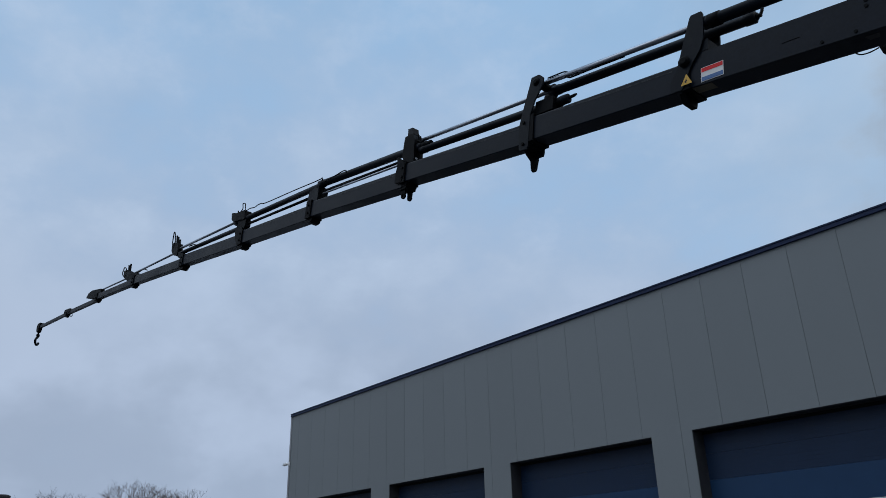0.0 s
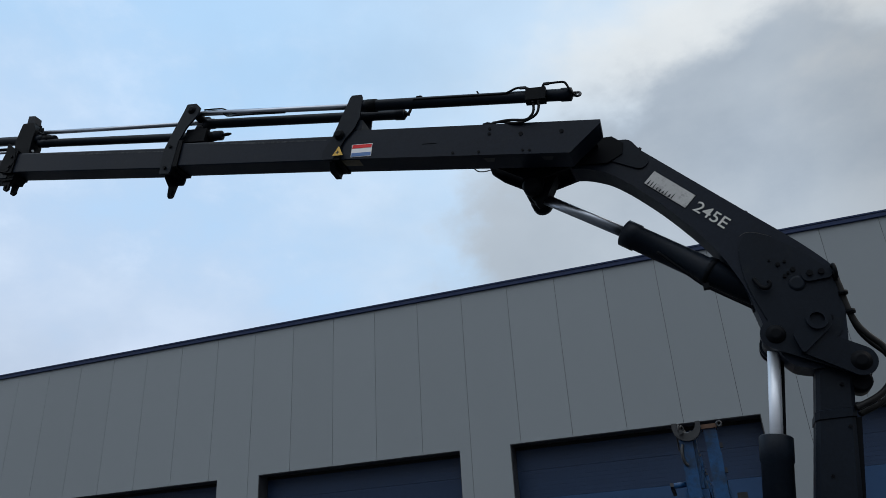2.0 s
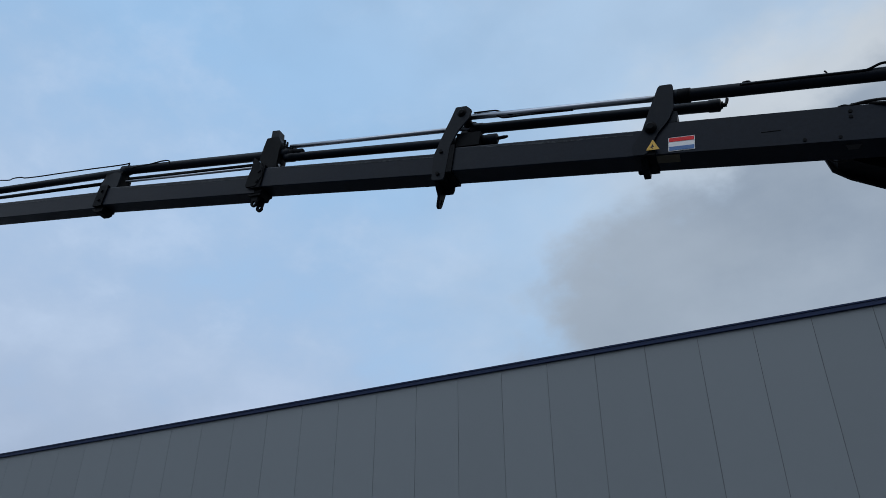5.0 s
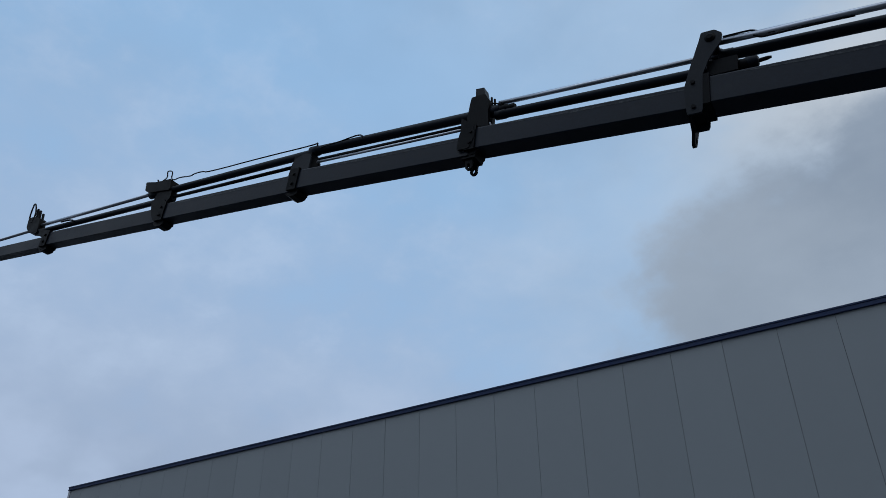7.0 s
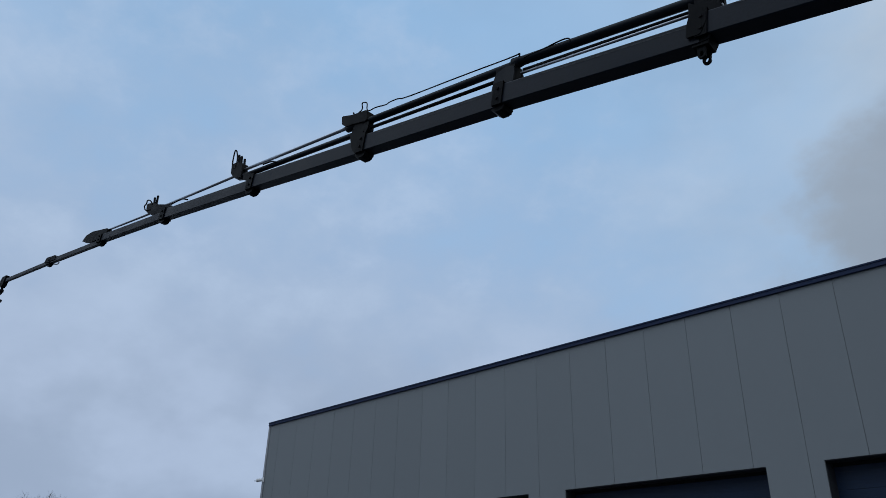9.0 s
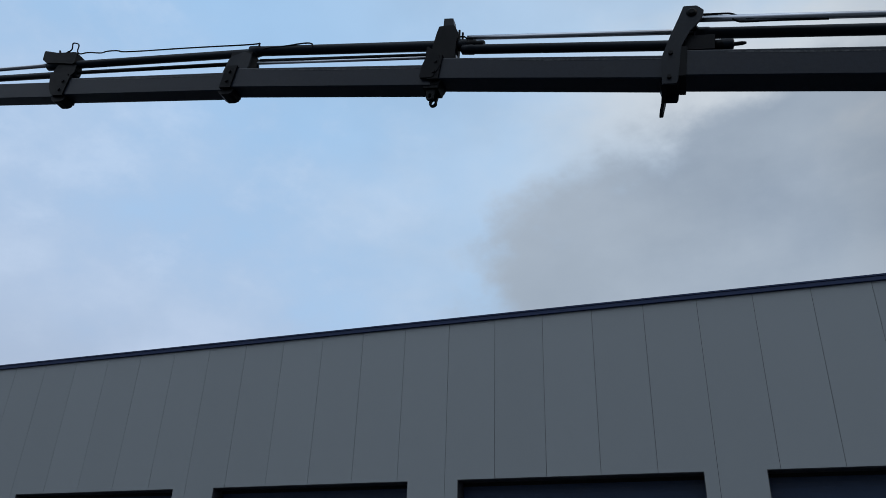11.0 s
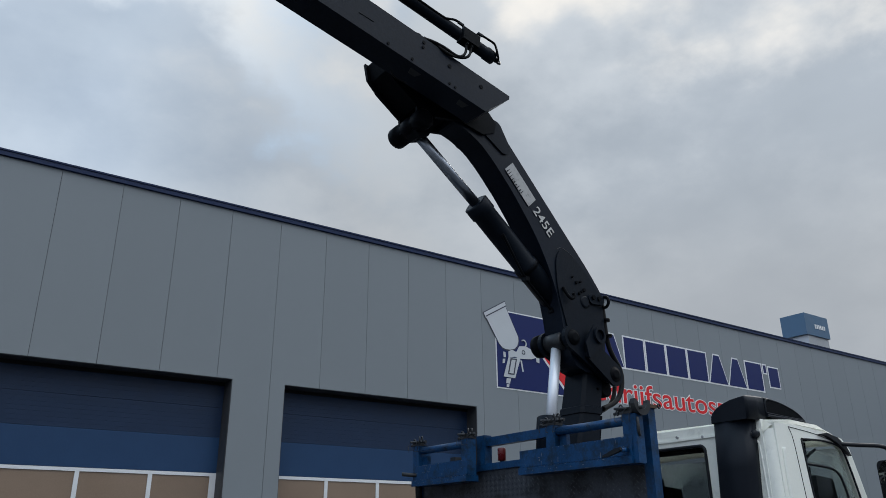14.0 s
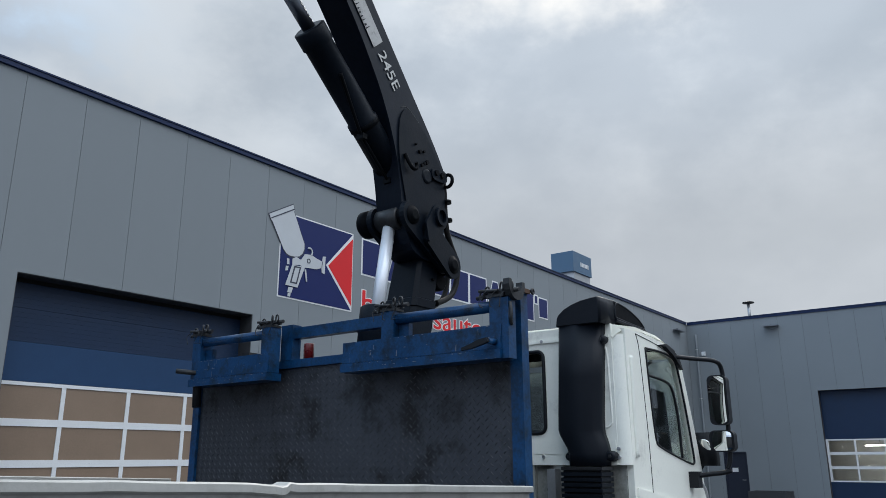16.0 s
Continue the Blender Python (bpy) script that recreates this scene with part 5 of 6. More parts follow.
def build_rams(crane):
    # knuckle ram below the arm
    c = 0.49
    p, q = AP((8.99, c, 3.545)), AP((8.073, c, 4.254))
    d = (q - p).length
    barrel = part("knuckle_ram", smooth(turned(p, q, [(0, 0.08), (0.03, 0.105), (0.42, 0.105), (0.43, 0.111), (0.46, 0.111), (0.47, 0.1), (d - 0.13, 0.1), (d - 0.12, 0.11), (d - 0.01, 0.11), (d, 0.09)], 22)), M_CRANE, crane)
    part("rod", rod(q, AP((7.43, c, 4.72)), 0.045), M_OLD_ROD, barrel, "oiled steel rod")
    run = [AP((8.935, c - 0.03, 3.43)), AP((8.735, c - 0.03, 3.58)), AP((8.585, c - 0.03, 3.695)), AP((8.49, c - 0.05, 3.795)), AP((8.3, c - 0.09, 4.0))]
    part("pipe", tube(run, 0.012), M_CRANE_DARK, barrel)
    for x, z in ((8.9, 3.455), (8.6, 3.68)):
        part("pipe_clip", box((x - 0.02, c - 0.06, z - 0.018), (x + 0.024, c + 0.0, z + 0.02), AP, 0.006), M_CRANE_DARK, barrel)
    part("clamp", smooth(turned(AP((8.67, c, 3.792)), AP((8.632, c, 3.822)), [(0, 0.112), (0.04, 0.112)])), M_CRANE_DARK, barrel)
    # cross tube and pivot bracket under the boom
    part("cross_tube", smooth(turned(AP((7.42, 0.30, 4.745)), AP((7.42, 0.74, 4.745)), [(0, 0.06), (0.02, 0.085), (0.1, 0.085), (0.11, 0.07), (0.16, 0.07), (0.17, 0.085), (0.25, 0.085), (0.26, 0.07), (0.33, 0.07), (0.34, 0.09), (0.43, 0.09), (0.44, 0.075)], 20)), M_CRANE_DARK, crane)
    o = [(7.0, 5.22), (7.03, 5.08), (7.13, 4.98), (7.35, 4.83), (7.36, 4.70), (7.44, 4.67), (7.51, 4.72), (7.53, 4.80), (7.8, 4.86), (8.05, 4.82), (8.18, 4.88), (8.2, 4.98), (8.12, 5.06), (7.6, 5.1)]
    for s in (0.325, 0.58):
        part("pivot_bracket", prism(o, s, s + 0.028, AP, 0.005), M_CRANE_DARK, crane)
    part("bracket_web", prism([(7.02, 5.2), (7.07, 5.07), (7.38, 4.86), (7.55, 4.86), (7.9, 4.95), (7.6, 5.09)], 0.353, 0.58, AP, 0.01), M_CRANE_DARK, crane)
    part("saddle", prism([(7.06, 5.12), (7.1, 5.05), (7.9, 4.95), (8.0, 4.98), (7.6, 5.08)], 0.2, 0.325, AP, 0.006), M_CRANE_DARK, crane)
    part("pivot_pin", smooth(turned(AP((8.1, 0.345, 4.93)), AP((8.1, 0.64, 4.93)), [(0, 0.05), (0.02, 0.06), (0.37, 0.06), (0.39, 0.05)])), M_CRANE_DARK, crane)
    part("strut", prism([(7.5, 4.84), (7.62, 4.84), (7.52, 4.66), (7.42, 4.62), (7.38, 4.68)], 0.40, 0.54, AP, 0.01), M_CRANE_DARK, crane)
    # lift ram
    c = 0.49
    p, q = AP((8.66, c, 1.5)), AP((8.842, c, 2.562))
    d = (q - p).length
    barrel = part("lift_ram", smooth(turned(p, q, [(0, 0.09), (0.02, 0.103), (d - 0.2, 0.103), (d - 0.19, 0.111), (d - 0.03, 0.111), (d - 0.02, 0.1)], 22)), M_CRANE, crane)
    part("rod", rod(p + (q - p) * 0.8, AP((8.962, c, 3.16)), 0.044), M_CHROME, barrel, "bright chromed rod")
    part("rod_head", smooth(turned(AP((8.975, c - 0.1, 3.195)), AP((8.975, c + 0.1, 3.195)), [(0, 0.07), (0.01, 0.082), (0.19, 0.082), (0.2, 0.07)], 20)), M_WORN, barrel, "bare worn steel eye")
    part("pipe", rod(AP((8.845, c + 0.03, 2.3)), AP((9.01, c + 0.03, 3.12)), 0.014, n=10), M_CRANE_DARK, barrel, "thin dark pipe")
    # leaning column
    cy = -8.505
    bm = bmesh.new()
    rings = []
    for z, cx, hw, hd in ((1.0, 8.98, 0.2, 0.2), (1.5, 9.01, 0.165, 0.18), (2.0, 9.12, 0.142, 0.155), (2.66, 9.26, 0.122, 0.14), (2.665, 9.261, 0.13, 0.15), (2.72, 9.275, 0.13, 0.15), (2.725, 9.276, 0.122, 0.14), (3.08, 9.35, 0.115, 0.13)):
        pts = [(-0.78, -1), (0.78, -1), (1, -0.8), (1, 0.8), (0.78, 1), (-0.78, 1), (-1, 0.8), (-1, -0.8)]
        rings.append([bm.verts.new((cx + hw * a, cy + hd * b, z)) for a, b in pts])
    for a, b in zip(rings, rings[1:]):
        for i in range(8):
            bm.faces.new((a[i], a[(i + 1) % 8], b[(i + 1) % 8], b[i]))
    bm.faces.new(rings[0][::-1])
    bm.faces.new(rings[-1])
    col = part("column", bm, M_CRANE, crane)
    part("side_flange", prism([(9.38, 2.66), (9.42, 2.66), (9.28, 2.0), (9.23, 2.0)], cy - 0.1, cy + 0.1, bevel=0.004), M_CRANE_DARK, col)
    for x, z in ((9.35, 2.88), (9.33, 2.6), (9.15, 2.3)):
        part("bolt", add_rod(bmesh.new(), (x, cy - 0.155, z), (x, cy - 0.135, z), 0.012, n=8), M_CRANE_DARK, col)
    part("base", box((8.6, -9.1, 0.78), (9.75, -7.95, 1.45), bevel=0.03), M_CRANE, crane)


crane = thing("loader_crane", (9.2, -8.5, 1.0), "black knuckle-boom loader crane with a long extended telescopic boom", "crane")
build_boom(crane)
build_arm(crane)
build_rams(crane)


# ---- truck ----
SIDE_Y, FAR_Y, MID_Y = -9.60, -7.46, -8.53
REAR_X = 10.2
plain_part = part


def part(name, bm, mat, parent, label=""):
    """Truck parts are drawn on a workshop grid; this seats them where the truck stands."""
    for v in bm.verts:
        x, y, z = v.co
        v.co = (x - 0.05 - 0.046 * (x - 8.45), y - 0.05 - 0.037 * (-7.29 - y), z + 0.035 if z > 0.9 else z + 0.035 * max(0, (z - 0.3) / 0.6))
    return plain_part(name, bm, mat, parent, label)



def all_smooth(bm):
    for f in bm.faces:
        f.smooth = True
    return bm


def dished(w, zlo, zhi, corner, radius, f):
    """Convex sheet of mirror glass with rounded corners."""
    bm = bmesh.new()
    rows = []
    zc = (zlo + zhi) / 2
    for i in range(21):
        z = zlo + (zhi - zlo) * i / 20
        e = max(0.0, corner - min(z - zlo, zhi - z))
        half = w - corner + math.sqrt(max(0.0, corner ** 2 - e ** 2))
        rows.append([bm.verts.new(f((half * (k / 6 - 1), -0.036 + ((half * (k / 6 - 1)) ** 2 + (z - zc) ** 2) / (2 * radius), z))) for k in range(13)])
    for a, b in zip(rows, rows[1:]):
        for k in range(12):
            bm.faces.new((a[k], a[k + 1], b[k + 1], b[k])).smooth = True
    return bm


def build_headboard(truck):
    x = 8.49
    R = M_RACK
    rack = thing("headboard_rack", (x, MID_Y, 1.12), "chipped blue steel headboard with a dark tread plate and lashing racks", "headboard")
    # posts at both ends and the tread plate
    part("post", box((x - 0.005, -9.768, 1.12), (x + 0.065, -9.70, 2.43), bevel=0.012, seg=2), R, rack)
    part("post", box((x, -7.262, 1.12), (x + 0.09, -7.20, 2.40), bevel=0.012, seg=2), R, rack)
    plate = part("tread_plate", box((x + 0.02, -9.72, 1.12), (x + 0.03, -7.262, 2.17)), M_PLATE, rack, "dark worn tread plate")
    bm = bmesh.new()
    rnd = random.Random(4)
    nz = 38
    for r in range(nz):
        for c in range(98):
            if (r + c) % 2:
                continue
            y, z = -7.275 - c * 0.0252, 1.40 + r * 0.0202
            if z > 2.16 or y < -9.71:
                continue
            a = radians(45 if r % 2 else -45)
            ln = rnd.uniform(0.0095, 0.0125)
            dy, dz = math.cos(a) * ln, math.sin(a) * ln
            ny, nz_ = -math.sin(a) * 0.0024, math.cos(a) * 0.0024
            v = [bm.verts.new((x + 0.0195, y + p * dy + q * ny, z + p * dz + q * nz_)) for p, q in ((-1, -1), (1, -1), (1, 1), (-1, 1))]
            t = [bm.verts.new((x + 0.0165, y + p * dy * 0.8, z + p * dz * 0.8)) for p in (-1, 1)]
            for f in ((v[0], v[1], t[1], t[0]), (v[3], v[2], t[1], t[0])):
                bm.faces.new(f)
            bm.faces.new((v[0], t[0], v[3]))
            bm.faces.new((v[1], v[2], t[1]))
    tagged(part("tread_pattern", bm, M_TREAD, plate), kind="stuff")
    # rails of the headboard
    part("rail", box((x, -9.72, 2.165), (x + 0.07, -7.262, 2.216), bevel=0.01, seg=2), R, rack)
    part("rail", box((x + 0.005, -8.95, 2.35), (x + 0.065, -8.10, 2.418), bevel=0.01, seg=2), R, rack)
    part("upright", box((x - 0.005, -8.147, 2.216), (x + 0.07, -8.045, 2.44), bevel=0.01, seg=2), R, rack)
    part("upright", box((x, -9.0, 2.216), (x + 0.07, -8.93, 2.42), bevel=0.01, seg=2), R, rack)
    # two hinged rack frames in front
    xf = 8.345
    for y0, y1, u0, w0, u1, w1, top in ((-9.735, -8.70, -9.735, 0.07, -8.975, 0.085, 2.392), (-8.092, -7.335, -8.092, 0.085, -7.325, 0.085, 2.415)):
        wing_ = part("rack_frame", box((xf, y0, 2.132), (xf + 0.09, y1, 2.252), bevel=0.012, seg=2), R, rack)
        part("frame_step", box((xf - 0.006, y0 + 0.004, 2.134), (xf - 0.0005, y1 - 0.004, 2.192), bevel=0.002), R, wing_)
        part("ledge", box((xf - 0.02, y0, 2.083), (xf + 0.11, y1, 2.13), bevel=0.01, seg=2), R, wing_)
        bm = bmesh.new()
        for k in range(60):
            yy, ln, th = rnd.uniform(y0 + 0.02, y1 - 0.06), rnd.uniform(0.004, 0.022), rnd.uniform(0.001, 0.003)
            zz, xx = rnd.choice(((2.0855, xf - 0.0208), (2.124, xf - 0.0208), (2.19, xf - 0.0066), (2.247, xf - 0.0006), (2.105, xf - 0.0208)))
            add_prism(bm, [(yy, zz), (yy + ln * 0.4, zz + th), (yy + ln, zz + th * 0.4), (yy + ln * 0.7, zz - th * 0.5)], xx - 0.0006, xx, lambda p: (p[1], p[0], p[2]))
        for k in range(9):
            # runs scraped down the faces
            yy, zz, ln = rnd.uniform(y0 + 0.05, y1 - 0.05), rnd.uniform(2.16, 2.245), rnd.uniform(0.01, 0.04)
            xx = xf - (0.0066 if zz < 2.19 else 0.0006)
            add_prism(bm, [(yy, zz), (yy + 0.0022, zz), (yy + 0.003 + rnd.uniform(-0.004, 0.004), zz - ln), (yy, zz - ln)], xx - 0.0006, xx, lambda p: (p[1], p[0], p[2]))
        tagged(part("paint_chips", bm, M_CHIP, wing_, "bare steel chips in the paint"), kind="stuff")
        part("upright", box((xf + 0.005, u0, 2.252), (xf + 0.09, u0 + w0, top), bevel=0.01, seg=2), R, wing_)
        part("upright", box((xf + 0.005, u1 - w1, 2.252), (xf + 0.09, u1, top + 0.01), bevel=0.01, seg=2), R, wing_)
        rail = part("top_rail", rod((xf + 0.04, u0 + w0 - 0.002, top - 0.04), (xf + 0.04, u1 - w1 + 0.002, top - 0.035), 0.03, n=16), R, wing_)
        part("rail_seam", box((xf + 0.009, u0 + w0, top - 0.04), (xf + 0.013, u1 - w1, top - 0.036)), M_RACK, rail)
        part("brace", box((xf + 0.05, u1 - w1 - 0.07, 2.252), (xf + 0.085, u1 - w1 - 0.001, 2.33), bevel=0.004), R, wing_)
        # dark steel lashing locks on top: bolts, chain links and wire
        for u, tz in ((u0 + w0 / 2, top), (u1 - w1 / 2, top + 0.01)):
            lock = part("lashing_lock", box((xf + 0.0, u - 0.05, tz), (xf + 0.085, u + 0.05, tz + 0.012), bevel=0.004), M_WORN, wing_, "dark worn steel lashing lock")
            part("jaw", prism([(u - 0.045, tz + 0.01), (u - 0.04, tz + 0.035), (u - 0.01, tz + 0.042), (u + 0.02, tz + 0.03), (u + 0.045, tz + 0.03), (u + 0.05, tz + 0.012)], xf + 0.015, xf + 0.065, lambda p: (p[1], p[0], p[2]), 0.006), M_WORN, lock)
            for a, b, r in (((xf + 0.02, u - 0.13, tz + 0.026), (xf + 0.035, u + 0.07, tz + 0.036), 0.012), ((xf + 0.07, u - 0.06, tz + 0.03), (xf + 0.06, u + 0.14, tz + 0.018), 0.011), ((xf + 0.0, u - 0.02, tz + 0.03), (xf + 0.02, u + 0.1, tz + 0.044), 0.009)):
                part("pin", rod(a, b, r, n=10), M_WORN, lock)
            for k, (dy, dz, tilt_) in enumerate(((-0.085, 0.048, 0.3), (-0.03, 0.052, 1.1), (0.06, 0.04, 0.0), (0.1, 0.028, 0.8))):
                link_ = [(xf + 0.01 + 0.012 * k + 0.012 * math.cos(a) * math.sin(tilt_), u + dy + 0.016 * math.cos(a), tz + dz + 0.024 * math.sin(a)) for a in [i * math.pi / 5 for i in range(11)]]
                part("ring", tube(link_, 0.0055, 6), M_WORN, lock)
            for k in range(3):
                e = rnd.uniform(-0.03, 0.03)
                wire = [(xf - 0.004 * k, u + 0.05 - 0.07 * k, tz + 0.035), (xf - 0.012, u + 0.075 - 0.07 * k + e, tz + 0.005), (xf - 0.014, u + 0.085 - 0.06 * k, tz - 0.035 - 0.012 * k), (xf - 0.01, u + 0.06 - 0.06 * k + e, tz - 0.05)]
                part("wire", tube(wire, 0.0026, 5), M_WORN, lock)
    latch = part("latch_bolt", rod((xf - 0.075, -9.70, 2.162), (xf - 0.006, -9.70, 2.166), 0.015, n=12), R, rack, "blue latch bolt with a black grip")
    part("grip", prism([(-9.712, 2.158), (-9.705, 2.178), (-9.66, 2.172), (-9.60, 2.15), (-9.56, 2.139), (-9.558, 2.126), (-9.61, 2.13), (-9.68, 2.146)], xf - 0.095, xf - 0.0755, lambda p: (p[1], p[0], p[2]), 0.006), M_BLACK, latch, "black latch grip")
    part("swing_pin", rod((xf - 0.09, -7.29, 2.188), (xf + 0.02, -7.40, 2.172), 0.017, n=10), M_WORN, rack, "dark steel pin")
    part("hanging_rod", rod((xf + 0.04, -7.35, 2.24), (xf + 0.04, -7.37, 1.95), 0.03, n=10), M_BLACK, rack, "black hanging rod")
    # open saddle hook on the yard end, with its rusty cross plate
    claw = [(8.397 + 0.08 * math.cos(a), 2.452 + 0.08 * math.sin(a)) for a in [radians(-195 + 21 * i) for i in range(11)]]
    claw += [(8.397 + 0.052 * math.cos(a), 2.464 + 0.052 * math.sin(a)) for a in [radians(8 - 19.6 * i) for i in range(11)]]
    part("open_hook", prism(claw, -9.80, -9.765, bevel=0.004), M_WORN, rack, "worn open steel hook")
    # end upright in front of the post
    end = part("end_upright", box((xf + 0.0, -9.775, 2.083), (xf + 0.072, -9.738, 2.385), bevel=0.006), R, rack)
    part("shackle", tube([(8.36, -9.777, 2.36), (8.352, -9.787, 2.33), (8.35, -9.789, 2.29), (8.358, -9.781, 2.26), (8.372, -9.778, 2.25)], 0.009), M_WORN, end)
    for z in (1.75, 1.9, 2.03, 2.2, 2.33):
        part("rope_hook", box((8.556, -9.745, z), (8.572, -9.715, z + 0.025), bevel=0.004), M_WORN, rack)
    part("cross_plate", box((8.475, -9.785, 2.43), (8.56, -9.70, 2.452), bevel=0.006), M_RUST, rack, "rusty steel plate")
    ring = [(8.575 + 0.013 * math.cos(a), -9.79, 2.445 + 0.013 * math.sin(a)) for a in [i * math.pi / 5 for i in range(11)]]
    part("ring", tube(ring, 0.006), M_WORN, rack)
    part("marker_lamp", smooth(turned((8.905, -7.885, 2.28), (8.905, -7.885, 2.5), [(0, 0.03), (0.005, 0.036), (0.1, 0.036), (0.108, 0.033)], 8)), M_LAMP_RED, truck, "red marker lamp")
    part("lamp_post", rod((8.905, -7.885, 1.05), (8.905, -7.885, 2.28), 0.02, n=8), M_BLACK, truck)
    part("work_lamp", box((8.62, -7.59, 2.27), (8.70, -7.52, 2.325), bevel=0.012), M_WORN, truck, "grey work lamp")
    part("lamp_post", rod((8.66, -7.56, 1.05), (8.66, -7.56, 2.27), 0.02, n=8), M_BLACK, truck)


def build_bed(truck):
    x0, x1 = 2.3, 8.47
    part("bed_floor", box((x0, -9.80, 1.02), (x1, -7.26, 1.12), bevel=0.01), M_PLATE, truck)
    part("bed_frame", box((x0, -9.82, 0.90), (x1, -7.24, 1.02), bevel=0.01), M_RACK, truck)
    # drop sides: folded top lip, ribs; the yard side has a dented lip
    for y, dent in ((-9.855, True), (-7.205, False)):
        n = 260
        bm = bmesh.new()
        rows = []
        for i in range(n + 1):
            x = x0 + (x1 - 0.14 - x0) * i / n
            b = 0.0
            if dent:
                for c, w, a in ((6.72, 0.06, -0.005), (6.765, 0.018, -0.008), (6.8, 0.02, 0.004), (7.0, 0.06, 0.0015), (6.2, 0.07, 0.002), (5.6, 0.1, 0.005), (7.5, 0.05, 0.0015)):
                    b += a * math.exp(-((x - c) / w) ** 2)
            top = 1.495 + 0.033 * (8.23 - x) + b
            rows.append([bm.verts.new((x, y + d + (b if d < 0 else 0), z)) for d, z in ((-0.012, 1.13), (-0.012, top - 0.034), (-0.034, top - 0.026), (-0.034, top - 0.005), (-0.029, top), (0.03, top), (0.035, top - 0.006), (0.035, 1.13))])
        for a, c in zip(rows, rows[1:]):
            for k in range(8):
                bm.faces.new((a[k], a[(k + 1) % 8], c[(k + 1) % 8], c[k]))
        bm.faces.new(rows[0])
        bm.faces.new(rows[-1][::-1])
        s = part("drop_side", bm, M_ALU, truck, "scuffed white drop side with a dented lip" if dent else "scuffed white drop side")
        for z in (1.2, 1.29, 1.38):
            part("rib", box((x0, y - 0.02, z), (x1 - 0.14, y - 0.0125, z + 0.05), bevel=0.003), M_ALU, s)
        part("latch", box((8.2, y - 0.045, 1.34), (8.32, y - 0.013, 1.44), bevel=0.006), M_BLACK, s, "black side latch")
    part("tail_board", box((x0 - 0.04, -9.82, 1.13), (x0, -7.24, 1.68), bevel=0.006), M_ALU, truck)
    for y in (-8.95, -8.2):
        part("chassis_rail", box((2.5, y, 0.62), (11.9, y + 0.09, 0.88), bevel=0.006), M_BLACK, truck)
    for x in (3.2, 4.6, 6.0, 7.4):
        part("cross_bearer", box((x, -9.7, 0.88), (x + 0.1, -7.36, 0.9)), M_BLACK, truck)
    part("axle", rod((11.15, -9.3, 0.32), (11.15, -7.76, 0.32), 0.07), M_BLACK, truck)
    part("axle", rod((5.0, -9.3, 0.32), (5.0, -7.76, 0.32), 0.08), M_BLACK, truck)
    for x in (5.0, 11.15):
        for y in (-8.95, -8.11):
            part("spring", box((x - 0.5, y - 0.04, 0.38), (x + 0.5, y + 0.04, 0.62), bevel=0.01), M_BLACK, truck)
    for x, ys in ((11.15, (-9.62, -7.74)), (5.0, (-9.66, -9.3, -8.06, -7.70))):
        for y in ys:
            w = 0.3
            tyre = smooth(turned((x, y - 0.0, 0.32), (x, y + w, 0.32), [(0, 0.3), (0.0, 0.46), (0.04, 0.52), (w - 0.04, 0.52), (w, 0.46), (w, 0.3)], 32))
            wh = part("wheel", tyre, M_TYRE, truck)
            part("rim", turned((x, y - 0.01, 0.32), (x, y + w, 0.32), [(0, 0.1), (0.06, 0.27), (0.02, 0.3), (0.2, 0.3)], 24), M_STEEL, wh)


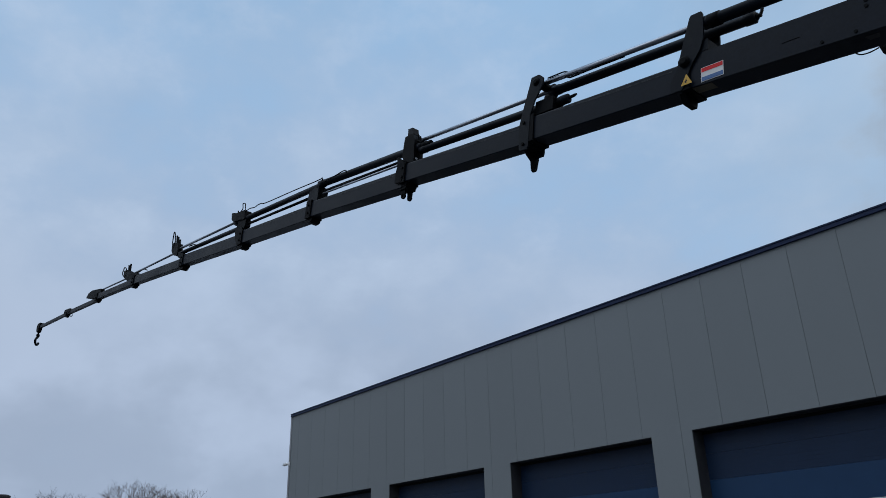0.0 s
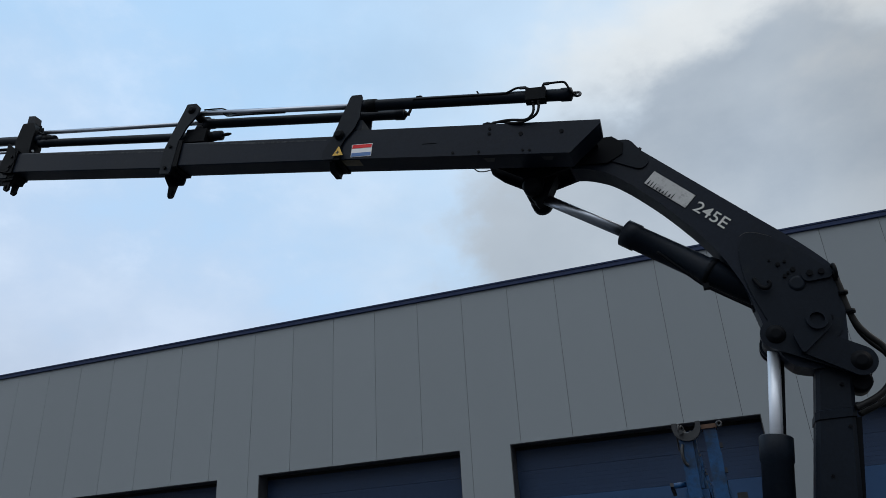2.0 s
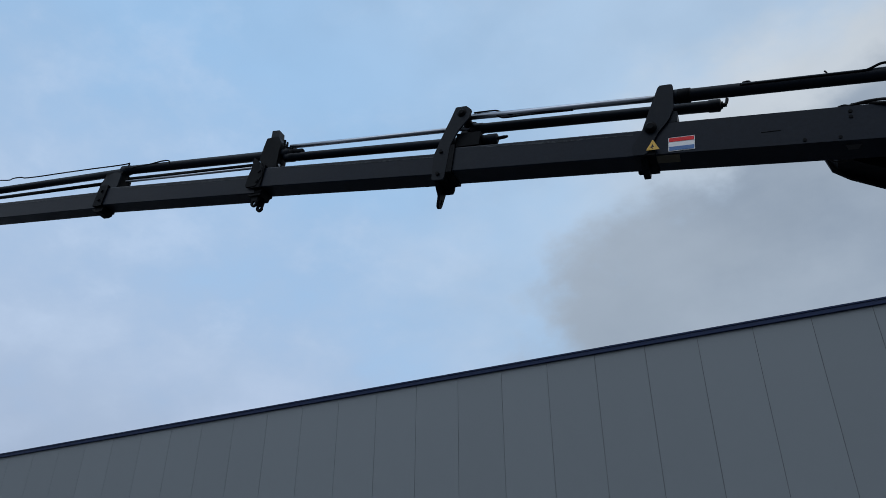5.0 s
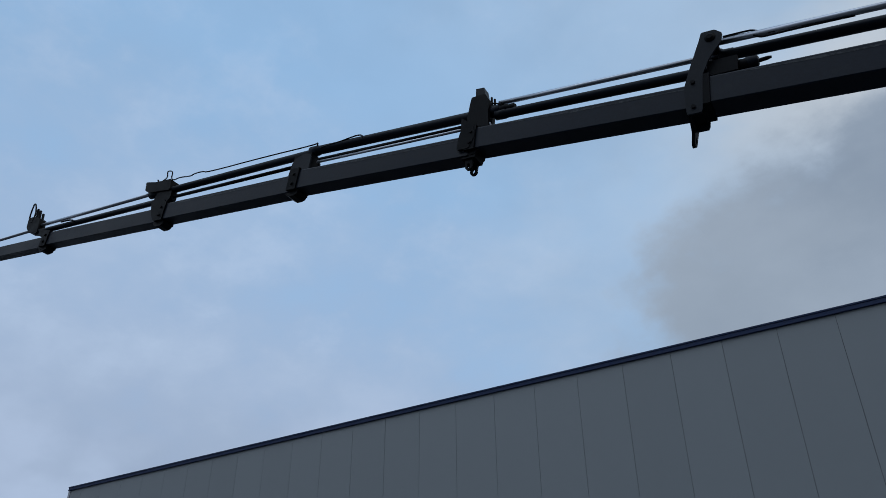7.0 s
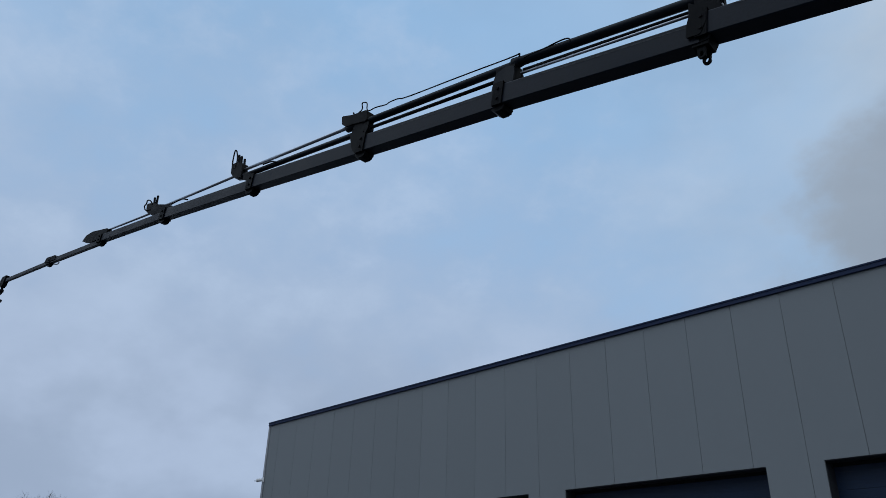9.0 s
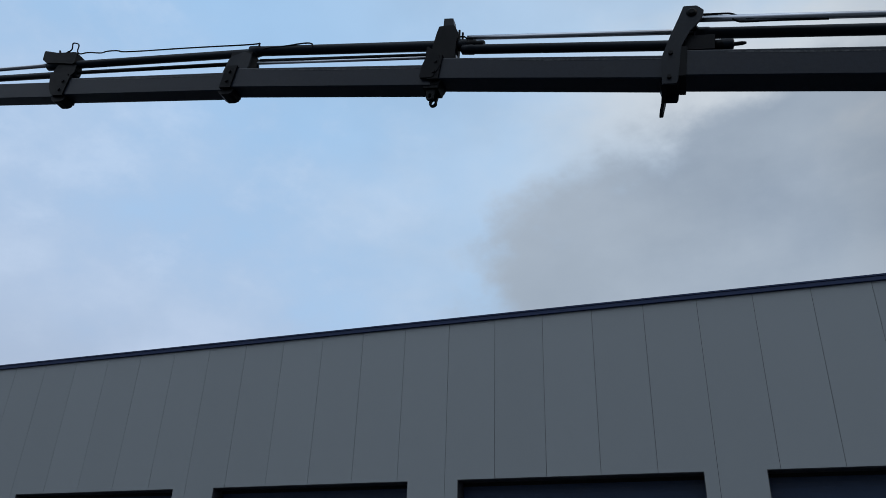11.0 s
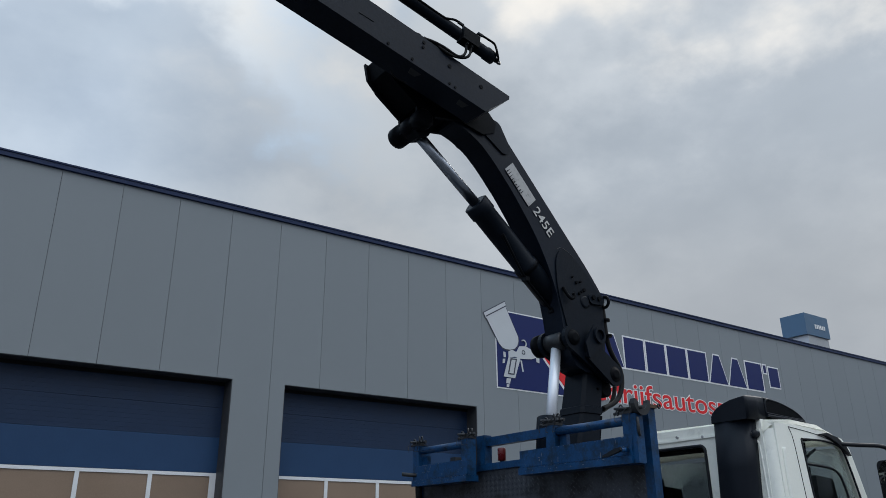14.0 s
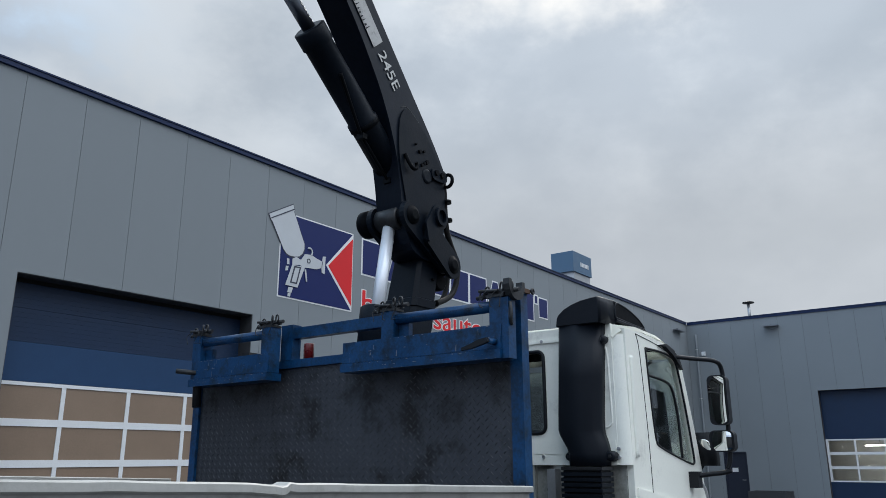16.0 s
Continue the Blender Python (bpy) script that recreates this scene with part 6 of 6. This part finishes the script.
def build_cab(truck):
    part("cab_floor", box((10.25, SIDE_Y + 0.06, 0.95), (11.75, FAR_Y - 0.06, 1.05)), M_BLACK, truck)
    # sides: outer outline and window, in (x, z)
    side = [(10.26, 1.05), (11.74, 1.05), (11.72, 1.35), (11.69, 1.5), (11.60, 1.78), (11.48, 2.1), (11.385, 2.34), (11.28, 2.425), (11.0, 2.465), (10.6, 2.49), (10.26, 2.49)]
    win = [(10.62, 2.385), (10.98, 2.392), (11.2, 2.365), (11.275, 2.325), (11.4, 2.0), (11.51, 1.61), (11.505, 1.57), (11.45, 1.56), (10.75, 1.69), (10.70, 1.73), (10.66, 2.0)]
    for y0, y1 in ((SIDE_Y, SIDE_Y + 0.045), (FAR_Y - 0.045, FAR_Y)):
        near = y0 == SIDE_Y
        w = part("cab_side", holed(side, [win], y0, y1), M_CAB, truck)
        yo = y0 + 0.018
        p = part("side_window", prism(win, yo, yo + 0.006), M_GLASS, w, "tinted side window")
        p.visible_shadow = False
        # rubber seal and the inner quarter bar
        seal = [(x, y0 - 0.002 if near else y1 + 0.002, z) for x, z in win + win[:1]]
        part("window_seal", tube(seal, 0.008, 6), M_BLACK, w, "black rubber seal")
        yb = y0 + 0.012
        part("window_bar", tube([(10.67, yb, 2.195), (10.95, yb, 2.185), (11.14, yb, 2.16), (11.22, yb, 2.03), (11.26, yb, 1.85), (11.27, yb, 1.61)], 0.011, 6), M_BLACK, w)
        # door shut lines
        yl = y0 - 0.001 if near else y1 + 0.001
        for pts in ([(10.455, 2.47), (10.5, 2.4), (10.525, 2.2), (10.565, 1.8), (10.578, 1.5), (10.58, 1.2), (10.57, 1.08)], [(10.455, 2.47), (10.85, 2.44), (11.1, 2.40)]):
            part("door_gap", tube([(x, yl, z) for x, z in pts], 0.003, 5), M_BLACK, w)
        part("corner_moulding", tube([(10.33, yl, 2.3), (10.325, yl, 2.0), (10.33, yl, 1.62)], 0.02, 6), M_CAB, w)
    # rounded rear corners
    for y, sgn in ((SIDE_Y, 1), (FAR_Y, -1)):
        arc = [(10.26 - 0.06 * math.sin(i * math.pi / 20), y + sgn * 0.075 * (1 - math.cos(i * math.pi / 20))) for i in range(11)]
        pts = arc + [(10.245, y + sgn * 0.075), (10.26, y + sgn * 0.045)]
        bm = bmesh.new()
        a = [bm.verts.new((p[0], p[1], 1.567)) for p in pts]
        b = [bm.verts.new((p[0] + 0.01, p[1] + sgn * 0.012, 2.445)) for p in pts]
        for i in range(len(a)):
            bm.faces.new((a[i], a[(i + 1) % len(a)], b[(i + 1) % len(a)], b[i]))
        bm.faces.new(a)
        bm.faces.new(b[::-1])
        part("rear_corner", bm, M_CAB, truck)
    # rear wall in (y, z) with its window
    f = lambda p: (p[1], p[0], p[2])
    w = part("cab_rear", holed([(SIDE_Y + 0.075, 1.57), (FAR_Y - 0.075, 1.57), (FAR_Y - 0.075, 2.52), (SIDE_Y + 0.075, 2.52)], [rounded((-9.0, 1.79), (-8.05, 2.365), 0.05)], REAR_X, REAR_X + 0.04, f), M_CAB, truck)
    p = part("rear_window", prism(rounded((-9.01, 1.78), (-8.04, 2.375), 0.05), REAR_X + 0.012, REAR_X + 0.018, f), M_GLASS_DARK, w, "dark tinted rear window")
    p.visible_shadow = False
    part("window_seal", tube([(REAR_X - 0.002, a, b) for a, b in rounded((-9.005, 1.785), (-8.045, 2.37), 0.05) + [(-8.045, 2.32)]], 0.014, 6), M_BLACK, w, "black rubber seal")
    part("crease", box((REAR_X - 0.007, SIDE_Y + 0.085, 1.640), (REAR_X - 0.0005, FAR_Y - 0.085, 1.728), bevel=0.003), M_CAB, w)
    part("lower_edge", box((REAR_X - 0.005, SIDE_Y + 0.08, 1.566), (REAR_X - 0.0005, FAR_Y - 0.08, 1.634), bevel=0.004), M_CAB, w)
    for y, z in ((-8.75, 2.46), (-9.0, 2.44), (-8.983, 1.622), (-8.6, 1.622), (-9.535, 1.673), (-9.535, 1.617)):
        part("bolt", rod((REAR_X - 0.018, y, z), (REAR_X, y, z), 0.012, n=8), M_STEEL, w)
    # dusty lower panel and ribs under the rear wall, their colour darkened for shade
    low = part("lower_panel", box((REAR_X + 0.045, SIDE_Y + 0.046, 1.06), (REAR_X + 0.057, FAR_Y - 0.046, 1.6)), M_CAB_DIRTY_SHADED, truck, "dusty pale lower rear panel")
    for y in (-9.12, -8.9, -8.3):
        part("stiffener", box((REAR_X + 0.005, y, 1.06), (REAR_X + 0.0445, y + 0.07, 1.565), bevel=0.006), M_CAB_DIRTY_SHADED, low)
    part("cross_member", box((REAR_X - 0.03, SIDE_Y + 0.1, 1.1), (REAR_X + 0.0045, FAR_Y - 0.1, 1.16), bevel=0.006), M_BLACK, low)
    part("grommet", rod((REAR_X + 0.03, -9.0, 1.4), (REAR_X + 0.0445, -9.0, 1.4), 0.02, n=12), M_BLACK, low)
    # pressed groove beside the intake
    part("pressed_groove", all_smooth(tube([(REAR_X + 0.001, -9.45, 2.372), (REAR_X + 0.001, -9.475, 2.362), (REAR_X + 0.001, -9.489, 2.33), (REAR_X + 0.001, -9.493, 2.1), (REAR_X + 0.001, -9.499, 1.86), (REAR_X + 0.001, -9.49, 1.826), (REAR_X + 0.001, -9.455, 1.812)], 0.008, 8)), M_CAB, w)
    part("roof_gutter", box((REAR_X - 0.012, SIDE_Y + 0.09, 2.425), (REAR_X - 0.0005, FAR_Y - 0.09, 2.445), bevel=0.003), M_CAB, w)
    # roof: crowned slab
    bm = bmesh.new()
    rows = []
    for x, e in ((10.2, -0.03), (10.24, 0.02), (10.6, 0.045), (11.0, 0.03), (11.25, -0.035), (11.36, -0.12)):
        rows.append([bm.verts.new((x, MID_Y + (FAR_Y - SIDE_Y) / 2 * t * (0.94 if x < 10.22 else 0.985 if x < 10.3 else 1.0), 2.495 + e + 0.03 * (1 - t * t) - (0.045 if abs(t) > 0.97 else 0.0))) for t in (-1, -0.95, -0.6, 0, 0.6, 0.95, 1)])
    for a, b in zip(rows, rows[1:]):
        for k in range(6):
            bm.faces.new((a[k], a[k + 1], b[k + 1], b[k])).smooth = True
    bmesh.ops.solidify(bm, geom=bm.faces[:], thickness=0.02)
    part("cab_roof", bm, M_CAB, truck)
    # windscreen and front
    f2 = lambda x, z, t: (x + 0.16 * (1 - t * t), MID_Y + (FAR_Y - SIDE_Y - 0.06) / 2 * t, z)
    bm = bmesh.new()
    rows = [[bm.verts.new(f2(x, z, t)) for t in (-1, -0.6, 0, 0.6, 1)] for x, z in ((11.375, 2.37), (11.475, 2.1), (11.595, 1.78), (11.685, 1.51))]
    for a, b in zip(rows, rows[1:]):
        for k in range(4):
            bm.faces.new((a[k], a[k + 1], b[k + 1], b[k])).smooth = True
    bmesh.ops.solidify(bm, geom=bm.faces[:], thickness=0.006)
    p = part("windscreen", bm, M_GLASS, truck, "tinted windscreen")
    p.visible_shadow = False
    bm = bmesh.new()
    rows = [[bm.verts.new(f2(x, z, t)) for t in (-1, -0.6, 0, 0.6, 1)] for x, z in ((11.69, 1.505), (11.73, 1.2), (11.75, 0.6), (11.69, 0.4))]
    for a, b in zip(rows, rows[1:]):
        for k in range(4):
            bm.faces.new((a[k], a[k + 1], b[k + 1], b[k])).smooth = True
    bmesh.ops.solidify(bm, geom=bm.faces[:], thickness=0.03)
    part("front_panel", bm, M_CAB, truck)
    part("lower_skirt", box((10.6, SIDE_Y + 0.0, 0.75), (11.66, SIDE_Y + 0.05, 1.048), bevel=0.01), M_CAB, truck)
    part("lower_skirt", box((10.6, FAR_Y - 0.05, 0.75), (11.66, FAR_Y, 1.048), bevel=0.01), M_CAB, truck)
    part("door_ledge", prism([(10.3, 1.42), (11.62, 1.22), (11.62, 1.18), (10.3, 1.36)], SIDE_Y - 0.012, SIDE_Y - 0.0005, bevel=0.004), M_CAB, truck)
    # seats and dashboard
    for y in (-9.285, -7.8):
        s = part("seat", prism([(10.84, 1.35), (11.45, 1.35), (11.45, 1.5), (11.26, 1.52), (11.16, 2.1), (10.9, 2.12)], y - 0.24, y + 0.24, bevel=0.05, seg=2), M_SEAT, truck, "dark cloth seat")
        part("headrest", box((10.93, y - 0.12, 2.125), (11.06, y + 0.12, 2.2), bevel=0.04, seg=2), M_SEAT, s)
    part("seat_base", box((10.4, -9.4, 1.05), (11.0, -7.7, 1.34), bevel=0.02), M_BLACK, truck)
    wheel = [(11.28 + 0.05 * math.cos(a), -9.15 + 0.21 * math.sin(a), 1.66 + 0.2 * math.cos(a)) for a in [i * math.pi / 8 for i in range(17)]]
    part("steering_wheel", tube(wheel, 0.016), M_BLACK, truck)
    part("steering_column", rod((11.3, -9.15, 1.62), (11.45, -9.15, 1.45), 0.03), M_BLACK, truck)
    part("side_visor", prism([(10.63, 2.37), (10.76, 2.37), (10.75, 2.27), (10.68, 2.2), (10.64, 2.2)], -9.555, -9.53, bevel=0.008), M_SEAT, truck, "dark folded visor")
    part("grab_handle", tube([(10.72, -9.53, 2.17), (10.74, -9.53, 2.22), (10.9, -9.5, 2.29), (11.0, -9.5, 2.33)], 0.012), M_BLACK, truck)
    part("headliner", box((10.28, -9.5, 2.41), (11.05, -7.55, 2.44), bevel=0.005), M_SEAT, truck)
    part("rear_lining", box((10.27, -9.5, 1.06), (10.285, -9.05, 2.4)), M_SEAT, truck)
    part("door_lining", box((10.55, -9.552, 1.08), (11.5, -9.54, 1.53)), M_SEAT, truck)
    part("dashboard", box((11.3, SIDE_Y + 0.06, 1.15), (11.58, FAR_Y - 0.06, 1.47), bevel=0.05, seg=2), M_BLACK, truck)
    # air intake on the rear corner
    bm = bmesh.new()
    rows = []
    for z, l, c, r in ((2.512, -9.194, -9.328, -9.487), (2.15, -9.176, -9.320, -9.465), (1.90, -9.163, -9.305, -9.448), (1.80, -9.159, -9.298, -9.446), (1.765, -9.168, -9.30, -9.45), (1.72, -9.193, -9.315, -9.468), (1.675, -9.219, -9.333, -9.478), (1.64, -9.228, -9.345, -9.48), (1.562, -9.23, -9.35, -9.475)):
        rows.append([bm.verts.new((x, y, z)) for x, y in ((10.199, l), (10.09, l), (10.068, l - 0.006), (10.057, l - 0.024), (10.053, c + 0.03), (10.052, c), (10.06, c - 0.026), (10.084, r + 0.045), (10.1, r + 0.02), (10.124, r + 0.004), (10.15, r), (10.199, r))])
    for a, b in zip(rows, rows[1:]):
        for k in range(12):
            bm.faces.new((a[k], a[(k + 1) % 12], b[(k + 1) % 12], b[k])).smooth = True
    bm.faces.new(rows[0])
    bm.faces.new(rows[-1][::-1])
    snork = part("air_intake", bm, M_INTAKE, truck, "tall black plastic air intake")
    # hood with a domed back, and the closed scoop with its mouth side towards the yard
    dome = [(-9.19, 2.516), (-9.196, 2.568), (-9.21, 2.592), (-9.247, 2.624), (-9.305, 2.652), (-9.378, 2.674), (-9.45, 2.684), (-9.498, 2.688)]
    bm = bmesh.new()
    rows = []
    for x, k, side in ((10.05, 0.0, -9.50), (10.058, 0.006, -9.51), (10.075, 0.01, -9.515), (10.18, 0.016, -9.515), (10.3, 0.018, -9.515)):
        o = [(y, z + k) for y, z in dome] + [(side, 2.676 + k), (side - 0.004, 2.655), (side - 0.002, 2.516)]
        rows.append([bm.verts.new((x, y, z)) for y, z in o])
    for a, b in zip(rows, rows[1:]):
        for k in range(len(a)):
            bm.faces.new((a[k], a[(k + 1) % len(a)], b[(k + 1) % len(a)], b[k])).smooth = True
    bm.faces.new(rows[0])
    bm.faces.new(rows[-1][::-1])
    hood = part("intake_hood", bm, M_INTAKE, snork)
    part("hood_seam", box((10.052, -9.494, 2.511), (10.19, -9.19, 2.517)), M_CRANE_DARK, hood)
    bm = bmesh.new()
    rows = []
    for x, top, w in ((10.3, 2.706, 0.20), (10.33, 2.708, 0.19), (10.45, 2.70, 0.16), (10.6, 2.68, 0.12), (10.75, 2.645, 0.09), (10.85, 2.605, 0.07), (10.9, 2.565, 0.05)):
        low = 2.552 - 0.02 * (x - 10.3)
        e = min(0.012, (top - low) * 0.3)
        o = [(-9.515, low), (-9.515, top - e), (-9.505, top - 0.3 * e), (-9.485, top), (-9.515 + w, top - 0.012), (-9.515 + w, low)]
        rows.append([bm.verts.new((x, y, z)) for y, z in o])
    for a, b in zip(rows, rows[1:]):
        for k in range(6):
            f_ = bm.faces.new((a[k], a[(k + 1) % 6], b[(k + 1) % 6], b[k]))
            f_.smooth = k in (1, 2, 3)
    bm.faces.new(rows[0])
    bm.faces.new(rows[-1][::-1])
    scoop = part("intake_scoop", bm, M_INTAKE, snork)
    lip = [(10.315, 2.578), (10.312, 2.69), (10.45, 2.685), (10.6, 2.662), (10.75, 2.625), (10.84, 2.585), (10.87, 2.56), (10.6, 2.566)]
    # flat near-black sheet in place of the shaded hollow of the mouth
    part("intake_mouth", prism(lip, -9.519, -9.5155), M_CRANE_DARK, scoop, "dark intake mouth")
    part("mouth_rim", tube([(x, -9.518, z) for x, z in lip + lip[:1]], 0.007, 6), M_INTAKE, scoop)
    part("mouth_sill", tube([(10.31, -9.522, 2.556), (10.5, -9.524, 2.553), (10.7, -9.522, 2.549), (10.88, -9.518, 2.545)], 0.012, 8), M_INTAKE, scoop)
    bellows = part("bellows", box((10.0, -9.482, 1.22), (10.16, -9.222, 1.545), bevel=0.01), M_BLACK, snork, "black ribbed rubber bellows")
    part("band", box((9.986, -9.497, 1.536), (10.174, -9.212, 1.556), bevel=0.004), M_WORN, bellows, "dull steel clamp band")
    for k in range(8):
        part("rib", box((9.986, -9.494, 1.500 - 0.034 * k), (10.172, -9.21, 1.522 - 0.034 * k), bevel=0.008, seg=2), M_INTAKE, bellows)
    # screwed ears
    for y, z, r in ((-9.205, 1.624, 0.03), (-9.497, 1.624, 0.034), (-9.475, 2.408, 0.03)):
        ear = part("ear", smooth(turned((10.125, y, z), (10.2, y, z), [(0, r * 0.6), (0.006, r * 0.9), (0.014, r), (0.075, r)], 16)), M_INTAKE, snork)
        part("screw", rod((10.118, y, z), (10.126, y, z), 0.011, n=8), M_WORN, ear)
    part("rear_bracket", box((10.12, -9.1, 1.05), (10.2, -9.04, 1.54), bevel=0.008), M_STEEL, truck)
    # mirrors on the yard side
    arm_ = part("mirror_arm", tube([(11.2, -9.6, 2.38), (11.28, -9.72, 2.36), (11.42, -9.86, 2.35), (11.49, -9.88, 2.3), (11.50, -9.88, 2.1), (11.50, -9.88, 1.7), (11.50, -9.87, 1.58), (11.49, -9.85, 1.53)], 0.017), M_BLACK, truck, "black tubular mirror arm")
    for name, zlo, zhi, w, radius in (("mirror", 1.855, 2.235, 0.07, 1.2), ("wide_mirror", 1.655, 1.815, 0.088, 0.4)):
        seat = lambda lean: (lambda a: (lambda p: Vector((11.44, -9.845, p[2])) + a * p[0] + Vector((-a.y, a.x, 0)) * p[1]))(Vector((lean, -1, 0)).normalized())
        part(name, prism(rounded((-w, zlo), (w, zhi), 0.04), -0.02, 0.09, seat(0.06), 0.02, 2), M_BLACK, arm_, "black mirror housing")
        part("mirror_glass", dished(w - 0.009, zlo + 0.009, zhi - 0.009, 0.03, radius, seat(-0.09)), M_MIRROR, arm_, "convex mirror glass")
    part("mirror_foot", box((11.35, -9.67, 1.39), (11.44, -9.59, 1.51), bevel=0.035, seg=3), M_BLACK, truck)
    part("mirror_strut", tube([(11.4, -9.64, 1.475), (11.43, -9.72, 1.49), (11.46, -9.82, 1.5), (11.475, -9.88, 1.515)], 0.018), M_BLACK, truck)
    # round kerb mirror ahead of the door
    kerb = part("kerb_mirror", all_smooth(box((11.67, -9.71, 1.55), (11.8, -9.57, 1.81), bevel=0.055, seg=4)), M_BLACK, truck, "black round-backed kerb mirror")
    part("mirror_glass", smooth(turned((11.672, -9.64, 1.705), (11.6, -9.615, 1.675), [(0, 0.058), (0.003, 0.054), (0.007, 0.035), (0.009, 0.006)], 18)), M_MIRROR, kerb, "convex mirror glass")
    part("mirror_stem", tube([(11.74, -9.6, 1.57), (11.73, -9.56, 1.5), (11.7, -9.5, 1.48)], 0.015), M_BLACK, kerb)
    part("corner_deflector", prism([(10.88, 2.435), (11.0, 2.455), (11.16, 2.425), (11.28, 2.36), (11.34, 2.285), (11.27, 2.315), (11.13, 2.385), (10.98, 2.432)], SIDE_Y - 0.03, SIDE_Y + 0.0, bevel=0.01, seg=2), M_BLACK, truck, "smoked roof-corner deflector")
    part("grab_rail", tube([(11.55, SIDE_Y - 0.03, 1.42), (11.6, SIDE_Y - 0.05, 1.35), (11.62, SIDE_Y - 0.05, 1.1)], 0.012), M_STEEL, truck)


truck = thing("flatbed_truck", (7.5, MID_Y, GROUND), "white cab flatbed truck with low white drop sides", "truck")
build_headboard(truck)
build_bed(truck)
build_cab(truck)
part = plain_part


# ---- cladding panels ----
def build_panels():
    x = WALL_L + 0.06
    edges = [x] + list(range(-18, 41)) + [WALL_R + 0.002]
    share = {}
    for a, b in zip(edges, edges[1:]):
        o = panel_outline(a, b)
        key = tuple((round(p[0] - a, 3), round(p[1], 3)) for p in o)
        if key not in share:
            bm = prism([(p[0] - a, p[1]) for p in o], 0.0, 0.0115)
            me = bpy.data.meshes.new("panel")
            bmesh.ops.recalc_face_normals(bm, faces=bm.faces)
            bm.to_mesh(me)
            bm.free()
            me.materials.append(M_PANEL)
            share[key] = me
        ob = new("panel", share[key])
        ob.parent = hall
        ob.matrix_basis = Matrix.Translation((a, 0, 0))
    # the wing's panels, along y
    g = 0.0035
    y0, y1, ztop, py0, py1, pz = -5.25, -9.5, 4.32, -1.15, -2.12, 1.89
    f = lambda p: (p[1], p[0], p[2])
    for k in range(34):
        a, b = -k - (g if k else 0.003), -k - 1 + g
        o = [(a, GROUND), (b, GROUND), (b, WALL_TOP), (a, WALL_TOP)]
        for d0, d1, dz in ((y0, y1, ztop), (py0, py1, pz)):
            if d0 >= a and b >= d1:
                o = [(a, dz), (b, dz), (b, WALL_TOP), (a, WALL_TOP)]
            elif b < d0 < a and b >= d1:
                o = [(a, GROUND), (d0, GROUND), (d0, dz), (b, dz), (b, WALL_TOP), (a, WALL_TOP)]
            elif b < d1 < a and d0 >= a:
                o = [(a, dz), (d1, dz), (d1, GROUND), (b, GROUND), (b, WALL_TOP), (a, WALL_TOP)]
            elif b < d1 and d0 < a and d0 > b:
                o = [(a, GROUND), (d0, GROUND), (d0, dz), (d1, dz), (d1, GROUND), (b, GROUND), (b, WALL_TOP), (a, WALL_TOP)]
        part("panel", prism(o, WALL_R, WALL_R + 0.0115, f), M_PANEL, wing)


build_panels()
